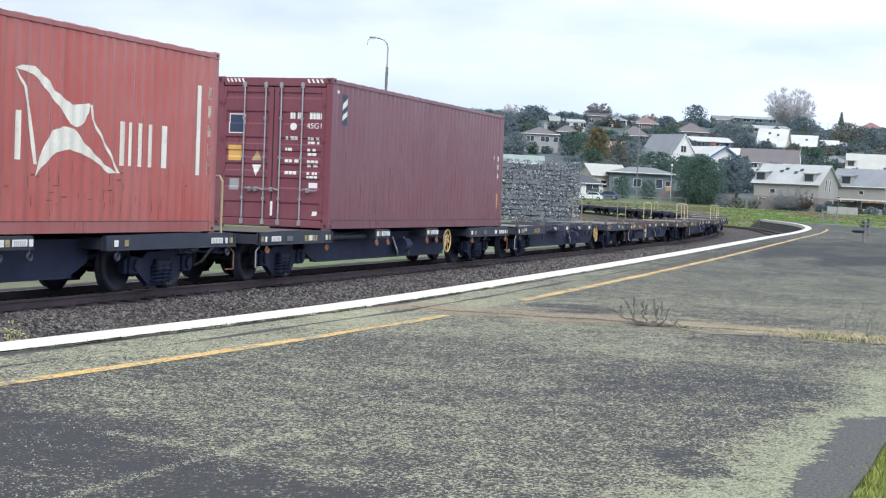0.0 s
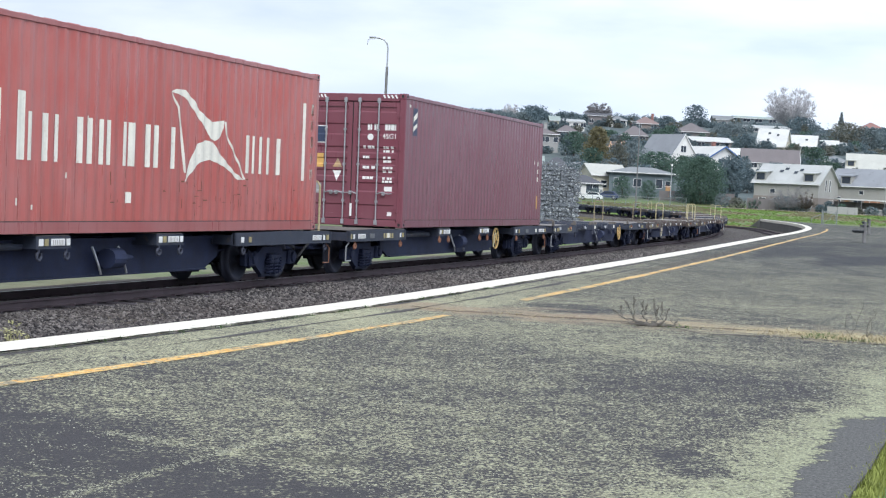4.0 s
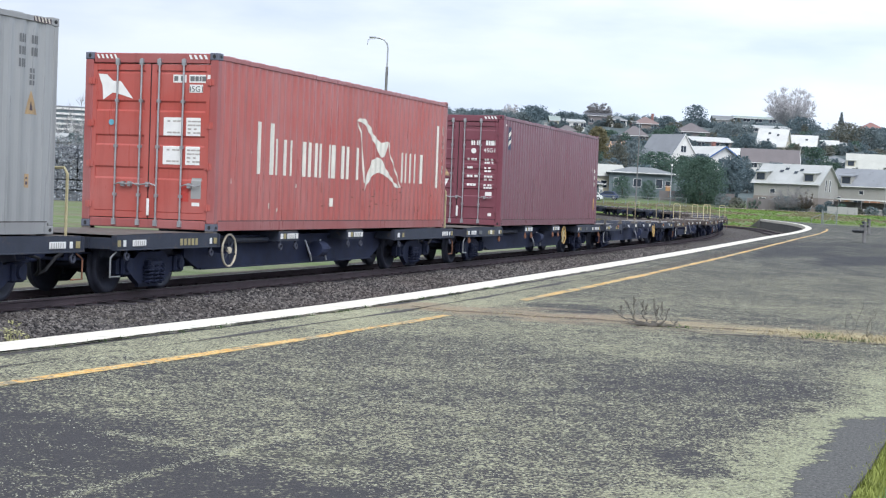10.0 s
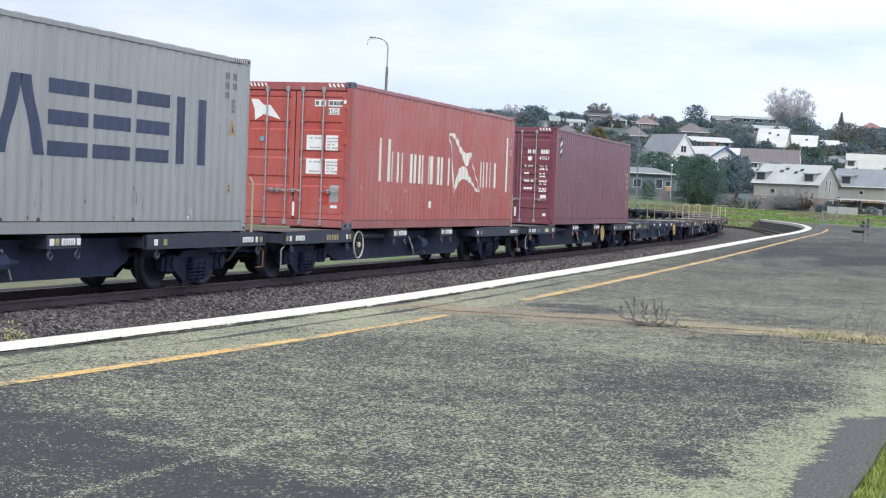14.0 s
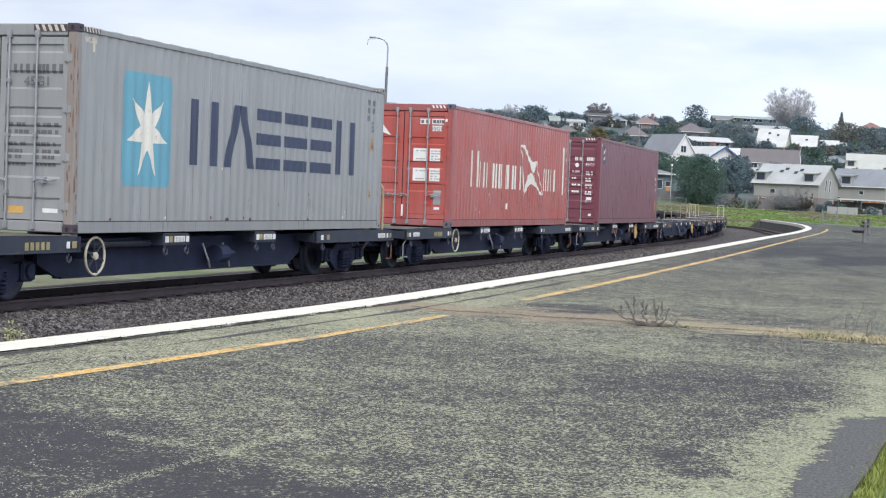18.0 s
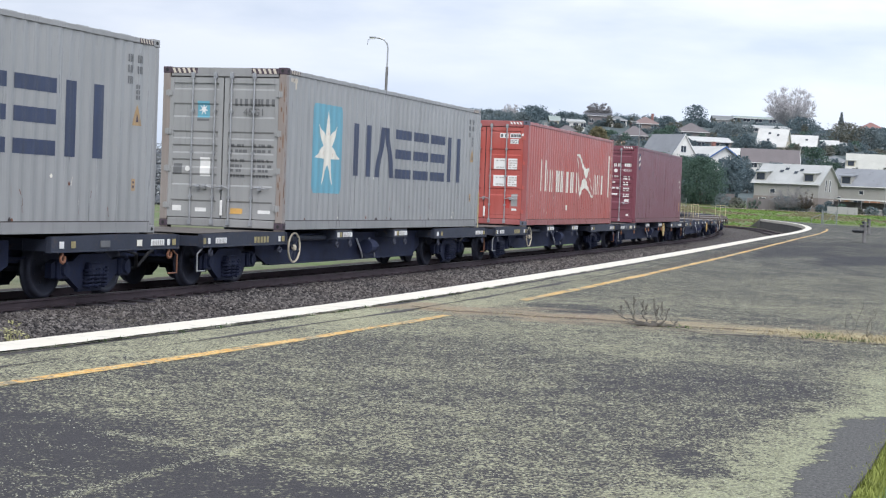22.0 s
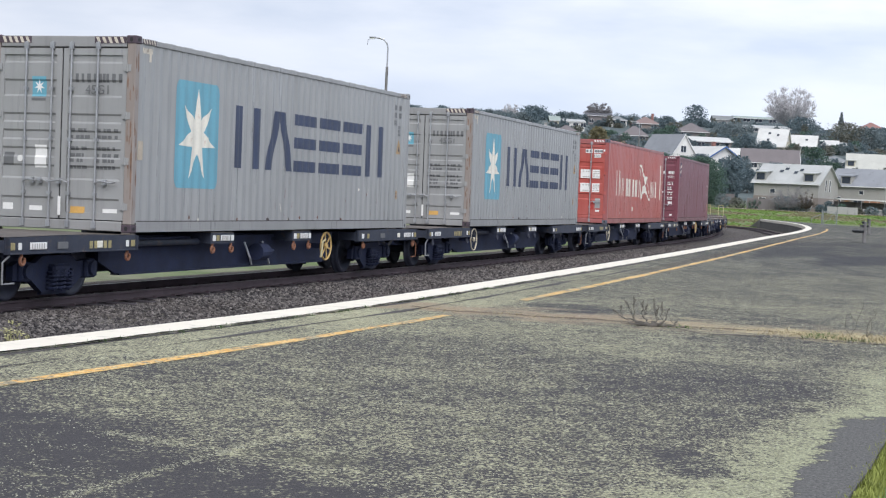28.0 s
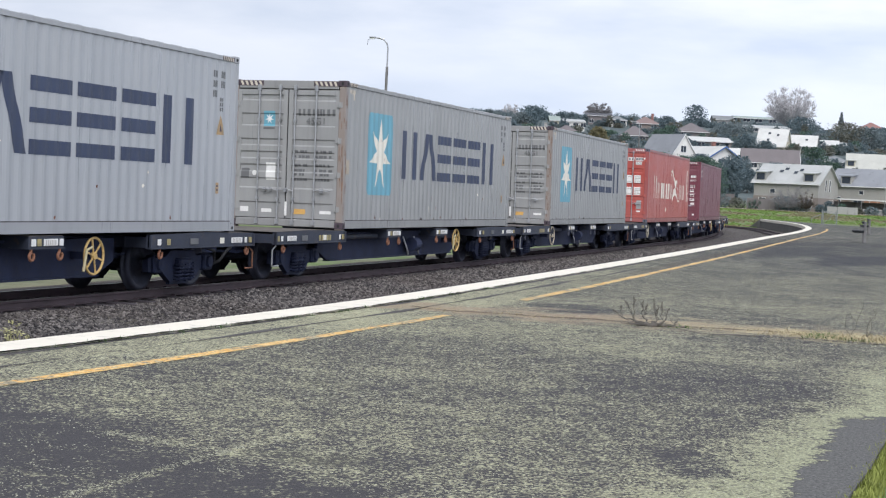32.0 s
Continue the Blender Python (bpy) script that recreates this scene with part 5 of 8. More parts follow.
        stripes(c, w - 0.60, w - 0.20, 2.79, 2.86, 5, "white_plate")
        for y0, y1, z0, z1 in ((-0.40, -0.64, 2.41, 2.54), (-0.69, -0.99, 2.41, 2.54), (-1.02, -1.08, 2.41, 2.54), (-0.70, -0.94, 2.25, 2.38)):
            part("code_plate", plate(y0, z0, y1, z1, 0.016), "white_plate", near, "white code plate")
        words("45G1", 0.13, pose(0.0165, -0.82, 2.265, 90, 0, -90), "grey_mark", near)
        bars_of_text(-0.42, -0.62, 2.435, 0.08, 5, "grey_mark", near, "code_mark")
        bars_of_text(-0.71, -0.97, 2.435, 0.08, 6, "grey_mark", near, "code_mark")
        for z0 in (1.07, 1.54):
            part("data_plate", plate(-0.25, z0, -0.58, z0 + 0.30, 0.016), "white_plate", near, "white data plate")
            part("data_plate", plate(-0.66, z0, -0.92, z0 + 0.30, 0.016), "white_plate", near, "white data plate")
            for k in range(4):
                bars_of_text(-0.69, -0.89, z0 + 0.04 + k * 0.062, 0.026, 60 + k, "faint_mark", near)
            for k in (0, 3):
                bars_of_text(-0.32, -0.55, z0 + 0.04 + k * 0.062, 0.026, 70 + k, "faint_mark", near)
        part("notice", plate(-0.78, 0.52, -0.96, 0.86, 0.016), "grey_paint", near, "grey-green square plate")
        part("small_plate", plate(-0.80, 0.40, -0.94, 0.46, 0.016), "white_plate", near)
        part("paint_patch", plate(-0.56, 0.47, -0.74, 0.76, 0.016), "fresh_red", near, "patch of fresher red paint")
        part("pennant", door_paint([[(0.98, 2.54), (0.82, 2.53), (0.70, 2.42), (0.56, 2.42), (0.32, 2.13), (0.52, 2.19), (0.70, 2.23), (0.88, 2.11), (0.90, 2.34)]], 0.005), "white_plate", far, "white pennant mark")
        part("round_mark", Shape().lathe([(0.0, 0), (0.05, 0), (0.05, 0.006), (0, 0.006)], 14, 0, (0.012, 0.71, 1.74)), "cyan_mark", far)
        # side: a word as thin white bars with a winged emblem in its middle
        tall, low = 1.88, 1.62
        bars = [(1.63, 1.80, tall), (2.16, 2.36, tall), (2.42, 2.52, low), (2.76, 2.92, low), (3.08, 3.18, low), (3.66, 3.80, low), (3.93, 4.06, low), (4.26, 4.36, low), (4.46, 4.58, low), (4.92, 5.03, low), (5.09, 5.28, low), (5.60, 5.74, low), (5.86, 6.00, low), (6.40, 6.54, low), (9.08, 9.24, low), (9.34, 9.42, low), (9.62, 9.74, low), (9.92, 10.06, low), (10.36, 10.50, low)]
        for a0, a1, top in bars:
            part("word_bar", painted([quad(a0, 0.98, a1, top)]), "white_mark", c, "worn white painted bar")
        part("wing_mark", painted([[(6.35, 2.16), (6.53, 2.21), (6.82, 2.22), (7.17, 2.06), (7.34, 1.93), (7.78, 1.77), (8.23, 1.82), (8.22, 1.70), (8.12, 1.55), (7.92, 1.47), (7.72, 1.51), (7.59, 1.64), (7.22, 1.86), (6.99, 2.01), (6.79, 2.11), (6.57, 2.14)], [(6.35, 2.16), (6.44, 2.13), (6.64, 1.94), (6.78, 1.55), (6.92, 0.93), (6.85, 0.93), (6.70, 1.55), (6.57, 1.94)], [(8.23, 1.80), (8.30, 1.80), (8.36, 1.60), (8.90, 1.10), (9.10, 0.87), (9.04, 0.87), (8.82, 1.10), (8.29, 1.60)]]), "white_mark", c, "worn white winged emblem")
        part("wing_mark", painted([[(6.88, 0.77), (6.96, 0.95), (7.12, 1.22), (7.31, 1.40), (7.59, 1.47), (7.88, 1.44), (8.06, 1.30), (8.33, 1.16), (8.69, 0.98), (9.06, 0.87), (8.79, 0.86), (8.43, 1.02), (8.07, 1.11), (7.73, 1.16), (7.41, 1.11), (7.18, 0.98)]]), "white_mark", c, "worn white winged emblem")
        part("side_line", painted([quad(11.50, 0.90, 11.60, 2.32)]), "white_mark", c)
        for k in range(5):
            part("side_line", painted([quad(11.86, 0.92 + k * 0.3, 11.96, 1.12 + k * 0.3)]), "white_mark", c)
        part("side_patch", painted([quad(5.05, 0.44, 5.20, 0.60)]), "white_mark", c)
        rs = random.Random(44)
        for k in range(46):
            a0, z0 = rs.gauss(8.0, 1.7), 0.25 + abs(rs.gauss(0.22, 0.22))
            a0 = min(11.2, max(4.6, a0))
            tall = rs.uniform(0.04, 0.22) if k % 3 else rs.uniform(0.012, 0.03)
            broad = rs.uniform(0.008, 0.022) if k % 3 else rs.uniform(0.05, 0.16)
            lean_a = rs.uniform(-0.02, 0.02)
            part("scuff", painted([[(a0, z0), (a0 + broad, z0 + rs.uniform(0, 0.01)), (a0 + broad * 0.8 + lean_a, z0 + tall), (a0 + lean_a, z0 + tall * 0.9)]]), "rust", c)
        for _ in range(7):
            a0, z0 = rs.uniform(0.5, 11.0), rs.uniform(0.3, 2.3)
            part("chip", painted([quad(a0, z0, a0 + rs.uniform(0.02, 0.05), z0 + rs.uniform(0.03, 0.12))]), "white_mark", c)
    else:
        stripes(c, -w + 0.19, -w + 0.55, 2.79, 2.86, 4, "white_plate")
        stripes(c, w - 0.60, w - 0.20, 2.79, 2.86, 5, "white_plate")
        bars_of_text(-0.34, -0.62, 2.10, 0.13, 8, "white_plate", near, "code_mark")
        bars_of_text(-0.74, -1.0, 2.10, 0.13, 9, "white_plate", near, "code_mark")
        words("45G1", 0.15, pose(0.0165, -0.86, 1.92, 90, 0, -90), "white_plate", near)
        for i, (z, ln) in enumerate(((1.70, 0.3), (1.62, 0.0), (1.48, 0.16), (1.40, 0.0), (1.26, 0.3), (1.18, 0.0), (1.03, 0.22), (0.96, 0.0))):
            if ln:
                bars_of_text(-0.26, -0.26 - ln, z, 0.06, 80 + i, "white_plate", near)
            bars_of_text(-0.72, -0.95, z, 0.05, 90 + i, "white_plate", near)
        part("data_plate", plate(-0.76, 0.78, -0.94, 0.88, 0.016), "white_plate", near)
        part("round_mark", Shape().lathe([(0.0, 0), (0.07, 0), (0.07, 0.006), (0, 0.006)], 14, 0, (0.012, -0.42, 1.95)), "white_plate", near)
        part("small_plate", plate(-0.85, 0.25, -0.95, 0.33, 0.016), "white_plate", near)
        part("notice", plate(0.62, 1.82, 0.92, 2.16, 0.016), "navy_mark", far, "dark square notice with a white edge")
        part("notice_edge", plate(0.60, 1.80, 0.94, 2.18, 0.019), "white_plate", far)
        part("amber_notice", plate(0.66, 1.27, 0.94, 1.57, 0.016), "amber_mark", far, "amber square notice")
        part("amber_triangle", door_paint([[(0.22, 1.28), (0.44, 1.28), (0.33, 1.48)]], 0.005), "faded_amber", far)
        part("white_triangle", door_paint([[(0.24, 1.20), (0.44, 1.20), (0.34, 0.98)]], 0.005), "white_plate", far)
        part("grey_notice", plate(0.70, 0.70, 0.90, 0.92, 0.016), "grey_paint", far)
        card = part("side_emblem", painted([quad(0.52, 2.02, 0.86, 2.62)], 0.003), "navy_mark", c, "dark plate with two yellow-white chevrons")
        part("chevron", painted([[(0.56, 2.28), (0.82, 2.44), (0.82, 2.56), (0.56, 2.40)], [(0.56, 2.08), (0.82, 2.22), (0.82, 2.32), (0.56, 2.18)]], 0.006), "white_mark", card)
        part("corner_mark", painted([quad(0.24, 2.62, 0.40, 2.68)]), "white_mark", c)
        part("tare_mark", painted([quad(11.66, 0.46, 11.82, 0.84)]), "amber_mark", c)
        part("size_mark", painted([[(11.30, 1.72), (11.46, 1.72), (11.36, 1.84)]]), "white_mark", c)
        for k in range(3):
            part("size_mark", painted([quad(11.74, 1.24 + k * 0.22, 11.82, 1.36 + k * 0.22)]), "white_mark", c)
    return c


def star_outline(cy, cz, r, r_in):
    """A seven-pointed star, drawn tall, as pairs."""
    pts = []
    for i in range(14):
        t = math.pi / 2 + i * math.pi / 7
        q = r if i % 2 == 0 else r_in
        pts.append((cy - q * math.cos(t) * 0.95, cz + q * math.sin(t) * 1.12))
    return pts


RIDGE_5 = [(0.62, 0.13), (1.02, 0.05), (1.28, 0.05), (1.54, 0.05), (1.86, 0.12), (2.36, 0.12)]
RIDGE_B = [(0.55, 0.26), (1.19, 0.17), (1.735, 0.19), (2.33, 0.22)]
BOX_AT = {"a": 16.910, "b": -0.237, "c": -17.267, "d": -34.218, "e": -51.308}

# ---- wagons ----
WHEEL_R = 0.42
WAGON_0, WAGON_1 = -3.2, 12.95
_shared = {}


def shared(key, make, mat, smooth=False):
    """One mesh for parts that are alike."""
    if key not in _shared:
        _shared[key] = make().mesh(key, mat, smooth)
    return _shared[key]


def wheel_pair():
    s = Shape()
    g = 0.535
    for d in (-1, 1):
        prof = [(0.0, d * (g + 0.03)), (0.10, d * (g + 0.05)), (0.13, d * (g + 0.0)), (0.30, d * (g - 0.015)), (0.345, d * (g + 0.055)), (0.41, d * (g + 0.06)), (0.42, d * (g - 0.0)), (0.425, d * (g - 0.04)), (0.45, d * (g - 0.05)), (0.45, d * (g - 0.075)), (0.35, d * (g - 0.075)), (0.30, d * (g - 0.05)), (0.13, d * (g - 0.07)), (0.0, d * (g - 0.09))]
        s.lathe(prof, 28, 1)
        for k in range(6):
            t = k * math.pi / 3
            s.rod((0.2 * math.cos(t), d * (g - 0.0), 0.2 * math.sin(t)), (0.2 * math.cos(t), d * (g + 0.006), 0.2 * math.sin(t)), 0.018, 6)
    s.rod((0, -0.82, 0), (0, 0.82, 0), 0.065, 12)
    return s


def side_frame():
    """A cast bogie side frame with its two axle boxes."""
    s = Shape()
    outline = [(-1.10, 0.30), (-1.10, 0.50), (-0.95, 0.56), (-0.55, 0.52), (-0.38, 0.62), (0.38, 0.62), (0.55, 0.52), (0.95, 0.56), (1.10, 0.50), (1.10, 0.30), (0.66, 0.30), (0.50, 0.20), (0.36, 0.12), (-0.36, 0.12), (-0.50, 0.20), (-0.66, 0.30)]
    s.prism(outline, 1, -0.05, 0.05)
    for x in (-0.85, 0.85):
        s.soft_box(x - 0.15, -0.11, 0.28, x + 0.15, 0.06, 0.55, 0.03)
        s.lathe([(0.0, -0.16), (0.09, -0.15), (0.105, -0.10), (0.105, -0.05)], 14, 1, (x, 0, 0.42))
    return s


def coil():
    pts = [(0.072 * math.cos(t * 0.785), 0.072 * math.sin(t * 0.785), 0.14 + 0.28 * t / 40) for t in range(41)]
    return Shape().pipe(pts, 0.016, 5)


def spring_seat():
    return Shape().prism([(-0.32, 0.08), (0.32, 0.08), (0.32, 0.14), (0.05, 0.14), (0.05, 0.42), (0.34, 0.42), (0.34, 0.50), (-0.34, 0.50), (-0.34, 0.42), (-0.05, 0.42), (-0.05, 0.14), (-0.32, 0.14)], 1, -0.06, 0.0)


def end_beam(x0, x1, z0, z1, hump):
    """The deep side beam of a wagon's end deck: flanged, and bowed upward in its middle."""
    s = Shape()
    n = 10
    xs = [x0 + (x1 - x0) * i / n for i in range(n + 1)]
    rise = [hump * math.sin(math.pi * i / n) ** 2 for i in range(n + 1)]
    low = [(x, z0) for x in xs]
    top = [(x, z1 + r) for x, r in zip(xs, rise)]
    s.prism(low + top[::-1], 1, -0.012, 0.012)
    s.box(x0, -0.05, z0 - 0.014, x1, 0.05, z0 + 0.002)
    for x in (x0, x1 - 0.02):
        s.box(x, -0.045, z0, x + 0.02, 0.045, z1 - 0.005)
    return s


def end_deck(x0, x1, hump):
    s = Shape()
    n = 10
    w = 1.17
    for i in range(n):
        a, b = x0 + (x1 - x0) * i / n, x0 + (x1 - x0) * (i + 1) / n
        ha, hb = hump * math.sin(math.pi * i / n) ** 2, hump * math.sin(math.pi * (i + 1) / n) ** 2
        s.face((a, -w, 0.905 + ha), (b, -w, 0.905 + hb), (b, w, 0.905 + hb), (a, w, 0.905 + ha))
        s.face((a, -w, 0.865 + ha), (a, w, 0.865 + ha), (b, w, 0.865 + hb), (b, -w, 0.865 + hb))
    return s


def end_plate(x):
    """The cross plate that closes an end deck, with its stiffeners."""
    s = Shape().box(x - 0.01, -1.17, 0.70, x + 0.01, 1.17, 0.864)
    for y in (-0.8, -0.3, 0.3, 0.8):
        s.box(x - 0.03, y - 0.012, 0.705, x + 0.03, y + 0.012, 0.86)
    return s


def hand_wheel(spokes, r):
    s = Shape().ring((0, 0, 0), r, 0.019, 1, 28, 6)
    s.lathe([(0.0, -0.03), (0.05, -0.03), (0.06, 0.0), (0.05, 0.04), (0, 0.04)], 12, 1)
    return s


def spoke(r):
    return Shape().box(0.03, -0.008, -0.013, r - 0.005, 0.008, 0.013)


def hook():
    s = Shape()
    pts = [(0.055 * math.cos(radians(a)), 0, -0.05 + 0.055 * math.sin(radians(a))) for a in range(110, 400, 32)]
    s.pipe([(-0.02, 0, 0.05)] + pts, 0.022, 6)
    return s


def coupler_shape():
    s = Shape().box(0.0, -0.07, -0.09, 0.42, 0.07, 0.09).soft_box(0.36, -0.15, -0.14, 0.56, 0.14, 0.14, 0.03)
    s.box(0.52, -0.14, -0.12, 0.66, -0.05, 0.12)
    return s


def air_tank():
    return Shape().lathe([(0.0, -0.45), (0.12, -0.43), (0.19, -0.36), (0.19, 0.36), (0.12, 0.43), (0.0, 0.45)], 16, 0)


def plate_print(x, wd, y, z0, z1):
    """Worn digits on a number plate, as short upright bars inside a dark edge."""
    s = Shape()
    for k in range(6):
        a = x + 0.03 + k * (wd - 0.06) / 6
        s.face((a, y, z0), (a + 0.022, y, z0), (a + 0.022, y, z1), (a, y, z1))
    s.face((x + 0.004, y, z0 - 0.011), (x + wd - 0.004, y, z0 - 0.011), (x + wd - 0.004, y, z0 - 0.004), (x + 0.004, y, z0 - 0.004))
    return s


def wagon(s_off, style, frames=(), brown=False):
    """A skeletal container wagon on two bogies. style 'rim' has its brake wheel by the rear deck, 'spoke' by the front one."""
    loaded = s_off <= BOX_AT["a"]
    far_off = s_off > BOX_AT["a"] + 40
    label = "dark skeletal flat wagon with brake wheel and white reflector plates"
    if not loaded:
        label = "empty rusty brown flat wagon with yellow guard frames" if brown else "empty dark flat wagon with steel deck and yellow fittings"
    m0 = vehicle_pose(s_off + travel(0))
    c = thing("flat_wagon", m0, label, "rail wagon", "wagons of the train")
    beam = "wagon_brown" if brown else "wagon_beam"
    rim = style == "rim"
    deck_mat = "wagon_deck" if loaded else "flat_deck"
    hook_mat = "hook_orange" if loaded and not rim else "wheel_steel"
    hump = 0.018
    x_a1 = 0.2
    x_b0 = 8.75 if rim else 9.3
    part("centre_sill", shared("sill" + beam, lambda: Shape().box(WAGON_0 + 0.1, -0.42, 0.50, WAGON_1 - 0.1, 0.42, 0.54).box(WAGON_0 + 0.1, -0.42, 0.80, WAGON_1 - 0.1, 0.42, 0.85).box(WAGON_0 + 0.1, -0.36, 0.54, WAGON_1 - 0.1, -0.32, 0.80).box(WAGON_0 + 0.1, 0.32, 0.54, WAGON_1 - 0.1, 0.36, 0.80), "wagon_black"), "", c)
    part("belly_beam", shared("belly", lambda: Shape().prism([(-0.2, 0.50), (0.5, 0.30), (8.4, 0.30), (9.2, 0.50), (9.2, 0.66), (-0.2, 0.66)], 1, -0.32, 0.32), "wagon_black"), "", c)
    for y in (-0.78, 0.72):
        part("side_girder", shared("girder", lambda: Shape().prism([(-0.15, 0.50), (0.4, 0.29), (8.5, 0.29), (9.0, 0.50), (9.0, 0.84), (-0.15, 0.84)], 1, 0.0, 0.06).box(-0.1, -0.05, 0.80, 8.9, 0.10, 0.84).box(0.4, -0.05, 0.28, 8.5, 0.10, 0.305), "wagon_black"), "", c, at=pose(0, y, 0))
    for lo, hi, key in ((WAGON_0, x_a1, "rear"), (x_b0, WAGON_1, "front" + style)):
        part("end_deck", shared("deck" + key + deck_mat, lambda: end_deck(lo, hi, hump), deck_mat), "", c, "worn grey steel end deck")
        for x in (lo, hi):
            part("end_plate", shared("plate%.2f" % x + beam, lambda: end_plate(x), beam), "", c)
        for y in (-1.20, 1.20):
            b = part("side_beam", shared("beam" + key + beam, lambda: end_beam(lo, hi, 0.695, 0.90, hump), beam), "", c, at=pose(0, y, 0))
            if y < 0:
                rear = key == "rear"
                marks = [(lo + 0.05, 0.10, "dull_yellow"), (lo + 0.24, 0.07, "white_plate"), (lo + 0.52, 0.40, "white_plate"), (hi - 0.32, 0.07, "white_plate"), (hi - 0.17, 0.10, "dull_yellow")]
                if not rear:
                    marks = [(lo + 0.25, 0.10, "white_plate"), (lo + 0.55, 0.10, "dull_yellow"), (hi - 0.85, 0.40, "white_plate"), (hi - 0.34, 0.07, "white_plate"), (hi - 0.18, 0.1, "dull_yellow")]
                if style != "rim":
                    marks += [((lo + hi) / 2 + 0.55, 0.14, "white_mark"), ((lo + hi) / 2 - 0.5, 0.26, "grey_mark")]
                if not loaded:
                    marks = [(x, wd * 0.8, "white_mark" if k == 1 else "dull_yellow") for k, (x, wd, mt) in enumerate(marks[:3])]
                for x, wd, mt in marks:
                    tag = part("reflector_plate", Shape().soft_box(x, -0.030, 0.735, x + wd, -0.013, 0.83, 0.004), mt, b)
                    if wd > 0.38:
                        part("plate_print", plate_print(x, wd, -0.0315, 0.75, 0.815), "faint_mark", tag)["kind"] = "stuff"
                if rear:
                    for k in range(5):
                        part("number_bar", Shape().box(hi - 1.35 + k * 0.13, -0.017, 0.725, hi - 1.35 + k * 0.13 + 0.085, -0.0125, 0.83), "dull_yellow", b)
            if y < 0:
                for x in (lo + 0.35, hi - 0.25):
                    part("lashing_hook", shared("hook" + hook_mat, hook, hook_mat), "", b, at=pose(x, -0.01, 0.645))
    for y in (-1, 1):
        for lo in (2.72, 6.06):
            s = Shape().soft_box(lo, min(y * 1.20, y * 0.42), 0.74, lo + 0.86, max(y * 1.20, y * 0.42), 0.905, 0.01)
            s.box(lo - 0.02, min(y * 1.21, y * 0.4), 0.735, lo + 0.88, max(y * 1.21, y * 0.4), 0.75)
            b = part("outrigger", s, beam, c)
            part("deck_pad", Shape().box(lo + 0.02, min(y * 1.19, y * 0.44), 0.906, lo + 0.84, max(y * 1.19, y * 0.44), 0.918), "wagon_deck", b)
            if y < 0:
                for x, wd, mt in ((lo + 0.3, 0.2, "white_mark"),) if not loaded else ((lo + 0.05, 0.10, "white_plate"), (lo + 0.19, 0.09, "dull_yellow"), (lo + 0.35, 0.34, "white_plate"), (lo + 0.74, 0.09, "white_plate")):
                    tag = part("reflector_plate", Shape().soft_box(x, -1.216, 0.775, x + wd, -1.199, 0.87, 0.004), mt, b)
                    if wd > 0.3:
                        part("plate_print", plate_print(x, wd, -1.2175, 0.79, 0.855), "faint_mark", tag)["kind"] = "stuff"
                for x in (lo + 0.08, lo + 0.78):
                    part("lashing_hook", shared("hook" + hook_mat, hook, hook_mat), "", b, at=pose(x, -1.19, 0.69))
    part("edge_tube", Shape().rod((0.2, -0.95, 0.76), (2.72, -0.95, 0.76), 0.05, 8), beam, c)
    # brake gear
    wx, wr = (0.78, 0.265) if rim else (7.82, 0.26)
    hw = None if far_off else part("hand_wheel", hand_wheel(6, wr), "cream_rim" if rim else "safety_yellow", c, "brake wheel with a worn cream rim" if rim else "yellow brake wheel", at=pose(wx, -1.14, 0.61))
    for k in range(0 if far_off else 6):
        part("spoke", shared("spoke%.2f%s" % (wr, rim), lambda: spoke(wr), "wagon_beam" if rim else "safety_yellow"), "", hw, at=pose(0, 0, 0, 0, 60 * k + 17, 0))
    part("brake_bracket", Shape().box(wx - 0.05, -1.12, 0.56, wx + 0.05, -0.36, 0.66).box(wx - 0.16, -0.42, 0.40, wx + 0.16, -0.36, 0.75), "wagon_black", c)
    if loaded and not rim:
        part("brake_lever", Shape().pipe([(wx - 0.10, -1.17, 0.74), (wx - 0.26, -1.18, 0.70), (wx - 0.34, -1.18, 0.40)], 0.020, 6), "pale_yellow", c, "pale yellow brake lever")
    part("air_tank", shared("tank", air_tank, "wagon_black", True), "", c, at=pose(4.4, 0.95, 0.56))
    part("brake_cylinder", Shape().lathe([(0.0, -0.25), (0.15, -0.25), (0.15, 0.1), (0.08, 0.14), (0.03, 0.5), (0, 0.5)], 14, 0, (5.2, -0.98, 0.55)), "wagon_black", c)
    for x in (4.75, 5.5):
        part("pipe", Shape().pipe([(x, -0.85, 0.72), (x + 0.03, -0.95, 0.45), (x + 0.1, -0.95, 0.32)], 0.018, 6), "galv", c, "thin grey brake pipe")
    part("train_pipe", Shape().pipe([(WAGON_0 + 0.1, -0.5, 0.62), (0.5, -0.5, 0.56), (9.0, -0.5, 0.56), (WAGON_1 - 0.1, -0.5, 0.62)], 0.024, 6), "wagon_black", c)
    # running gear
    wheels = []
    for bx in (-1.4, 11.05):
        bogie = part("bogie", shared("bolster", lambda: Shape().soft_box(-0.22, -0.95, 0.30, 0.22, 0.95, 0.50, 0.03).box(-0.3, -0.3, 0.44, 0.3, 0.3, 0.52), "wagon_black"), "", c, at=pose(bx, 0, 0))
        for y in (-0.80, 0.80):
            part("side_frame", shared("frame%d" % (y > 0), lambda: side_frame() if y < 0 else mirrored(side_frame()), "wagon_black"), "", bogie, at=pose(0, y, 0))
            part("spring_seat", shared("spring_seat", spring_seat, "wagon_black"), "", bogie, at=pose(0, y + (0.0 if y > 0 else 0.05), 0))
            for x in (-0.2, 0.0, 0.2):
                part("spring", shared("coil", coil, "wagon_black"), "", bogie, at=pose(x, y * 1.13, 0))
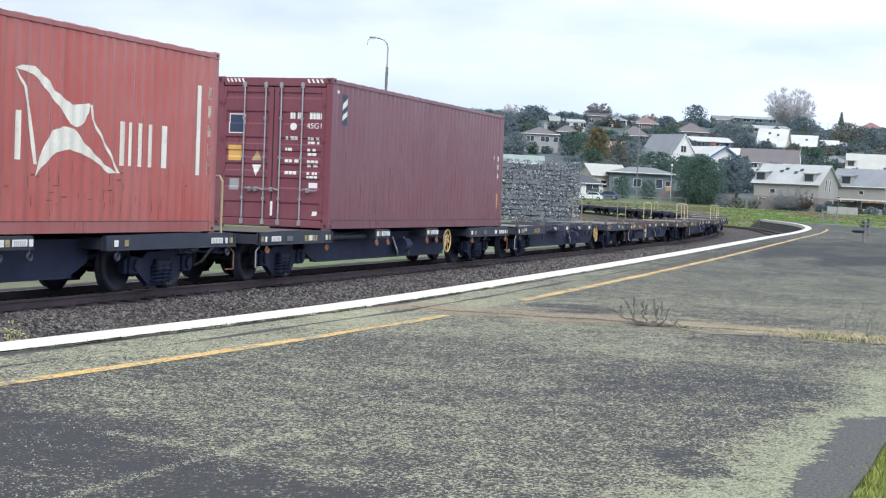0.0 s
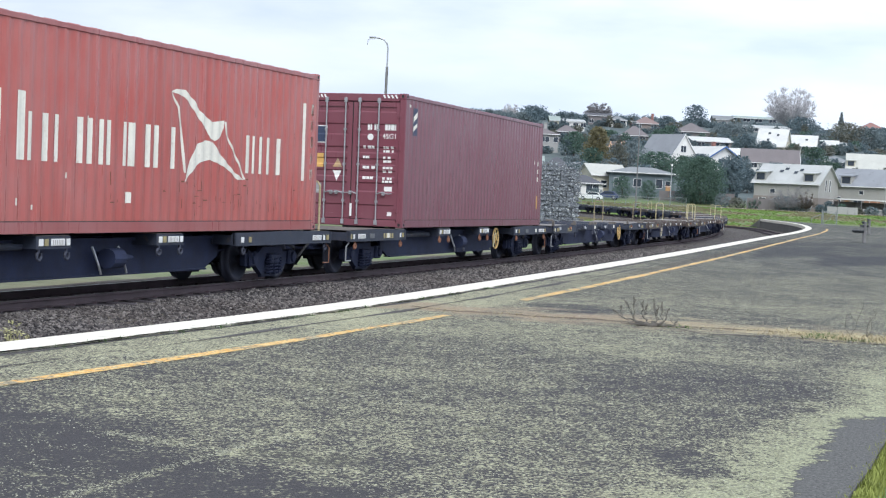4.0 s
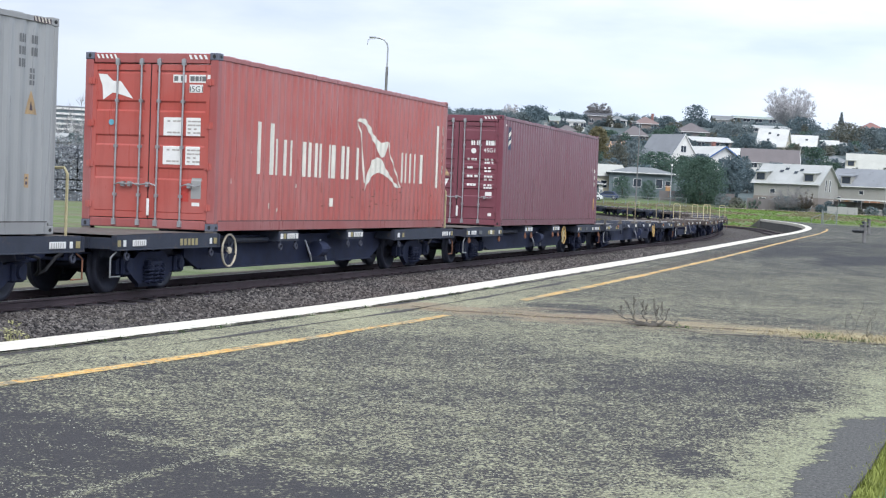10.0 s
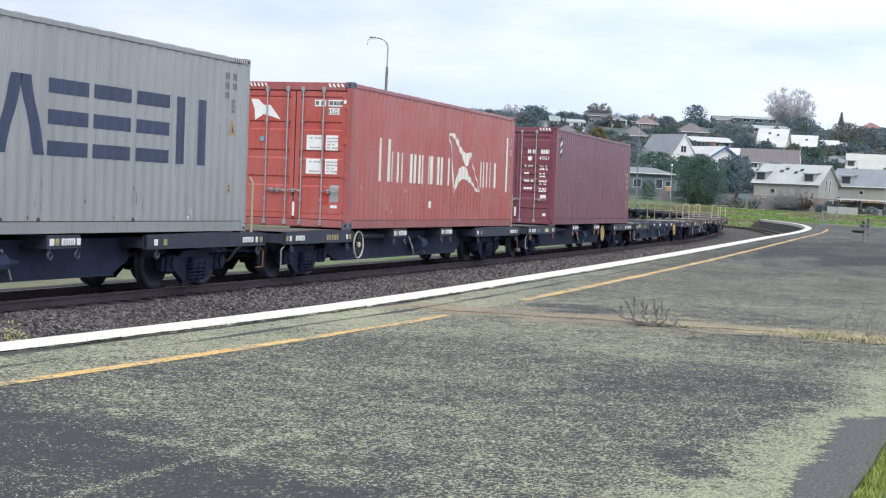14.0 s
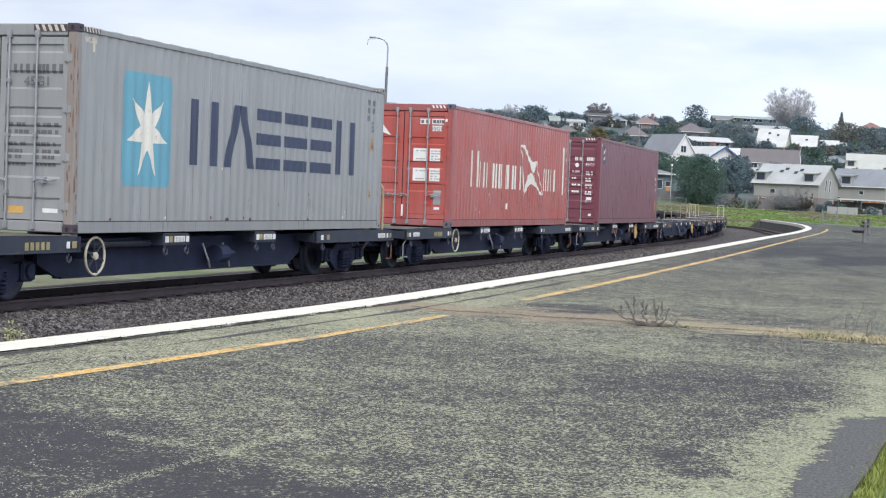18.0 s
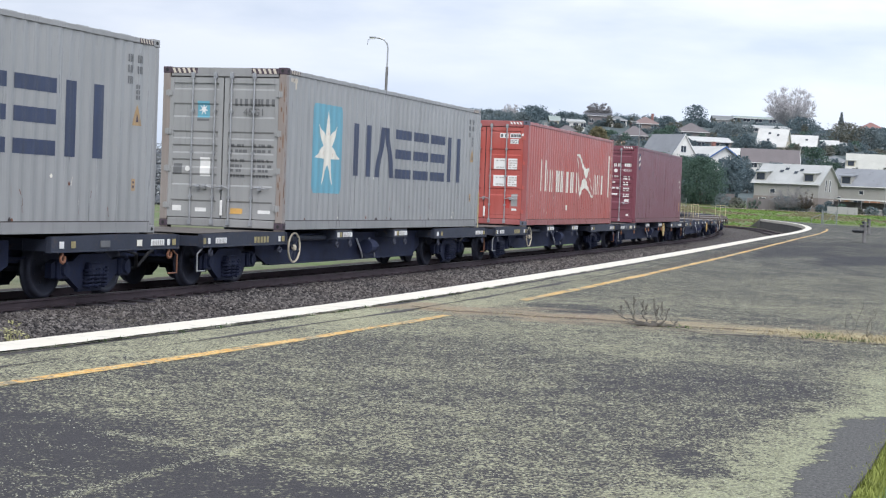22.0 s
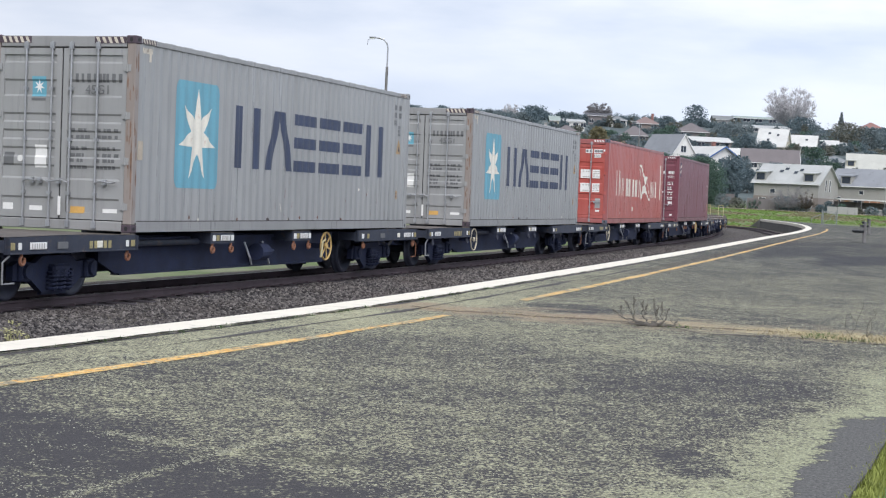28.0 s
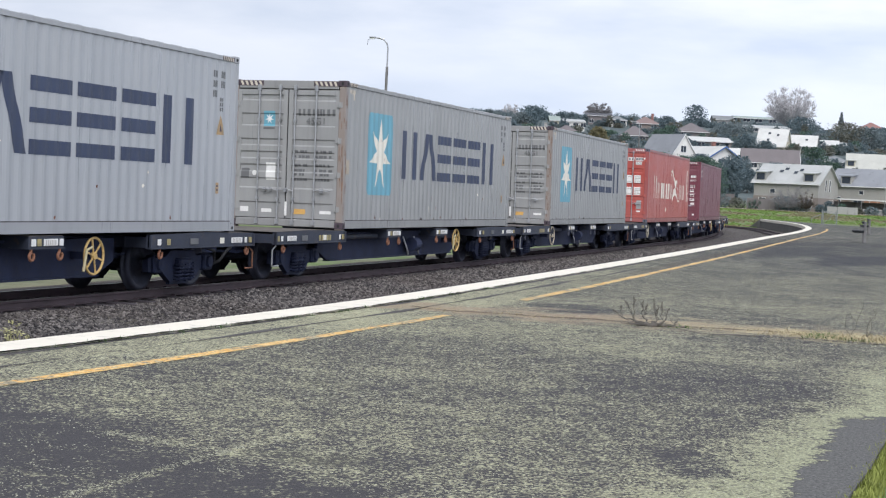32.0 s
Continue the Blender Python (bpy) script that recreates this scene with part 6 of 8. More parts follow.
        for x in (-0.33, 0.33):
            part("brake_beam", shared("brake", lambda: Shape().box(-0.03, -0.62, 0.30, 0.03, 0.62, 0.38).soft_box(-0.06, -0.60, 0.22, 0.04, -0.47, 0.58, 0.01).soft_box(-0.06, 0.47, 0.22, 0.04, 0.60, 0.58, 0.01), "wheel_steel"), "", bogie, at=pose(x, 0, 0))
        for x in (-0.85, 0.85):
            wheels.append((part("wheelset", shared("wheelset", wheel_pair, "wheel_steel", True), "", c, "dark steel wheels on an axle"), bx + x))
    # ends
    for x, d in ((WAGON_0, -1), (WAGON_1, 1)):
        turn = pose(x, 0, 0.62, 0, 0, 180 if d < 0 else 0)
        part("coupler", shared("coupler", coupler_shape, "wagon_black"), "", c, at=turn)
        part("brake_hose", Shape().pipe([(x, -0.35, 0.60), (x + d * 0.22, -0.38, 0.55), (x + d * 0.36, -0.30, 0.36), (x + d * 0.43, -0.2, 0.30)], 0.026, 6), "rubber", c, "black rubber brake hose")
        part("step_rail", Shape().pipe([(x - d * 0.10, -1.18, 0.66), (x + d * 0.06, -1.18, 0.58), (x + d * 0.06, -1.18, 0.30), (x - d * 0.22, -1.18, 0.30)], 0.014, 6), "hook_orange" if d > 0 else "galv", c, "bent steel shunter's rail")
    if rim and loaded:
        x = WAGON_1 - 0.18
        part("guard_frame", Shape().pipe([(x, -1.05, 0.88), (x, -1.05, 1.76), (x, -1.0, 1.84), (x, -0.76, 1.84), (x, -0.70, 1.76), (x, -0.70, 0.88)], 0.022, 6), "pale_yellow", c, "pale yellow end guard frame")
    if loaded:
        for x in (0.09, BOX_L - 0.09):
            for y in (-1.13, 1.13):
                part("twist_lock", Shape().soft_box(x - 0.09, y - 0.075, 0.885, x + 0.09, y + 0.075, 0.929, 0.008), "wagon_deck", c)
    else:
        for k, x in enumerate((0.09, 2.9, 3.4, 6.3, 6.8, BOX_L - 0.09)):
            for y in (-1.13, 1.13):
                part("twist_lock", Shape().soft_box(x - 0.08, y - 0.07, 0.90, x + 0.08, y + 0.07, 0.985, 0.012), "wagon_deck", c)
        part("mid_deck", Shape().box(0.25, -0.55, 0.852, x_b0 - 0.05, 0.55, 0.872), "flat_deck", c, "worn grey walkway plate")
    if not loaded:
        for k, x in enumerate((1.0, 2.0, 4.4, 5.4, 7.6, 8.4)):
            part("cross_beam", Shape().soft_box(x, -1.17, 0.80, x + 0.16, 1.17, 0.915 + 0.02 * (k % 2), 0.01), beam, c)
        for k, x in enumerate((-2.4, -0.9, 1.3, 4.7, 9.8, 11.4)):
            part("lashing_ring", Shape().pipe([(x, -1.215, 0.86), (x + 0.02, -1.235, 0.80), (x + 0.10, -1.24, 0.78), (x + 0.18, -1.235, 0.80), (x + 0.20, -1.215, 0.86)], 0.018, 5), "hook_orange" if k % 3 == 1 else "galv", c)
        for x in (-3.0, 0.0, 9.4, 12.6):
            part("corner_guide", Shape().soft_box(x, -1.19, 0.90, x + 0.10, -1.12, 1.04, 0.01), "wagon_deck", c)
    for f, sd, fm in frames:
        part("guard_frame", Shape().pipe([(f, sd * 1.05, 0.86), (f, sd * 1.05, 1.66), (f, sd * 1.0, 1.73), (f, sd * 0.76, 1.73), (f, sd * 0.70, 1.66), (f, sd * 0.70, 0.86)], 0.02, 6), fm, c, "slim upright guard frame")
    TRAIN.append((c, s_off, 0.0))
    for ob, x in wheels:
        ob.matrix_basis = pose(x, 0, WHEEL_R)
        WHEELS.append((ob, x))
    return c


def mirrored(s):
    s.v = [(x, -y, z) for x, y, z in s.v]
    s.f = [q[::-1] for q in s.f]
    return s


TRAIN, WHEELS = [], []
wagon(BOX_AT["a"], "spoke")
wagon(BOX_AT["b"], "rim")
wagon(BOX_AT["c"], "rim")
wagon(BOX_AT["d"], "spoke")
wagon(BOX_AT["e"], "spoke")
FLATS = ((), ((-2.85, 1, "tan_frame"), (6.9, 1, "tan_frame"), (12.77, -1, "pale_yellow")), ((-2.85, 1, "pale_yellow"), (12.77, -1, "pale_yellow")), ((-2.85, 1, "pale_yellow"),), ((12.77, -1, "pale_yellow"),), (), (), ((-2.85, 1, "pale_yellow"),), (), (), ())
for i, frames in enumerate(FLATS):
    wagon(BOX_AT["a"] + 17.05 * (i + 1), "flat" if i not in (1, 3) else "rim", frames, brown=i in (1, 2, 4, 5, 7))
for key, label, paint, band, ridges, style in (
    ("a", "dark maroon corrugated high-cube container with white door markings", "maroon_paint", "maroon_paint", RIDGE_5, "plain"),
    ("b", "faded red corrugated high-cube container with worn white emblem", "red_paint", "red_band", RIDGE_B, "word"),
    ("c", "weathered grey container with blue star panel and rusty door posts", "grey_paint", "grey_band", RIDGE_5, "star"),
    ("d", "scuffed grey container with blue star panel and dark bars", "grey_paint", "grey_band", RIDGE_5, "star"),
    ("e", "clean pale grey container with blue star panel and dark bars", "light_grey_paint", "light_grey_band", RIDGE_5, "star"),
):
    TRAIN.append((container(BOX_AT[key], label, paint, band, ridges, style), BOX_AT[key], 0.93))
# ---- houses on the hill ----
for key, col, rough in (
    ("wall_white", (0.72, 0.71, 0.68), 0.8), ("wall_cream", (0.54, 0.51, 0.40), 0.8), ("wall_beige", (0.34, 0.335, 0.31), 0.85), ("wall_greengrey", (0.135, 0.17, 0.185), 0.8), ("wall_taupe", (0.235, 0.205, 0.185), 0.85),
    ("wall_brick", (0.30, 0.16, 0.10), 0.9), ("wall_grey", (0.33, 0.33, 0.32), 0.85), ("wall_brown", (0.185, 0.17, 0.17), 0.85), ("wall_pine", (0.42, 0.24, 0.11), 0.8),
    ("roof_white", (0.58, 0.585, 0.56), 0.5), ("roof_pale", (0.43, 0.445, 0.435), 0.5), ("roof_grey", (0.25, 0.265, 0.285), 0.6), ("roof_dark", (0.085, 0.088, 0.10), 0.65),
    ("roof_brown", (0.165, 0.148, 0.15), 0.75), ("roof_red", (0.27, 0.145, 0.125), 0.75), ("roof_greenish", (0.30, 0.36, 0.33), 0.6), ("roof_cream", (0.47, 0.475, 0.43), 0.6), ("roof_orange", (0.52, 0.33, 0.22), 0.7), ("roof_faded", (0.225, 0.165, 0.155), 0.75), ("roof_lime", (0.40, 0.50, 0.26), 0.7), ("roof_slate", (0.21, 0.225, 0.23), 0.65),
    ("fascia_blue", (0.06, 0.14, 0.36), 0.5), ("frame_white", (0.75, 0.75, 0.74), 0.6), ("brick_red", (0.25, 0.125, 0.105), 0.9),
):
    MAT[key] = plain(key, col, rough, 0, 0.35, 0.14, 5.0, 0.1, 0.02, dirt=tuple(c * 0.6 for c in col), dirt_amount=0.1)


def window_part(c, x, z, w, h, y, turn=0, origin=(0, 0), dark=False):
    """A framed window set proud of a wall; turn 90 puts it on the right gable."""
    m = pose(origin[0], origin[1], 0, 0, 0, turn)
    fr = Shape().box(x - w / 2 - 0.06, y - 0.08, z - 0.06, x + w / 2 + 0.06, y - 0.004, z).box(x - w / 2 - 0.06, y - 0.08, z + h, x + w / 2 + 0.06, y - 0.004, z + h + 0.06)
    fr.box(x - w / 2 - 0.06, y - 0.08, z, x - w / 2, y - 0.004, z + h).box(x + w / 2, y - 0.08, z, x + w / 2 + 0.06, y - 0.004, z + h)
    if w > 1.4:
        fr.box(x - 0.03, y - 0.07, z, x + 0.03, y - 0.004, z + h)
    win = part("window", fr, "frame_white", c, at=m)
    part("pane", Shape().box(x - w / 2, y - 0.03, z, x + w / 2, y - 0.006, z + h), "glass", win)


def house(x, y, z, yaw, w, dep, wall_h, roof_h, kind, wall, roof, label, front=(), gable=(), chimney=None, fascia=None, over=0.45, dormers=(), lower=None, door=None, skylights=()):
    """A house whose ridge runs along its own x; its front looks along -y, its right gable along +x."""
    c = thing("house", pose(x, y, z, 0, 0, yaw), label, "house", "houses on the hill")
    hw, hd = w / 2, dep / 2
    body = Shape()
    if kind == "gable":
        body.prism([(-hd, -3.0), (hd, -3.0), (hd, wall_h), (0, wall_h + roof_h - 0.06), (-hd, wall_h)], 0, -hw, hw)
    else:
        body.box(-hw, -hd, -3.0, hw, hd, wall_h)
    part("wall", body, wall, c)
    if lower:
        part("lower_wall", Shape().box(-hw - 0.05, -hd - 0.05, -1.0, hw + 0.05, hd + 0.05, wall_h * 0.48), lower, c)
    r = Shape()
    t = 0.16
    k = roof_h / hd
    ov = over
    lo = wall_h - k * ov
    if kind == "gable":
        r.prism([(-hd - ov, lo), (0, wall_h + roof_h), (hd + ov, lo), (hd + ov, lo + t), (0, wall_h + roof_h + t), (-hd - ov, lo + t)], 0, -hw - ov, hw + ov)
    elif kind == "hip":
        a, b, top = hw + ov, hd + ov, wall_h + roof_h
        rl = max(0.4, hw - hd)
        e0 = wall_h - 0.1
        p = [(-a, -b, e0), (a, -b, e0), (a, b, e0), (-a, b, e0), (-rl, 0, top), (rl, 0, top)]
        r.face(p[0], p[1], p[5], p[4]).face(p[1], p[2], p[5]).face(p[2], p[3], p[4], p[5]).face(p[3], p[0], p[4])
        r.box(-a, -b, e0 - 0.18, a, b, e0 + 0.004)
    else:
        r.prism([(-hd - ov, wall_h), (hd + ov, wall_h + roof_h), (hd + ov, wall_h + roof_h + t), (-hd - ov, wall_h + t)], 0, -hw - ov, hw + ov)
    rf = part("roof", r, roof, c)
    if kind != "hip":
        # standing seams of the sheet roof
        n = int((w + 2 * ov) / 0.9)
        seam = Shape()
        for i in range(n + 1):
            xx = -hw - ov + 0.05 + i * (w + 2 * ov - 0.1) / n
            zt = wall_h + roof_h + t
            y0, z0 = -hd - ov, (lo if kind == "gable" else wall_h) + t
            y1, z1 = (0, zt) if kind == "gable" else (hd + ov, zt)
            seam.face((xx - 0.03, y0, z0 + 0.05), (xx + 0.03, y0, z0 + 0.05), (xx + 0.03, y1, z1 + 0.05), (xx - 0.03, y1, z1 + 0.05))
        part("roof_seams", seam, roof, rf)
    part("gutter", Shape().box(-hw - ov, -hd - ov - 0.1, (lo if kind == "gable" else wall_h - 0.12) - 0.02, hw + ov, -hd - ov + 0.01, (lo if kind == "gable" else wall_h - 0.12) + 0.13), fascia or "frame_white", c)
    if fascia and kind == "gable":
        for sgn in (-1, 1):
            part("bargeboard", Shape().prism([(sgn * (hd + ov), lo - 0.15), (sgn * (hd + ov), lo + t), (0, wall_h + roof_h + t), (0, wall_h + roof_h - 0.15)], 0, hw + ov, hw + ov + 0.08), fascia, c)
    for xx, zz, ww, hh in front:
        window_part(c, xx, zz, ww, hh, -hd - (0.052 if lower and zz < wall_h * 0.48 else 0.0))
    for yy, zz, ww, hh in gable:
        window_part(c, yy, zz, ww, hh, -hw, 90)
    if door is not None:
        part("door", Shape().box(door - 0.45, -hd - 0.05, 0, door + 0.45, -hd - 0.004, 2.05), "wall_pine", c)
    if chimney is not None:
        xx, mt = chimney
        part("chimney", Shape().box(xx - 0.4, 0.2, wall_h + roof_h - 1.2, xx + 0.4, 1.0, wall_h + roof_h + 1.1).box(xx - 0.5, 0.1, wall_h + roof_h + 1.1, xx + 0.5, 1.1, wall_h + roof_h + 1.25), mt, rf)
    for xx in dormers:
        yd = -hd * 0.78
        zb = wall_h + k * (hd + yd)
        d = part("dormer", Shape().box(xx - 1.0, yd - 0.9, zb - 0.7, xx + 1.0, yd + 1.6, zb + 0.95), wall, rf)
        part("dormer_roof", Shape().prism([(yd - 1.2, zb + 0.9), (yd + 2.2, zb + 1.25), (yd + 2.2, zb + 1.38), (yd - 1.2, zb + 1.03)], 0, xx - 1.25, xx + 1.25), roof, d)
        part("dormer_pane", Shape().box(xx - 0.75, yd - 0.94, zb - 0.35, xx + 0.75, yd - 0.903, zb + 0.75), "glass", d)
    for xx, f in skylights:
        ys = -hd * f
        zs = wall_h + k * (hd + ys) + t
        part("skylight", Shape().face((xx - 0.35, ys - 0.3, zs - k * 0.3 + 0.09), (xx + 0.35, ys - 0.3, zs - k * 0.3 + 0.09), (xx + 0.35, ys + 0.3, zs + k * 0.3 + 0.09), (xx - 0.35, ys + 0.3, zs + k * 0.3 + 0.09)), "glass", rf)
    return c


HOUSES = []


def put_house(x, y, z, *a, **k):
    HOUSES.append((x, y, a[1]))
    return house(x, y, z, *a, **k)


put_house(62.0, 293.5, 0.85, -36, 12.2, 8.4, 4.9, 3.1, "gable", "wall_beige", "roof_pale", "beige two-storey terraced house with white steel roof and dormers",
    front=((-4.4, 0.6, 1.3, 1.4), (-1.6, 0.6, 1.2, 1.4), (1.4, 0.6, 1.6, 1.5), (4.4, 0.7, 1.2, 1.4), (-2.5, 2.9, 0.9, 0.7)), gable=((-1.2, 3.6, 0.6, 1.9), (0.5, 3.6, 0.6, 1.9), (1.5, 0.7, 1.4, 1.4)), dormers=(-4.9, 4.2), lower="wall_taupe", door=3.0, skylights=((-2.0, 0.45), (-1.2, 0.30), (0.8, 0.50), (1.6, 0.35)))
row2 = put_house(76.0, 299.5, 1.2, -36, 10.5, 8.4, 4.7, 2.9, "gable", "wall_beige", "roof_grey", "beige terraced house with pale grey steel roof and dormer",
    front=((-3.6, 0.6, 1.2, 1.9), (0.2, 0.7, 1.6, 1.4), (3.2, 0.7, 1.4, 1.4), (0.8, 3.1, 0.8, 0.6)), gable=((0.0, 3.4, 0.6, 1.9), (1.6, 0.7, 1.2, 1.2)), dormers=(-2.2,), lower="wall_taupe", door=-1.8)
part("brick_panel", Shape().box(1.4, -4.29, 0.0, 4.4, -4.21, 2.0), "wall_brick", row2, "orange-brown brick wall panel")
part("timber_panel", Shape().box(-4.9, -4.29, 0.2, -3.5, -4.21, 2.2), "wall_pine", row2, "orange-brown timber wall panel")
put_house(53.3, 401.6, 8.7, -58, 12.0, 7.4, 3.9, 4.9, "gable", "wall_white", "roof_grey", "white steep-gabled house with dark grey roof", front=((-2.5, 1.0, 1.6, 1.3), (1.6, 1.0, 1.4, 1.3)), gable=((-0.2, 4.6, 1.6, 1.5), (0.3, 1.3, 3.6, 1.3)), fascia="frame_white", over=0.3)
put_house(37.2, 316.0, 2.2, -6, 12.2, 8.0, 4.3, 1.1, "hip", "wall_greengrey", "roof_slate", "low grey-green weatherboard house with slate hip roof", front=((-4.4, 1.6, 1.5, 1.5), (-0.8, 1.6, 1.4, 1.5), (3.3, 1.5, 1.2, 1.7), (4.9, 1.9, 0.9, 1.0)), door=5.0, over=0.7)
put_house(30.2, 321.0, 2.4, 14, 7.0, 8.5, 3.4, 2.0, "gable", "wall_cream", "roof_cream", "pale yellow cottage with cream roof", front=((-1.2, 1.0, 1.2, 1.3), (1.8, 0.9, 0.9, 1.6)), gable=((0.0, 1.0, 1.4, 1.3),))
put_house(25.6, 309.5, 1.8, 10, 6.0, 6.0, 2.2, 1.5, "hip", "wall_white", "roof_dark", "white garage with dark hip roof", front=((1.0, 0.3, 2.4, 1.6),))
put_house(64.2, 408.0, 9.4, -58, 11.0, 9.5, 3.3, 2.6, "gable", "wall_white", "roof_white", "white gabled house with blue eaves", gable=((0.0, 2.2, 3.0, 0.7), (-1.5, 0.9, 1.4, 1.1)), fascia="fascia_blue", over=0.8, chimney=(1.0, "brick_red"))
put_house(75.0, 420.0, 11.0, -24, 11.0, 8.0, 2.4, 2.2, "gable", "wall_white", "roof_white", "white house behind with sloping white roof", front=((0, 0.8, 1.4, 1.1),))
put_house(35.0, 554.5, 23.6, 0, 3.0, 9.0, 2.8, 1.5, "gable", "wall_cream", "roof_greenish", "pale green-roofed house on the crest", front=((0.0, 1.0, 1.6, 1.2),))
put_house(41.4, 553.5, 23.6, 0, 6.8, 9.0, 2.6, 1.1, "mono", "wall_white", "roof_pale", "long white house with flat pale roof on the crest", front=((-2.5, 1.0, 1.6, 1.2), (0.5, 1.0, 1.6, 1.2), (3.0, 1.0, 1.6, 1.2),))
put_house(53.4, 593.5, 27.0, 0, 8.8, 9.0, 3.6, 1.2, "mono", "wall_brown", "roof_dark", "dark brown flat-roofed house behind a bare tree", front=((-3.0, 1.0, 1.6, 1.2), (2.5, 1.0, 1.6, 1.2),))
put_house(59.7, 591.5, 26.9, 0, 6.3, 9.0, 2.4, 1.6, "hip", "wall_white", "roof_slate", "white hilltop house with slate roof", front=((-1.8, 1.0, 1.6, 1.2), (1.8, 1.0, 1.6, 1.2),))
put_house(67.2, 569.5, 24.9, 0, 9.1, 9.0, 2.6, 2.5, "hip", "wall_taupe", "roof_faded", "house with faded red-brown tiled hip roof", front=((-2.5, 1.0, 1.6, 1.2), (2.5, 1.0, 1.6, 1.2),), chimney=(2.5, "brick_red"))
put_house(54.8, 491.0, 17.6, 0, 7.4, 10.0, 2.6, 3.0, "hip", "wall_brown", "roof_brown", "brown bungalow with wide tiled roof", front=((-2.0, 1.0, 1.6, 1.2), (2.0, 1.0, 1.6, 1.2),))
put_house(77.1, 528.5, 21.3, 0, 10.2, 11.0, 2.4, 3.0, "hip", "wall_brown", "roof_brown", "house with long dull brown tiled roof", front=((-3.0, 1.0, 1.6, 1.2), (3.0, 1.0, 1.6, 1.2),))
put_house(115.8, 704.5, 34.3, 0, 8.2, 9.0, 2.8, 1.7, "gable", "wall_grey", "roof_slate", "grey hilltop house among trees", front=((0.0, 1.0, 1.6, 1.2),))
put_house(132.5, 704.5, 35.8, 0, 23.5, 9.0, 2.4, 1.2, "mono", "wall_greengrey", "roof_greenish", "long low hilltop house with green-grey roof", front=((-7.0, 1.0, 3.0, 1.2), (-2.0, 1.0, 3.0, 1.2), (4.0, 1.0, 3.0, 1.2),))
put_house(113.0, 604.5, 27.4, 0, 21.0, 9.0, 2.2, 1.3, "mono", "wall_grey", "roof_pale", "long low house with pale flat roof", front=((-7.0, 1.0, 2.6, 1.2), (-2.5, 1.0, 2.6, 1.2), (2.0, 1.0, 2.6, 1.2), (6.5, 1.0, 2.6, 1.2),))
put_house(153.6, 604.5, 29.0, 0, 7.0, 9.0, 2.6, 2.2, "hip", "wall_white", "roof_red", "white house with orange-red tiled roof", front=((-2.0, 1.0, 1.6, 1.2), (2.0, 1.0, 1.6, 1.2),))
put_house(23.9, 436.0, 12.1, 0, 9.4, 10.0, 5.2, 1.9, "hip", "wall_grey", "roof_brown", "two-storey grey house with brown tiled hip roof", front=((-2.6, 0.5, 2.0, 1.6), (-2.6, 3.2, 1.8, 1.3), (1.2, 0.5, 1.6, 1.6), (1.2, 3.2, 2.2, 1.3), (4.0, 3.2, 1.2, 1.3)), chimney=(1.5, "wall_grey"))
put_house(34.4, 486.5, 17.2, 0, 6.4, 9.0, 3.0, 2.0, "hip", "wall_brown", "roof_brown", "brown-roofed house behind garden trees", front=((-1.5, 1.0, 1.6, 1.2), (1.5, 1.0, 1.6, 1.2),))
put_house(45.4, 444.5, 13.2, -20, 3.0, 5.0, 1.9, 1.5, "gable", "wall_white", "roof_orange", "little white house with orange roof", front=((0.0, 1.0, 1.6, 1.2),))
put_house(75.2, 476.5, 16.2, 0, 11.0, 9.0, 2.8, 1.5, "mono", "wall_taupe", "roof_white", "single-storey house with flat white roof", front=((-3.2, 1.0, 2.2, 1.5), (0.8, 1.0, 2.2, 1.5), (3.6, 1.0, 2.2, 1.5),))
put_house(93.6, 476.8, 16.2, -22, 8.0, 9.6, 2.6, 4.8, "gable", "wall_cream", "roof_white", "cream gabled house with big white roof", gable=((0.0, 1.4, 1.8, 1.4), (0.0, 4.0, 1.2, 1.0)), skylights=((-1.0, 0.3), (-1.0, 0.7), (1.5, 0.4)))
put_house(104.1, 485.8, 17.2, -16, 7.5, 7.5, 2.4, 3.0, "gable", "wall_white", "roof_white", "small white house with white roof", front=((-2.6, 1.0, 1.6, 1.2), (0.6, 1.0, 1.6, 1.2), (3.2, 1.0, 1.6, 1.2),), skylights=((1.0, 0.5),))
put_house(112.9, 491.0, 17.8, -10, 4.8, 6.0, 2.6, 1.3, "gable", "wall_white", "roof_white", "white bungalow with low white roof", front=((-1.8, 1.0, 1.4, 1.2), (0.4, 1.0, 1.4, 1.2),))
put_house(117.7, 496.5, 18.4, 0, 3.0, 5.0, 2.2, 1.0, "mono", "wall_pine", "roof_pale", "small orange-brown timber garage")
put_house(79.8, 410.5, 9.8, -8, 13.5, 9.0, 2.4, 3.2, "gable", "wall_white", "roof_brown", "white bungalow with long brown tiled roof", front=((-4.0, 1.0, 1.6, 1.2), (0.0, 1.0, 1.6, 1.2), (4.0, 1.0, 1.6, 1.2),), fascia="frame_white")
put_house(94.8, 433.0, 11.9, 0, 5.6, 8.0, 2.0, 1.6, "hip", "wall_brown", "roof_dark", "bungalow with dark roof", front=((-1.5, 1.0, 1.6, 1.2), (1.5, 1.0, 1.6, 1.2),))
put_house(99.7, 428.0, 11.4, 0, 7.5, 8.0, 2.2, 1.6, "hip", "wall_taupe", "roof_slate", "taupe bungalow with grey roof", front=((-2.4, 1.0, 1.6, 1.2), (2.2, 1.0, 1.6, 1.2),))
put_house(102.7, 404.5, 9.2, -14, 9.8, 9.0, 2.6, 3.4, "gable", "wall_cream", "roof_cream", "white house with long cream steel roof", front=((-3.5, 1.0, 1.6, 1.2), (0.5, 1.0, 1.6, 1.2),), dormers=(-4.0,))
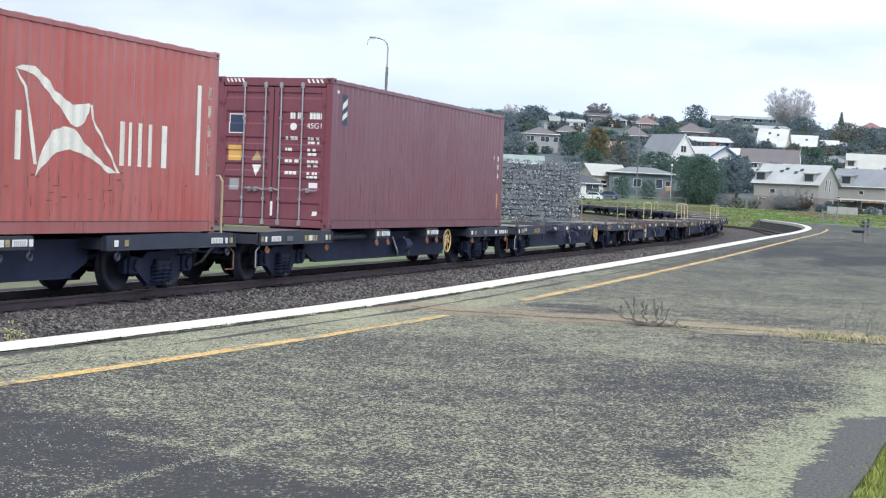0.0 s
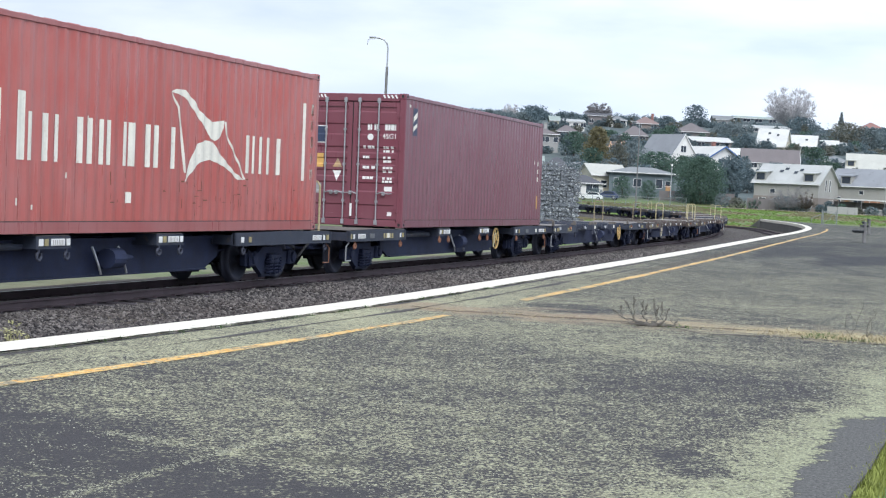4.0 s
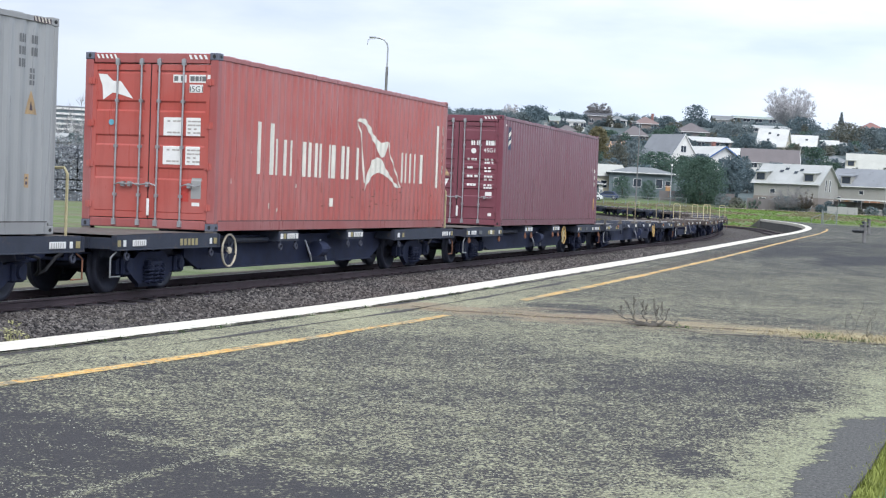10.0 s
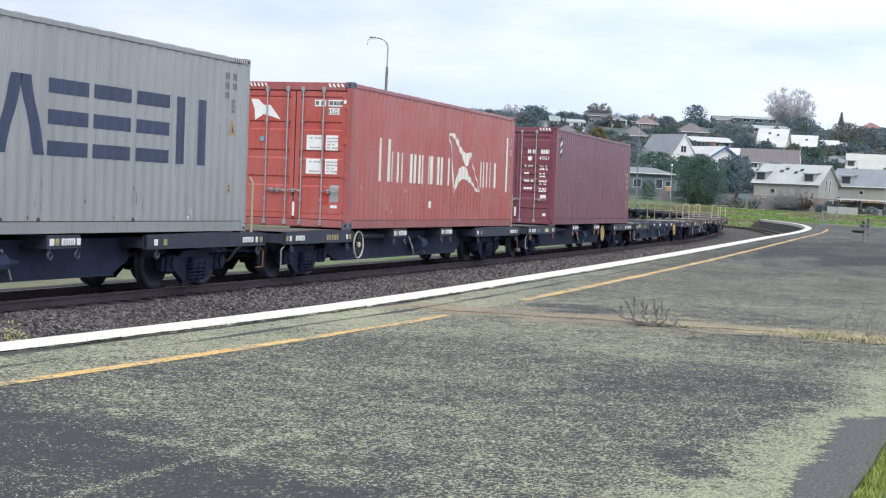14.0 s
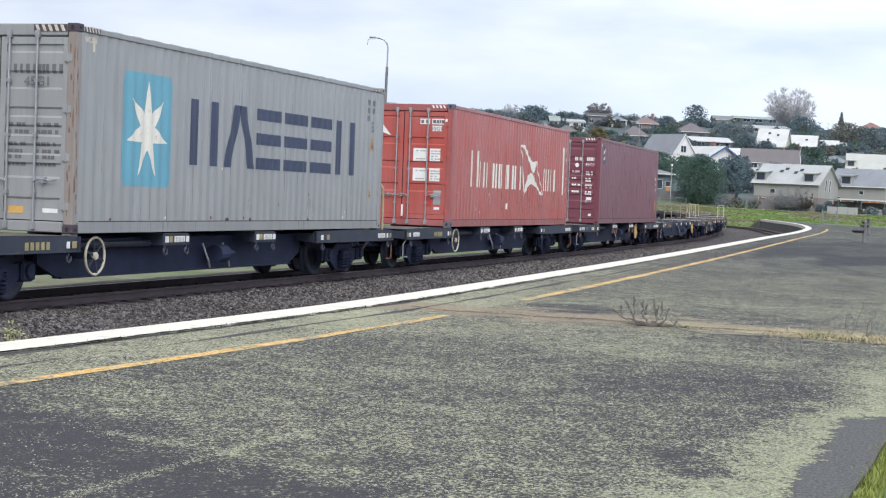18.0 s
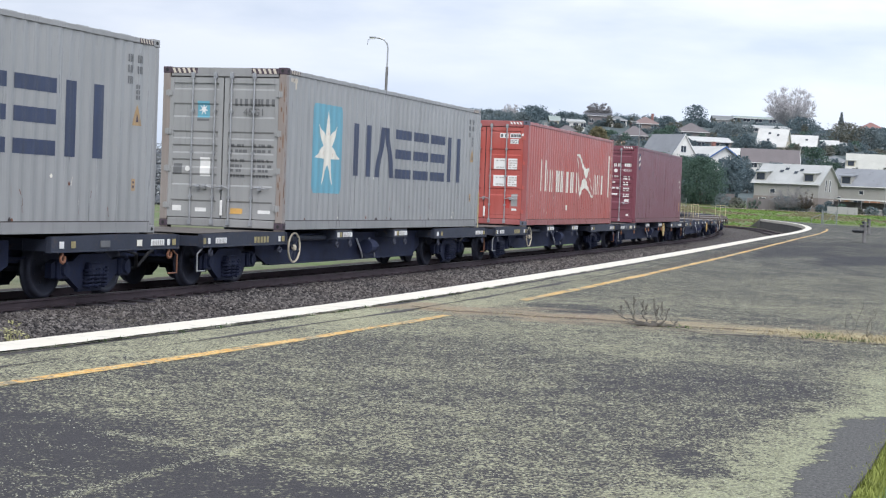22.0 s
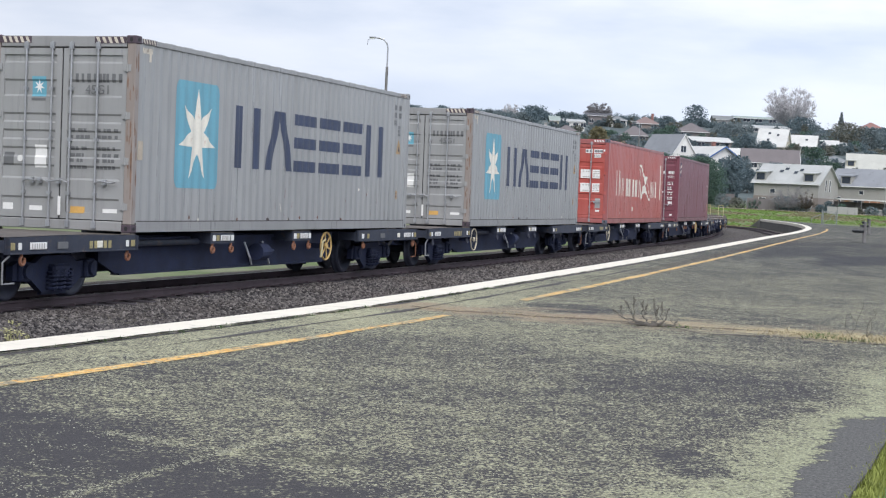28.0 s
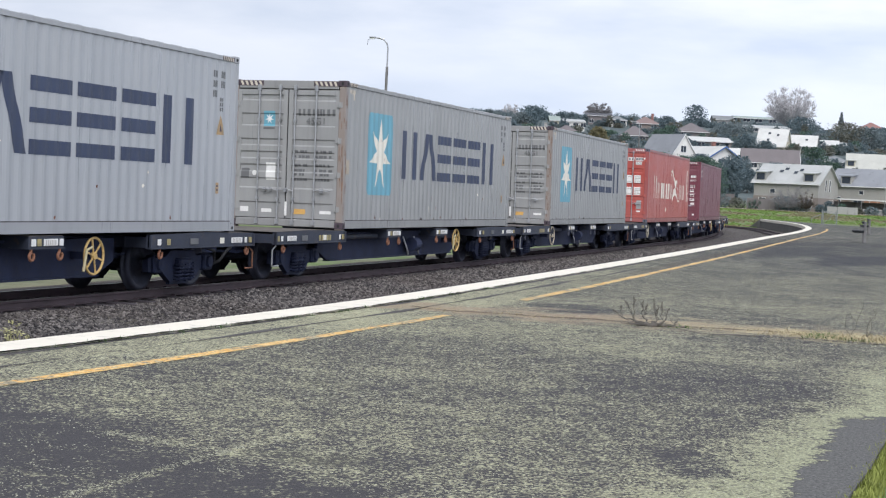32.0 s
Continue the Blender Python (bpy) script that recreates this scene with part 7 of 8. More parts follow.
put_house(16.3, 364.5, 5.8, 0, 9.1, 9.0, 2.4, 1.6, "gable", "wall_beige", "roof_greenish", "long shed with pale grey-green steel roof", front=((-3.0, 1.0, 1.6, 1.2),))
put_house(23.8, 361.5, 5.5, 0, 5.7, 9.0, 2.0, 2.3, "hip", "wall_brown", "roof_dark", "bungalow with dark hip roof", front=((2.0, 1.0, 1.4, 1.2),))


def louvred_building(x, y, yaw, w, dep, h, label):
    """A broad block with white bands between dark openings."""
    c = thing("office_block", pose(x, y, ground_z(x, y), 0, 0, yaw), label, "building")
    part("wall", Shape().box(-w / 2, -dep / 2, -2.0, w / 2, dep / 2, h), "wall_greengrey", c)
    for k in range(7):
        part("band", Shape().box(-w / 2 - 0.3, -dep / 2 - 0.4, h - 0.62 - k * 1.3, w / 2 + 0.3, -dep / 2 - 0.003, h - 0.12 - k * 1.3), "wall_white", c, "white horizontal band")
    part("roof", Shape().box(-w / 2 - 0.3, -dep / 2 - 0.4, h + 0.003, w / 2 + 0.3, dep / 2 + 0.3, h + 0.3), "roof_grey", c)
    part("plant_room", Shape().box(-w * 0.42, -2.0, h + 0.3, -w * 0.3, 2.0, h + 1.7), "wall_grey", c)
    return c


louvred_building(-101.0, 426.0, 8, 30.0, 12.0, 15.4, "pale office block with white bands between dark openings")
put_house(-53.8, 203.5, 0.0, 0, 3.6, 5.0, 5.2, 1.2, "hip", "wall_grey", "roof_lime", "grey shed with faded lime-green roof")
put_house(-49.5, 208.5, 0.2, 2, 5.6, 5.0, 5.0, 0.7, "gable", "wall_grey", "roof_pale", "grey shed with pale steel roof")
put_house(-72.0, 300.0, 1.0, 15, 12.0, 9.0, 3.0, 2.4, "gable", "wall_white", "roof_greenish", "white house with pale green roof", front=((-2.5, 1.0, 1.6, 1.2), (2.5, 1.0, 1.6, 1.2)))
put_house(-50.0, 270.0, 0.6, 12, 8.0, 7.0, 2.8, 2.2, "gable", "wall_white", "roof_pale", "small white house with pale roof", front=((-1.8, 1.0, 1.4, 1.2), (1.8, 1.0, 1.4, 1.2)), gable=((0, 1, 1.2, 1.2),))

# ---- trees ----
# the dark and dull leaf colours hold the blue-grey of distance haze
for key, a, b in (("leaf_dark_hazed", (0.118, 0.168, 0.188), (0.19, 0.245, 0.262)), ("leaf_mid", (0.082, 0.143, 0.115), (0.14, 0.21, 0.16)), ("leaf_gold", (0.165, 0.155, 0.09), (0.29, 0.255, 0.14)), ("leaf_dull_hazed", (0.165, 0.21, 0.222), (0.235, 0.28, 0.285)), ("leaf_brown", (0.14, 0.15, 0.125), (0.205, 0.208, 0.17))):
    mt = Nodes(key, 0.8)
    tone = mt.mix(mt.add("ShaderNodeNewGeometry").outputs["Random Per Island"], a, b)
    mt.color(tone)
    thin = mt.add("ShaderNodeBsdfTranslucent")
    mt.link(tone, thin.inputs["Color"])
    both = mt.add("ShaderNodeMixShader")
    both.inputs["Fac"].default_value = 0.5
    mt.link(mt.bsdf.outputs[0], both.inputs[1])
    mt.link(thin.outputs[0], both.inputs[2])
    mt.link(both.outputs[0], mt.tree.nodes["Material Output"].inputs["Surface"])
    MAT[key] = mt.mat
MAT["bark"] = plain("bark", (0.10, 0.085, 0.07), 0.95, 0, 2, 0.35, 14, 0.4, 0.02)
MAT["bark_grey"] = plain("bark_grey", (0.25, 0.245, 0.255), 0.95, 0, 2, 0.3, 14, 0.3, 0.02)
# bark of far bare trees, its colour lightened to stand for haze
MAT["bark_hazed"] = plain("bark_hazed", (0.56, 0.55, 0.56), 0.95, 0, 2, 0.3, 14, 0.3, 0.02)


def limb_set(rnd, h, spread, levels, r0, top=1.0, thin=0.62, start=0.30, fork=3):
    """Trunk and limbs: each limb tapers and forks; returns the shape and the tips."""
    s = Shape()
    tips = []

    def grow(p, d, length, r, lvl):
        q = p + d * length
        s.rod(p, q, r, 6 if lvl == 0 else 4, r * thin)
        if lvl >= levels:
            tips.append(q)
            return
        for _ in range(fork + (1 if lvl == 0 else 0)):
            t = rnd.uniform(0, 6.28)
            up = rnd.uniform(0.25, 1.0) * top
            nd = (d * 0.55 + Vector((math.cos(t) * spread, math.sin(t) * spread, up))).normalized()
            grow(p + d * length * rnd.uniform(0.72, 1.0), nd, length * rnd.uniform(0.60, 0.82), r * thin, lvl + 1)

    grow(Vector((0, 0, -0.4)), Vector((rnd.uniform(-.06, .06), rnd.uniform(-.06, .06), 1)).normalized(), h * start, r0, 0)
    return s, tips


def leaf_cloud(rnd, clumps, n, size, squash=0.8):
    """Leaf slivers round each clump centre (x, y, z, radius)."""
    v, f = [], []
    for cx, cy, cz, r in clumps:
        for _ in range(n):
            t, u = rnd.uniform(0, 6.28), rnd.uniform(-1, 1)
            q = r * rnd.uniform(0.55, 1.05)
            k = math.sqrt(1 - u * u)
            px, py, pz = cx + q * k * math.cos(t), cy + q * k * math.sin(t), cz + q * u * squash
            a = Vector((rnd.gauss(0, 1), rnd.gauss(0, 1), rnd.gauss(0, 0.6))).normalized() * size * rnd.uniform(0.6, 1.3)
            b = Vector((k * math.cos(t), k * math.sin(t), u + 0.4)).cross(a)
            b = b.normalized() * size * rnd.uniform(0.35, 0.7) if b.length > 1e-6 else Vector((0, 0, size * 0.5))
            i = len(v)
            v += [(px - a.x, py - a.y, pz - a.z), (px + b.x, py + b.y, pz + b.z), (px + a.x, py + a.y, pz + a.z), (px - b.x, py - b.y, pz - b.z)]
            f.append((i, i + 1, i + 2, i + 3))
    me = bpy.data.meshes.new("crown")
    me.from_pydata(v, [], f)
    return me


def tree(x, y, h, w, leaf, label, seed, clumps=22, n=40, size=0.32, low=0.12, peak=0.0, z=None, name="tree"):
    """A leafy tree: trunk and limbs, and a crown of clumps with gaps and an uneven outline."""
    rnd = random.Random(seed)
    c = thing(name, pose(x, y, ground_z(x, y) if z is None else z), label, name, "trees on the hill" if name == "tree" else "")
    trunk, tips = limb_set(rnd, h * 0.95, 0.55, 2, max(0.06, 0.028 * h), 1.0, 0.6, 0.30, 2)
    part("trunk", trunk, "bark", c)
    cl = []
    for i in range(clumps):
        u = (i + 0.5) / clumps
        zz = h * (low + (1 - low) * u) - 0.10 * h * u
        if peak:
            rr = w / 2 * (1 - u) ** peak
        else:
            rr = w / 2 * math.sqrt(max(0.05, 1 - (2 * u - 0.9) ** 2 * 0.85))
        t = i * 2.39996 + rnd.uniform(-0.3, 0.3)
        q = rr * rnd.uniform(0.45, 0.85)
        cl.append((q * math.cos(t), q * math.sin(t), zz, max(0.25, rr * rnd.uniform(0.36, 0.55))))
    cl.append((0, 0, h * 0.5, w * 0.28))
    me = leaf_cloud(rnd, cl, n, size)
    me.materials.append(MAT[leaf])
    part("crown", me, "", c)
    return c


def bare_tree(x, y, h, w, label, seed, levels=5, mat="bark_hazed", r0=None, z=None, name="tree"):
    """A leafless tree: limbs fan out from a short trunk to a dome, each with side branches and twigs."""
    rnd = random.Random(seed)
    c = thing(name, pose(x, y, ground_z(x, y) if z is None else z), label, name, "trees on the hill" if name == "tree" else "")
    s = Shape()
    r = r0 or 0.022 * h
    fork = Vector((0, 0, h * 0.11))
    s.rod((0, 0, -0.5), fork, r, 8, r * 0.8)
    tw = Shape()
    mains = (11 if y < 600 else 40) + levels
    fine = 0.05 if y > 500 else 0.012
    for i in range(mains):
        t = i * 2.39996 + rnd.uniform(-0.4, 0.4)
        up = -0.45 + 1.45 * (i + 0.5) / mains
        u = math.sqrt(max(0.0, 1 - up * up)) * rnd.uniform(0.85, 1.05)
        tip = Vector((math.cos(t) * u * w / 2, math.sin(t) * u * w / 2, h * (0.55 + 0.44 * up) * rnd.uniform(0.95, 1.03)))
        if i % 3 == 2:
            tip = fork.lerp(tip, rnd.uniform(0.6, 0.85))
        pts = []
        for k in range(7):
            f = k / 6
            q = fork + Vector(((tip.x - fork.x) * f ** 0.78, (tip.y - fork.y) * f ** 0.78, (tip.z - fork.z) * f ** 1.12)) + Vector((rnd.gauss(0, 1), rnd.gauss(0, 1), rnd.gauss(0, 0.6))) * h * 0.012 * min(k, 1)
            pts.append(q)
        for k in range(6):
            s.rod(pts[k], pts[k + 1], r * 0.55 * (1 - k / 7), 5, r * 0.55 * (1 - (k + 1) / 7))
            if k < 1:
                continue
            for _ in range(8 if y > 500 else 6):
                d = Vector((rnd.gauss(0, 1), rnd.gauss(0, 1), rnd.uniform(-0.1, 1.6))).normalized() + (tip - fork).normalized() * 0.7
                ln = h * rnd.uniform(0.08, 0.19) * (1.1 - 0.09 * k)
                e = pts[k] + d.normalized() * ln
                s.rod(pts[k], e, r * 0.16, 4, r * 0.07)
                for _ in range(7):
                    f = rnd.uniform(0.3, 1.0)
                    p = pts[k].lerp(e, f)
                    dd = (d.normalized() + Vector((rnd.gauss(0, 0.6), rnd.gauss(0, 0.6), rnd.gauss(0.2, 0.5)))).normalized()
                    tw.rod(p, p + dd * h * rnd.uniform(0.04, 0.09), max(r * 0.055, fine), 3, max(r * 0.03, fine * 0.5))
    part("trunk", s, mat, c)
    part("branchwork", tw, mat, c)
    return c


tree(45.7, 297.0, 9.2, 9.6, "leaf_mid", "large dense dark green broadleaf tree", 31, 70, 150, 0.19, 0.05)
tree(54.2, 316.0, 7.6, 4.6, "leaf_dark_hazed", "dark green evergreen tree on the lawn", 32, 36, 70, 0.26, 0.05)
tree(51.0, 312.0, 5.0, 5.0, "leaf_dark_hazed", "dark green tree in a garden", 33, 26, 60, 0.24, 0.02)
tree(34.1, 378.0, 11.4, 7.8, "leaf_gold", "tall tree with golden brown leaves", 34, 60, 70, 0.28, 0.04, 0.30)
tree(61.5, 338.0, 5.4, 5.4, "leaf_dark_hazed", "dark green tree beside the terrace", 71, 34, 50, 0.24)
tree(65.6, 346.0, 4.8, 5.2, "leaf_dull_hazed", "dull green tree beside the terrace", 72, 32, 50, 0.24)
tree(58.0, 342.0, 4.2, 4.6, "leaf_mid", "fresh green tree beside the terrace", 73, 30, 50, 0.24)
tree(30.4, 600.0, 5.0, 12.0, "leaf_dark_hazed", "dark spreading evergreen on the hilltop", 40, 34, 46, 0.40)
tree(75.2, 575.0, 5.8, 7.4, "leaf_dark_hazed", "dark round tree between hilltop houses", 41, 30, 46, 0.36)
tree(91.2, 615.0, 9.2, 9.3, "leaf_dark_hazed", "tall dark round hilltop tree", 42, 36, 46, 0.36)
tree(96.3, 560.0, 5.1, 13.4, "leaf_dull_hazed", "spreading dull green hilltop trees", 43, 36, 46, 0.40)
tree(127.6, 600.0, 6.6, 12.3, "leaf_dark_hazed", "dark evergreen below the bare tree", 44, 40, 46, 0.38)
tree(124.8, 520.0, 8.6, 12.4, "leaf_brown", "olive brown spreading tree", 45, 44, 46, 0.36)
tree(132.0, 520.0, 7.6, 10.7, "leaf_dull_hazed", "dull green tree on the slope", 46, 40, 46, 0.36)
tree(139.0, 528.0, 7.4, 11.0, "leaf_dark_hazed", "dark green tree on the slope", 48, 40, 46, 0.36)
tree(151.2, 640.0, 9.8, 4.8, "leaf_dull_hazed", "slim conifer on the hilltop", 47, 30, 46, 0.34, 0.02, 0.8)
tree(81.6, 455.0, 6.8, 7.6, "leaf_dark_hazed", "dark evergreen before the big white roof", 49, 40, 50, 0.30)
tree(86.6, 452.0, 5.4, 6.0, "leaf_dark_hazed", "dark evergreen before the big white roof", 60, 36, 50, 0.30)
tree(94.5, 428.0, 6.2, 6.5, "leaf_mid", "fresh green tree in a garden", 50, 30, 50, 0.28)
tree(32.3, 424.0, 6.8, 6.6, "leaf_mid", "fresh green tree beside the tall house", 51, 30, 50, 0.28)
tree(38.2, 430.0, 6.0, 5.6, "leaf_dull_hazed", "dull green tree beside the tall house", 59, 28, 50, 0.28)
tree(17.2, 418.0, 6.4, 7.0, "leaf_dull_hazed", "dull green tree in a garden", 39, 30, 50, 0.28)
tree(32.5, 372.0, 6.5, 5.5, "leaf_mid", "green bushy garden tree", 35, 28, 60, 0.28, 0.03)
tree(39.0, 376.0, 8.5, 4.5, "leaf_brown", "thin brownish tree between houses", 36, 24, 40, 0.28, 0.05)
tree(32.2, 302.0, 4.5, 4.2, "leaf_mid", "round green garden shrub", 37, 24, 60, 0.17, 0.0, name="shrub")
tree(37.0, 303.0, 3.8, 3.7, "leaf_mid", "round green garden shrub", 38, 20, 60, 0.16, 0.0, name="shrub")
tree(47.0, 372.0, 6.0, 9.0, "leaf_mid", "fresh green trees in a garden", 52, 32, 50, 0.30)
tree(52.0, 366.0, 5.6, 8.0, "leaf_mid", "fresh green trees in a garden", 53, 30, 50, 0.30)
tree(43.0, 390.0, 7.0, 8.0, "leaf_dull_hazed", "dull green tree in a garden", 54, 30, 44, 0.32)
tree(60.0, 392.0, 4.6, 6.0, "leaf_dark_hazed", "dark evergreen shrubs in a garden", 55, 24, 44, 0.28)
tree(66.5, 385.0, 5.0, 7.0, "leaf_dark_hazed", "dark evergreen tree in a garden", 56, 28, 44, 0.30)
tree(74.0, 372.0, 4.6, 7.0, "leaf_dark_hazed", "dark evergreen shrubs in a garden", 57, 28, 44, 0.28)
tree(58.5, 283.5, 2.6, 5.0, "leaf_dark_hazed", "dark clipped hedge before the terrace", 58, 26, 60, 0.16, 0.0, name="shrub")
bare_tree(133.5, 652.0, 19.4, 21.0, "large bare winter tree on the hilltop", 61, 5)
bare_tree(54.3, 606.0, 8.0, 11.0, "rounded bare tree on the hilltop", 62, 5, "bark_grey")
bare_tree(21.8, 590.0, 6.4, 6.5, "thin bare tree on the hilltop", 63, 4)
bare_tree(58.4, 281.0, 5.0, 8.5, "spreading bare garden tree before the terrace", 65, 9, "bark_grey", 0.09)
bare_tree(61.0, 280.5, 3.6, 4.5, "bare garden bush before the terrace", 66, 5, "bark", 0.06)
bare_tree(85.1, 414.0, 6.0, 4.8, "bare winter tree in a garden", 67, 4, "bark")
bare_tree(-46.0, 235.0, 11.0, 8.0, "hazy bare tree beyond the yard", 68, 5)
bare_tree(-57.0, 250.0, 10.0, 8.0, "hazy bare tree beyond the yard", 69, 5)
bare_tree(-40.0, 260.0, 9.0, 7.0, "hazy bare tree beyond the yard", 70, 5)
for i, (bx, by, bh) in enumerate(((-33.0, 196.0, 8.2), (-37.5, 190.0, 9.0), (-41.5, 200.0, 9.6), (-45.0, 200.0, 8.6), (-29.0, 203.0, 7.4), (-58.0, 262.0, 13.5), (-65.0, 266.0, 13.0), (-52.5, 258.0, 12.0))):
    bare_tree(bx, by, bh, 7.5, "hazy grey bare tree behind the scrap yard", 170 + i, 5, "bark_grey", 0.12)
rnd_t = random.Random(77)
kinds = (("leaf_dark_hazed", "dark green tree on the hillside"), ("leaf_mid", "fresh green tree on the hillside"), ("leaf_dull_hazed", "dull grey-green tree on the hillside"), ("leaf_brown", "brownish winter tree on the hillside"))
made, single, woods = 0, 0, ([], [])
for _ in range(9000):
    y = rnd_t.uniform(335, 690)
    x = rnd_t.uniform(-0.30, 0.30) * y
    if x < -0.16 * y:
        continue
    w = rnd_t.uniform(4.0, 8.5)
    ok = True
    for hx, hy, hw in HOUSES:
        if math.hypot(hx - x, hy - y) < hw * 0.5 + w * 0.5 + 1.5:
            ok = False
        if 0 < hy - y < 60 and abs(x / y - hx / hy) * hy < hw * 0.36 + w * 0.3:
            ok = False
    if not ok:
        continue
    low = any(60 <= hy - y < 190 and hy > 500 and abs(x / y - hx / hy) * hy < hw * 0.45 + w * 0.4 for hx, hy, hw in HOUSES)
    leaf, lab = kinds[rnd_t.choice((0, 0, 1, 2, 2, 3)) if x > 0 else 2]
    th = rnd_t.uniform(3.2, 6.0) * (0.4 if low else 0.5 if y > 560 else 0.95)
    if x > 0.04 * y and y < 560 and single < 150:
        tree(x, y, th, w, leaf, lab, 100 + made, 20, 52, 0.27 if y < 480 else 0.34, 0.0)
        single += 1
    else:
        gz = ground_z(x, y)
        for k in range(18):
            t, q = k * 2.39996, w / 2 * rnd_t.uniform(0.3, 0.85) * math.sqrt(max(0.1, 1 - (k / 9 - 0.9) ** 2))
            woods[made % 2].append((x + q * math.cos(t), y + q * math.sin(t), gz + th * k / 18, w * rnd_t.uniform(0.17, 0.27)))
    made += 1
    if made >= 520:
        break
# garden trees and hedges that hide the feet of the houses
for hx, hy, hw in HOUSES:
    if hy < 340 or hx < 0:
        continue
    for k in range(4):
        ex = hx + hw * (-0.62 + 0.42 * k) + rnd_t.uniform(-1.0, 1.0)
        ey = hy - rnd_t.uniform(8.0, 13.0)
        leaf, lab = kinds[rnd_t.choice((0, 0, 1, 2, 3))]
        tree(ex, ey, rnd_t.uniform(1.8, 3.4) + (1.4 if k in (0, 3) else 0.0), rnd_t.uniform(2.6, 4.6), leaf, lab.replace("on the hillside", "in a hillside garden"), 700 + made, 14, 46, 0.24, 0.0)
        made += 1
# far woods: haze is put into the leaf colour here too
for cl, leaf, lab in ((woods[0], "leaf_dark_hazed", "far dark green woods among the hill's houses"), (woods[1], "leaf_dull_hazed", "far dull green woods on the hilltop")):
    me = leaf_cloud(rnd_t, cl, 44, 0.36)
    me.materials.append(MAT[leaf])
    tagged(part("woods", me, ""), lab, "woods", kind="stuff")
tree(-50.3, 200.0, 7.4, 5.5, "leaf_dull_hazed", "dull green bush before the pale building", 306, 26, 50, 0.24)
tree(-45.8, 203.0, 7.0, 6.0, "leaf_dull_hazed", "dull green bush before the pale building", 307, 26, 50, 0.24)
tree(-51.8, 206.0, 6.6, 6.0, "leaf_mid", "fresh green bush beside the scrap yard", 305, 26, 50, 0.24)
tree(-30.0, 240.0, 6.0, 10.0, "leaf_dull_hazed", "dull green tree beyond the yard", 301, 30, 40, 0.3)
tree(-52.0, 262.0, 6.5, 12.0, "leaf_dull_hazed", "dull green tree beyond the yard", 302, 30, 40, 0.3)
tree(-66.0, 270.0, 6.0, 12.0, "leaf_mid", "green tree beyond the yard", 303, 30, 40, 0.3)
tree(-20.0, 262.0, 6.5, 12.0, "leaf_dull_hazed", "dull green tree beyond the yard", 304, 30, 40, 0.3)

# ---- stack of scrap bales beyond the track ----
def scrap_material():
    m = Nodes("scrap", 0.75, 0.15)
    v = m.voronoi(9.0, m.scaled(m.co, 1.0, 1.0, 1.5))
    g = m.add("ShaderNodeRGBToBW")
    m.link(v.outputs["Color"], g.inputs[0])
    c = m.mix(m.ramp(g.outputs[0], 0.25, 0.85), (0.075, 0.085, 0.10), (0.27, 0.29, 0.32))
    c = m.mix(m.ramp(m.noise(9.0, 5, 0.75), 0.60, 0.68), c, (0.52, 0.53, 0.55))
    c = m.mix(m.ramp(m.noise(9.0, 4, 0.7), 0.60, 0.70), c, (0.17, 0.11, 0.08))
    c = m.mix(m.math("MULTIPLY", m.rand(), 0.55), c, (0.10, 0.11, 0.13))
    m.color(c)
    m.bump(m.noise(12.0, 5, 0.7), 0.9, 0.06)
    return m.mat


MAT["scrap"] = scrap_material()


def bale_mesh(seed):
    rnd = random.Random(seed)
    bm = bmesh.new()
    bmesh.ops.create_cube(bm, size=1.0)
    bmesh.ops.subdivide_edges(bm, edges=bm.edges[:], cuts=3, use_grid_fill=True)
    off = Vector((rnd.uniform(0, 50), rnd.uniform(0, 50), rnd.uniform(0, 50)))
    for v in bm.verts:
        d = noise.noise_vector(v.co * 3.1 + off) * 0.10
        v.co = Vector((v.co.x * 1.20, v.co.y * 1.10, v.co.z * 0.76)) + d
    me = bpy.data.meshes.new("bale")
    bm.to_mesh(me)
    bm.free()
    me.materials.append(MAT["scrap"])
    return me


def scrap_face(ln, tall, wide, high, seed):
    """Crushed cans and offcuts that stick out of the bales, clear of the joints between them."""
    rnd = random.Random(seed)
    v, f = [], []
    for _ in range(int(ln * tall * 75)):
        x, z = rnd.uniform(0, ln), rnd.uniform(0.0, tall + 0.1)
        if abs(x / wide % 1 - 0.5) > 0.455 or abs(z / high % 1 - 0.5) > 0.43:
            continue
        a, b, d = rnd.uniform(0.025, 0.09), rnd.uniform(0.03, 0.08), rnd.uniform(0.02, 0.075)
        m = pose(x, -wide * 0.5 + rnd.uniform(-0.03, 0.03), z, rnd.uniform(-14, 14), rnd.uniform(-40, 40), rnd.uniform(-22, 22))
        n = len(v)
        for i in range(8):
            q = Vector((a * (1 if i & 1 else -1) * rnd.uniform(0.6, 1), b * (1 if i & 2 else -1) * rnd.uniform(0.6, 1), d * (1 if i & 4 else -1) * rnd.uniform(0.6, 1)))
            v.append(m @ q)
        for q in ((0, 2, 3, 1), (4, 5, 7, 6), (0, 1, 5, 4), (2, 6, 7, 3), (0, 4, 6, 2), (1, 3, 7, 5)):
            f.append(tuple(n + j for j in q))
    me = bpy.data.meshes.new("scrap_face")
    me.from_pydata([tuple(q) for q in v], [], f)
    me.materials.append(MAT["scrap_bits"])
    return me


sb = Nodes("scrap_bits", 0.6, 0.1)
isl = sb.add("ShaderNodeNewGeometry").outputs["Random Per Island"]
bit = sb.mix(sb.ramp(isl, 0.0, 0.55), (0.14, 0.152, 0.168), (0.25, 0.27, 0.295))
bit = sb.mix(sb.ramp(isl, 0.60, 0.95), bit, (0.42, 0.45, 0.48))
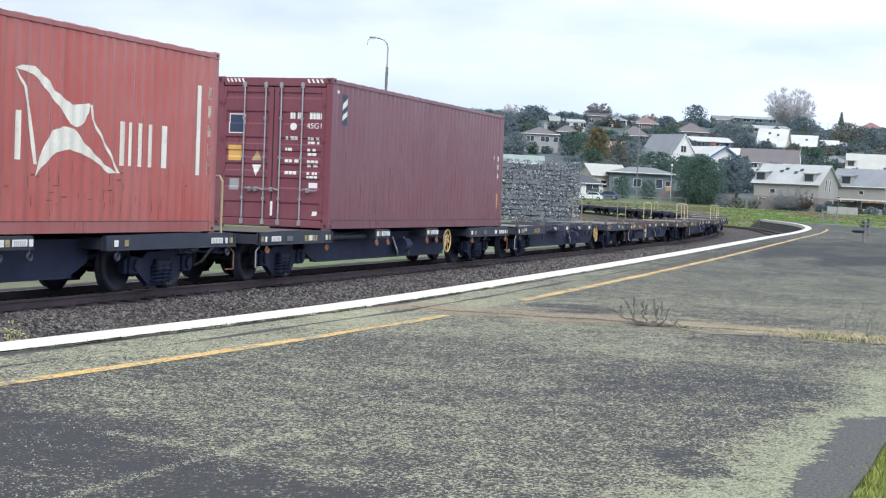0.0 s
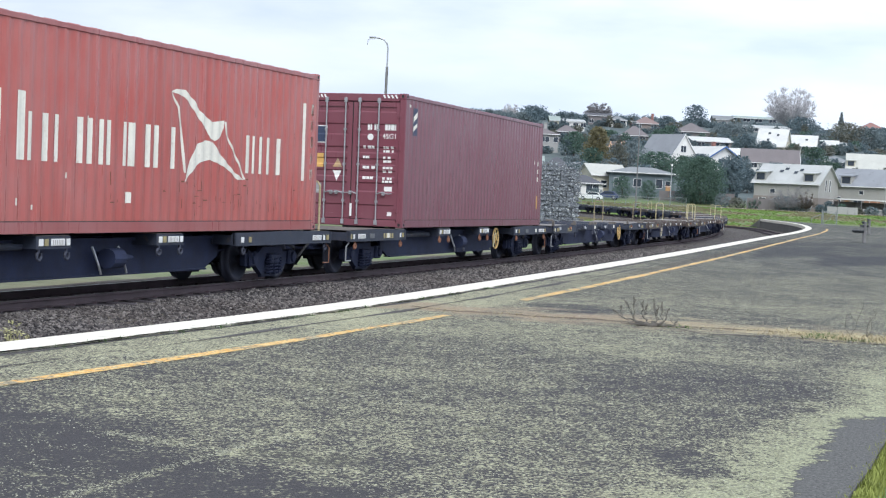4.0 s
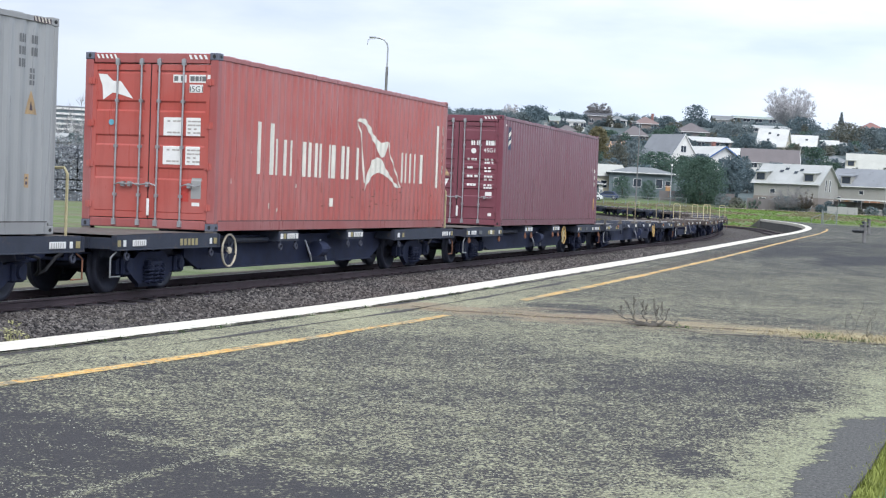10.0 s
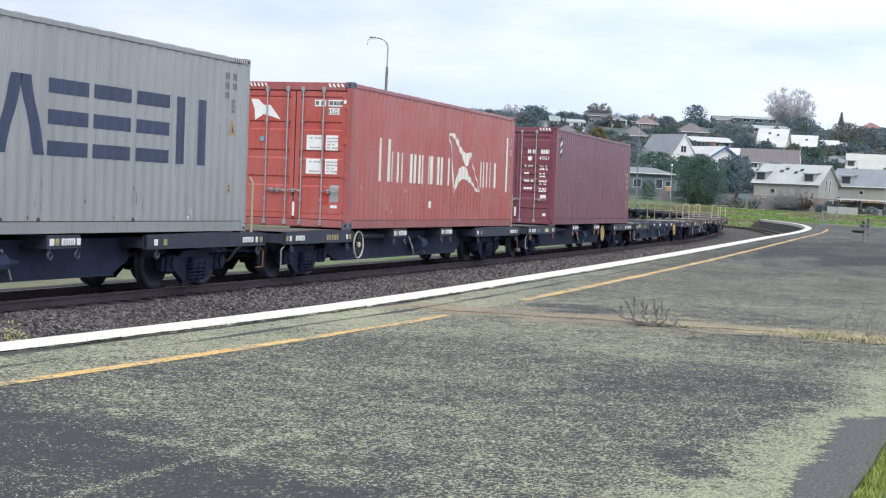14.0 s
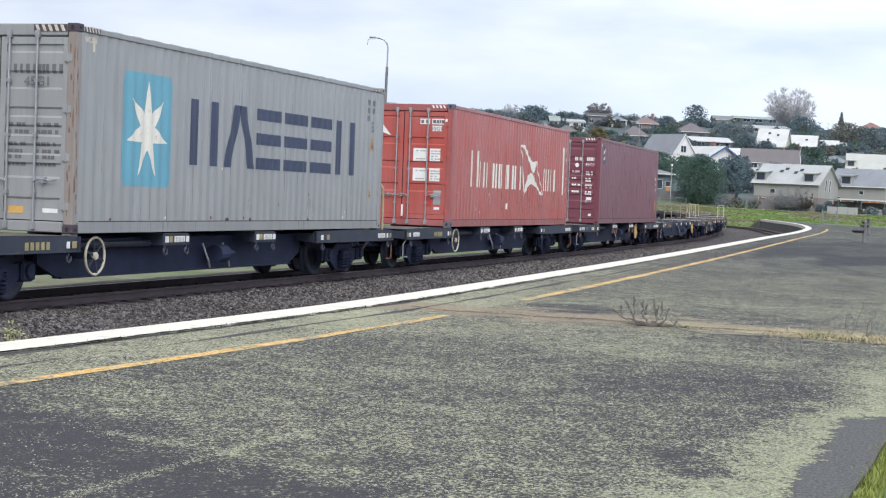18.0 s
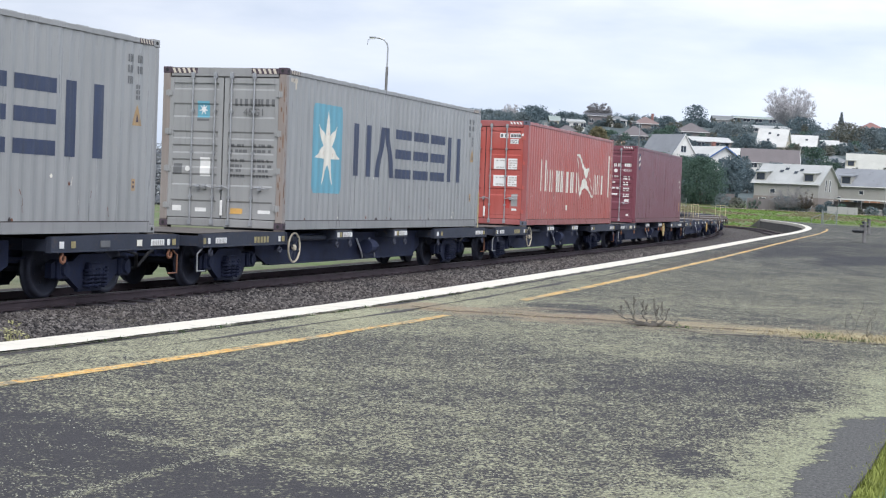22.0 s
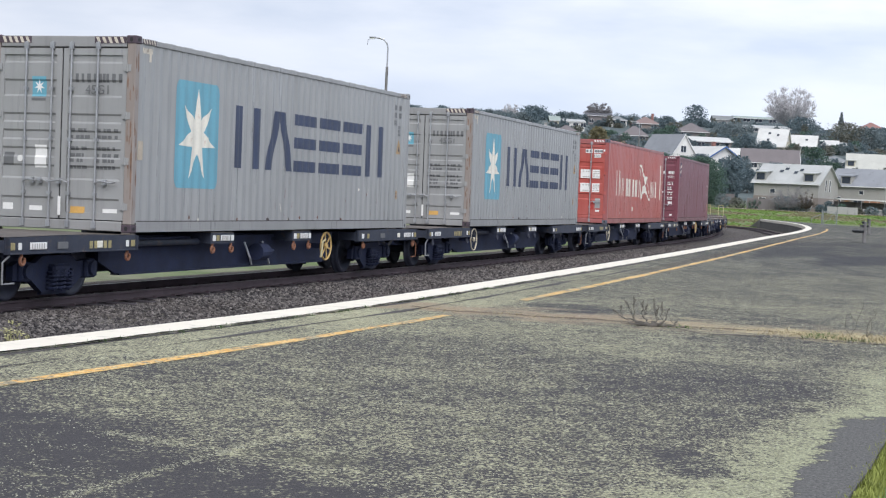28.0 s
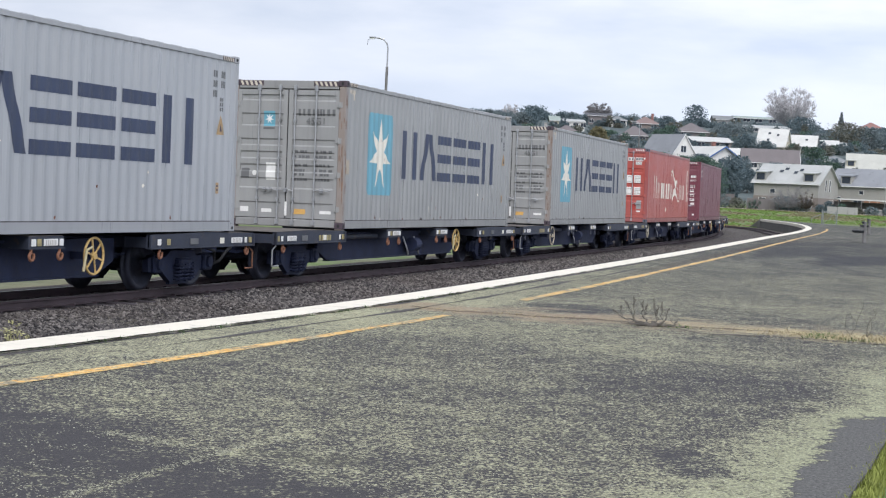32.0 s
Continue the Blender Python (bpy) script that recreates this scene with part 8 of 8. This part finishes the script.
bit = sb.mix(sb.ramp(isl, 0.965, 0.975), bit, (0.62, 0.63, 0.64))
bit = sb.mix(sb.ramp(sb.noise(2.5, 4, 0.6), 0.58, 0.7, 0, 0.7), bit, (0.15, 0.105, 0.075))
sb.color(bit)
MAT["scrap_bits"] = sb.mat

bales = [bale_mesh(200 + i) for i in range(8)]
P0, P1 = Vector((-44.0, 119.0)), Vector((11.55, 143.65))
along = (P1 - P0).normalized()
turn = math.degrees(math.atan2(along.y, along.x))
length = (P1 - P0).length
rnd_b = random.Random(5)


def bale_stack(lo, hi, wide, high, tall, ragged, label):
    """Courses of pressed bales before a solid core, from lo to hi metres along the line of the yard."""
    o = P0 + along * lo
    c = thing("scrap_stack", pose(o.x, o.y, -0.95, 0, 0, turn), label, "scrap stack", "scrap stacks in the yard")
    ln = hi - lo
    part("stack_core", Shape().box(0.1, wide * 0.4, 0, ln - 0.1, 3.4, tall - 0.5), "scrap", c)
    part("crushed_scrap", scrap_face(ln, tall, wide, high, int(lo * 10) + 7), "", c)
    cols, rows = int(ln / wide), int(tall / high)
    for i in range(cols):
        for k in range(rows - rnd_b.choice(ragged)):
            sc = Matrix.Diagonal((wide / 1.22 * rnd_b.uniform(0.9, 1.04), wide / 1.1, high / 0.80 * rnd_b.uniform(0.86, 1.02), 1))
            m = pose(wide * (i + 0.5) + rnd_b.uniform(-0.04, 0.04), rnd_b.uniform(-0.10, 0.10), high * (k + 0.5), rnd_b.choice((0, 180)) + rnd_b.uniform(-3, 3), rnd_b.uniform(-3, 3), rnd_b.uniform(-5, 5))
            part("bale", rnd_b.choice(bales), "", c, at=m @ sc)
    return c


bale_stack(0.0, 14.0, 0.80, 0.46, 4.6, (0, 0, 1, 1, 2), "ragged grey heap of crushed scrap metal bales")
bale_stack(14.2, length - 10.2, 1.5, 0.80, 4.8, (0, 0, 1), "long grey stack of pressed scrap bales")
bale_stack(length - 10.0, length, 0.66, 0.44, 5.1, (0, 0, 0, 1), "high grey stack of small pressed scrap bales")

# ---- lamps, poles, fences ----
def street_lamp(x, y, h, arm, label, mat="post_grey", side=-1):
    c = thing("street_lamp", pose(x, y, ground_z(x, y)), label, "street lamp", "street lamps")
    part("pole_base", Shape().rod((0, 0, -0.2), (0, 0, h * 0.855), 0.075, 10, 0.065), mat, c)
    curve = [(0, 0, h * 0.855), (0, 0, h - 0.45), (side * 0.06, 0, h - 0.22), (side * 0.22, 0, h - 0.06), (side * arm * 0.6, 0, h), (side * arm, 0, h + 0.03)]
    part("pole", Shape().pipe(curve, 0.036, 8), "galv", c)
    part("lamp_head", Shape().soft_box(side * arm - 0.20, -0.09, h - 0.02, side * arm + 0.14, 0.09, h + 0.06, 0.03), "galv", c)
    part("lamp_glass", Shape().soft_box(side * arm - 0.15, -0.06, h - 0.06, side * arm + 0.06, 0.06, h - 0.016, 0.015), "white_plate", c)
    part("loose_wire", Shape().pipe([(side * arm, 0, h), (side * (arm + 0.25), 0, h - 0.1), (side * (arm + 0.28), 0, h - 0.35)], 0.012, 4), "rubber", c)
    return c


street_lamp(-3.14, 80.0, 9.38, 0.72, "tall grey street lamp with curved arm behind the train")
street_lamp(21.5, 187.0, 11.2, 0.9, "thin grey street lamp beside the lawn")


def post(x, y, h, r, mat, label, name="post"):
    c = thing(name, pose(x, y, ground_z(x, y)), label, "post")
    part("shaft", Shape().rod((0, 0, -0.3), (0, 0, h), r, 8, r * 0.8), mat, c)
    part("cap", Shape().rod((0, 0, h - 0.02), (0, 0, h + 0.35), r * 1.8, 8), "white_plate", c)
    return c


post(34.2, 252.0, 6.2, 0.07, "galv", "thin pale pole by the fence", "flag_pole")


MAT["fence_grey"] = plain("fence_grey", (0.21, 0.235, 0.24), 0.7, 0.2, 3, 0.2, 30, 0.0)


def fence(p0, p1, n, h, label, mat="fence_grey", wires=7):
    a, b = Vector(p0), Vector(p1)
    d = (b - a)
    c = thing("wire_fence", pose(a.x, a.y, ground_z(a.x, a.y), 0, 0, math.degrees(math.atan2(d.y, d.x))), label, "fence", kind="structure")
    ln = d.length
    post_me = Shape().rod((0, 0, -0.6), (0, 0, h), 0.05, 6).mesh("fence_post", mat)
    for i in range(n + 1):
        part("fence_post", post_me, "", c, at=pose(ln * i / n, 0, 0))
    part("top_rail", Shape().rod((0, 0, h - 0.03), (ln, 0, h - 0.03), 0.04, 6), mat, c)
    w = Shape()
    for k in range(wires):
        z = 0.1 + k * (h - 0.2) / wires
        w.rod((0, 0, z), (ln, 0, z), 0.012, 4)
    for i in range(int(ln / 0.4)):
        w.rod((i * 0.4, 0, 0.05), (i * 0.4 + 0.3, 0, h - 0.05), 0.010, 3)
    part("fence_wire", w, mat, c)
    return c


fence((18.5, 246.0), (33.8, 249.0), 9, 1.7, "grey chain-link fence along the yard")
fence((33.8, 249.0), (36.5, 251.0), 1, 1.5, "short grey fence by the pole")


def carport(x, y, yaw, w, dep, h, label):
    c = thing("carport", pose(x, y, ground_z(x, y), 0, 0, yaw), label, "carport")
    part("canopy", Shape().box(-w / 2, -dep / 2, h, w / 2, dep / 2, h + 0.22), "roof_white", c)
    for xx in np.linspace(-w / 2 + 0.2, w / 2 - 0.2, 4):
        part("support", Shape().box(xx - 0.06, -dep / 2 + 0.05, -0.5, xx + 0.06, -dep / 2 + 0.17, h), "post_grey", c)
    part("back_wall", Shape().box(-w / 2, dep / 2 - 0.12, -0.5, w / 2, dep / 2, h - 0.3), "wall_brown", c)
    return c


def garden_wall(x, y, yaw, w, h, mat, label):
    c = thing("garden_wall", pose(x, y, ground_z(x, y), 0, 0, yaw), label, "wall", kind="structure")
    n = max(2, int(w / 1.6))
    for i in range(n):
        part("panel", Shape().box(-w / 2 + i * w / n, -0.06, -0.5, -w / 2 + (i + 1) * w / n - 0.05, 0.06, h + 0.04 * (i % 2)), mat, c)
    return c


carport(73.0, 284.0, -4, 12.0, 4.0, 2.4, "long low carport with thin white roof")
garden_wall(64.5, 268.5, 0, 5.0, 1.2, "wall_grey", "low grey concrete block wall on the lawn's edge")
garden_wall(54.8, 284.5, -20, 6.0, 1.9, "wall_brown", "dark timber paling fence by the terrace")
garden_wall(78.0, 281.0, -4, 14.0, 1.0, "wall_grey", "low grey wall before the terraced houses")
garden_wall(46.0, 303.0, 4, 14.0, 1.7, "wall_brown", "dark timber fence behind the trees")
for i, (sx, sy, sh, sw, lf) in enumerate(((50.5, 287.0, 2.0, 3.0, "leaf_brown"), (60.5, 282.0, 1.6, 3.2, "leaf_dull_hazed"), (64.2, 283.0, 1.4, 2.4, "leaf_dark_hazed"), (67.5, 281.5, 1.8, 2.2, "leaf_mid"), (72.0, 279.5, 1.5, 2.6, "leaf_dull_hazed"), (77.5, 279.5, 1.4, 3.0, "leaf_dark_hazed"), (82.0, 281.0, 1.6, 3.0, "leaf_dull_hazed"), (48.2, 289.0, 2.6, 3.4, "leaf_dull_hazed"), (53.4, 285.5, 1.8, 2.8, "leaf_mid"), (66.0, 284.5, 2.2, 2.2, "leaf_dark_hazed"), (70.0, 281.0, 1.3, 2.4, "leaf_brown"), (75.0, 280.0, 1.6, 2.2, "leaf_dull_hazed"), (79.8, 280.0, 1.9, 2.2, "leaf_mid"), (43.0, 300.0, 2.4, 4.0, "leaf_dark_hazed"), (27.0, 300.0, 1.8, 3.0, "leaf_dull_hazed"))):
    tree(sx, sy, sh, sw, lf, "low garden shrub before the houses", 400 + i, 18, 40, 0.16, 0.0, name="shrub")


def wire_gate(x, y, yaw, label):
    c = thing("wire_gate", pose(x, y, ground_z(x, y), 0, 0, yaw), label, "gate")
    part("gate_frame", Shape().pipe([(-0.5, 0, 0.05), (-0.5, 0, 1.15), (0.5, 0, 1.15), (0.5, 0, 0.05), (-0.5, 0, 0.05)], 0.03, 6), "fence_grey", c)
    for x0 in (-0.62, 0.62):
        part("gate_post", Shape().rod((x0, 0, -0.2), (x0, 0, 1.3), 0.05, 8), "fence_grey", c)
    w = Shape()
    for i in range(9):
        w.rod((-0.45 + i * 0.11, 0, 0.06), (-0.45 + i * 0.11, 0, 1.13), 0.008, 4)
    part("gate_wire", w, "fence_grey", c)
    part("brace", Shape().rod((-0.5, 0, 0.1), (0.5, 0, 1.1), 0.02, 6), "fence_grey", c)
    part("wing", Shape().pipe([(-0.62, 0, 0.9), (-1.5, -0.3, 0.55), (-1.5, -0.3, 0.0)], 0.025, 6), "fence_grey", c)
    return c


wire_gate(32.9, 141.5, -12, "small grey wire gate at the platform's end")


def bench(x, y, yaw):
    c = thing("bench", pose(x, y, 0, 0, 0, yaw), "dark metal platform bench with slatted back", "bench", "platform benches")
    for xx in (-0.75, 0.75):
        part("leg", Shape().soft_box(xx - 0.06, -0.05, 0.0, xx + 0.06, 0.05, 0.86, 0.01), "post_grey", c)
        part("arm", Shape().soft_box(xx - 0.04, -0.46, 0.40, xx + 0.04, 0.0, 0.46, 0.01), "bench_dark", c)
    for k in range(3):
        part("seat_slat", Shape().soft_box(-0.95, -0.46 + k * 0.15, 0.46, 0.95, -0.34 + k * 0.15, 0.50, 0.008), "bench_dark", c)
    for k in range(2):
        part("back_slat", Shape().soft_box(-0.95, -0.09, 0.62 + k * 0.14, 0.95, -0.055, 0.72 + k * 0.14, 0.008), "bench_dark", c)
    return c


bench(16.9, 66.5, 258)
bench(23.7, 92.3, 258)

# ---- cars parked by the houses ----
def car(x, y, yaw, paint, label):
    c = thing("car", pose(x, y, ground_z(x, y), 0, 0, yaw), label, "car", "parked cars")
    body = [(-2.1, 0.30), (-2.15, 0.75), (-1.9, 0.92), (-1.0, 0.96), (1.0, 0.92), (1.9, 0.80), (2.15, 0.60), (2.1, 0.30)]
    part("body", Shape().prism(body, 1, -0.85, 0.85), paint, c)
    part("cabin", Shape().prism([(-1.7, 0.92), (-1.25, 1.42), (0.35, 1.45), (1.1, 0.92)], 1, -0.74, 0.74), paint, c)
    part("side_glass", Shape().prism([(-1.45, 0.97), (-1.12, 1.36), (0.28, 1.38), (0.85, 0.97)], 1, -0.75, 0.75), "glass", c)
    for xx in (-1.35, 1.35):
        for yy in (-0.80, 0.80):
            wh = part("wheel", Shape().lathe([(0.0, -0.1), (0.30, -0.1), (0.33, -0.06), (0.33, 0.06), (0.30, 0.1), (0.0, 0.1)], 16, 1), "rubber", c, at=pose(xx, yy, 0.33))
            part("hub", Shape().lathe([(0.0, -0.105), (0.18, -0.105), (0.18, 0.105), (0.0, 0.105)], 12, 1), "galv", wh)
    return c


MAT["car_white"] = plain("car_white", (0.72, 0.73, 0.74), 0.3, 0, 1, 0.05, 20, 0.0)
MAT["car_blue"] = plain("car_blue", (0.05, 0.07, 0.14), 0.3, 0, 1, 0.1, 20, 0.0)
MAT["car_silver"] = plain("car_silver", (0.42, 0.44, 0.46), 0.35, 0.4, 1, 0.05, 20, 0.0)
car(25.6, 292.0, 172, "car_white", "white hatchback parked before the garage")
car(29.0, 297.0, 160, "car_blue", "dark blue car parked beside the cottage")
car(60.2, 283.0, -38, "car_silver", "silver car parked before the terrace")
car(69.5, 287.5, -38, "car_white", "white van-like car parked between the terraced houses")

MAT["weed_straw"] = plain("weed_straw", (0.36, 0.35, 0.18), 0.9, 0, 4, 0.3, 20, 0.0)
# ---- weeds on the platform and by its foot ----
def dry_weed(x, y, z, h, w, seed, label, mat="dry_stem", stems=9, name="weed", twigs=3, thick=1.0):
    rnd = random.Random(seed)
    c = thing(name, pose(x, y, z), label, "weed", "weeds on the platform")
    stems_all = Shape()
    for _ in range(stems):
        s = Shape()
        t = rnd.uniform(0, 6.28)
        lean = rnd.uniform(0.35, 1.0) * w
        p = Vector((rnd.gauss(0, 0.02), rnd.gauss(0, 0.02), 0))
        pts = [p]
        hh = h * rnd.uniform(0.5, 1.0)
        for k in range(1, 6):
            f = k / 5
            pts.append(Vector((math.cos(t) * lean * f ** 0.8 + rnd.gauss(0, 0.012), math.sin(t) * lean * f ** 0.8 + rnd.gauss(0, 0.012), hh * f ** 1.3)))
        for a, b, k in zip(pts, pts[1:], range(5)):
            s.rod(a, b, (0.0075 - 0.0009 * k) * thick, 5, (0.0066 - 0.0009 * k) * thick)
        for k in range(2, 6):
            for _ in range(twigs):
                d = Vector((rnd.gauss(0, 1), rnd.gauss(0, 1), rnd.uniform(0.4, 1.6))).normalized()
                q = pts[k] + d * rnd.uniform(0.03, 0.09)
                s.rod(pts[k], q, 0.0045 * thick, 4, 0.003 * thick)
                s.rod(q, q + Vector((rnd.gauss(0, .012), rnd.gauss(0, .012), 0.025)), 0.006 * thick, 4, 0.003 * thick)
        stems_all.join(s)
    part("stemwork", stems_all, mat, c)["kind"] = "stuff"
    return c


def branching_weed(x, y, z, label):
    """A dead weed: dark runners that lie about the root, thin upright stems and dark seed heads."""
    rnd = random.Random(21)
    c = thing("weed", pose(x, y, z), label, "weed", "weeds on the platform")

    def bent(shape, p, q, r0, r1, n=6, kink=0.011):
        prev = Vector(p)
        for k in range(1, n + 1):
            nxt = Vector(p).lerp(Vector(q), k / n) + Vector((rnd.gauss(0, kink), rnd.gauss(0, kink), rnd.gauss(0, kink * 0.6) if k < n else 0))
            nxt.z = max(nxt.z, 0.004)
            shape.rod(prev, nxt, r0 + (r1 - r0) * (k - 1) / n, 5, r0 + (r1 - r0) * k / n)
            prev = nxt
        return prev

    # each runner: where it ends, and the upright stems that rise from its end
    for end, tips in (((-0.15, 0.03, 0.055), ((-0.24, 0.25), (-0.17, 0.30))), ((-0.27, -0.03, 0.08), ((-0.37, 0.15), (-0.29, 0.20))), ((-0.04, 0.06, 0.07), ((-0.09, 0.25), (-0.02, 0.22))),
                      ((0.07, 0.02, 0.06), ((0.03, 0.28), (0.07, 0.22))), ((0.14, -0.04, 0.05), ((0.10, 0.26), (0.18, 0.19))), ((0.26, 0.03, 0.02), ((0.30, 0.05),)), ((0.36, -0.02, 0.008), ()), ((-0.20, 0.08, 0.02), ())):
        runner = Shape()
        joint = bent(runner, (rnd.gauss(0, 0.02), 0, 0.008), end, 0.011, 0.006)
        part("runner", runner, "dry_stem", c)
        for tx, tz in tips:
            stem, head = Shape(), Shape()
            tip = bent(stem, joint, (tx, end[1] + rnd.uniform(-0.05, 0.05), tz * 0.93), 0.0045, 0.003, 6, 0.012)
            for _ in range(3):
                f = rnd.uniform(0.3, 0.9)
                p = joint.lerp(tip, f)
                bent(stem, p, p + Vector((rnd.gauss(0, 0.03), rnd.gauss(0, 0.03), rnd.uniform(0.0, 0.04))), 0.004, 0.002, 3, 0.004)
            part("stem", stem, "dry_stem", c)
            low = joint.lerp(tip, 0.62)
            for k in range(9):
                p = low.lerp(tip, k / 8) + Vector((rnd.gauss(0, 0.004), rnd.gauss(0, 0.004), 0))
                head.rod(p, p + Vector((rnd.gauss(0, 0.008), rnd.gauss(0, 0.008), rnd.uniform(0.008, 0.022))), 0.006, 5, 0.0025)
            part("seed_head", head, "dry_stem", c)
    tangle = Shape()
    for _ in range(34):
        t, q = rnd.uniform(0, 6.28), rnd.uniform(0.05, 0.22)
        bent(tangle, (rnd.gauss(0, 0.07), rnd.gauss(0, 0.03), 0.004), (q * math.cos(t) * 1.3, q * math.sin(t) * 0.6, rnd.uniform(0.01, 0.05)), 0.006, 0.003, 3)
    part("root_crown", tangle, "dry_stem", c)["kind"] = "stuff"
    return c


branching_weed(2.10, 16.50, 0.0, "dry dark branching weed in the platform joint")
dry_weed(4.10, 16.45, 0.0, 0.36, 0.10, 23, "tall thin dry weed in the platform joint", "dry_stem", stems=2, twigs=1, thick=0.4)
dry_weed(4.25, 16.40, 0.0, 0.30, 0.10, 24, "thin dry weed in the platform joint", "dry_stem", stems=2, twigs=1, thick=0.4)


def leafy_weed(x, y, z, h, w, seed, label):
    """A pale weed: thin upright stems with small leaves towards the top."""
    rnd = random.Random(seed)
    c = thing("weed", pose(x, y, z), label, "weed", "weeds on the platform")
    stems, clumps = Shape(), []
    for _ in range(11):
        t, q = rnd.uniform(0, 6.28), rnd.uniform(0.1, 1.0) * w / 2
        hh = h * rnd.uniform(0.78, 1.0)
        tip = Vector((math.cos(t) * q, math.sin(t) * q, hh))
        mid = Vector((tip.x * 0.4 + rnd.gauss(0, 0.01), tip.y * 0.4, hh * 0.55))
        stems.pipe([(tip.x * 0.15, tip.y * 0.15, 0), mid, tip], 0.004, 4)
        for k in range(5):
            p = mid.lerp(tip, 0.35 + 0.16 * k)
            clumps.append((p.x + rnd.gauss(0, 0.012), p.y + rnd.gauss(0, 0.012), p.z, 0.030))
    part("stemwork", stems, "dry_stem", c)["kind"] = "stuff"
    me = leaf_cloud(rnd, clumps, 10, 0.013)
    me.materials.append(MAT["weed_straw"])
    part("leaves", me, "", c)
    return c


leafy_weed(-3.10, 12.30, -0.88, 1.01, 0.18, 25, "pale yellowish weed growing by the platform's foot")
leafy_weed(-3.21, 12.35, -0.88, 0.94, 0.10, 26, "pale yellowish weed growing by the platform's foot")
rnd_w = random.Random(91)
clumps_w = [(edge_x(q) + 0.44 + rnd_w.uniform(-0.02, 0.05), q) for q in [rnd_w.uniform(9.5, 22.0) for _ in range(26)]]
tagged(part("seam_weeds", tufts(clumps_w, 420, 0.035, 0.008, 0.035, 0.006, 92), "weed_green"), "tiny green weeds in the seam behind the white edge", "weed", kind="stuff")


def motions():
    """The train rolls away along the track, its wheels turning."""
    times = [i * 1.0 for i in range(33)]
    for ob, s_off, up in TRAIN:
        walk(ob, [(t, vehicle_pose(s_off + travel(t)) @ pose(0, 0, up)) for t in times])
    turns = [i * 8 / 30 for i in range(121)]
    gone = [(t, math.degrees((travel(t) - travel(0)) / WHEEL_R)) for t in turns]
    for ob, x in WHEELS:
        walk(ob, [(t, pose(x, 0, WHEEL_R, 0, a, 0)) for t, a in gone])


motions()
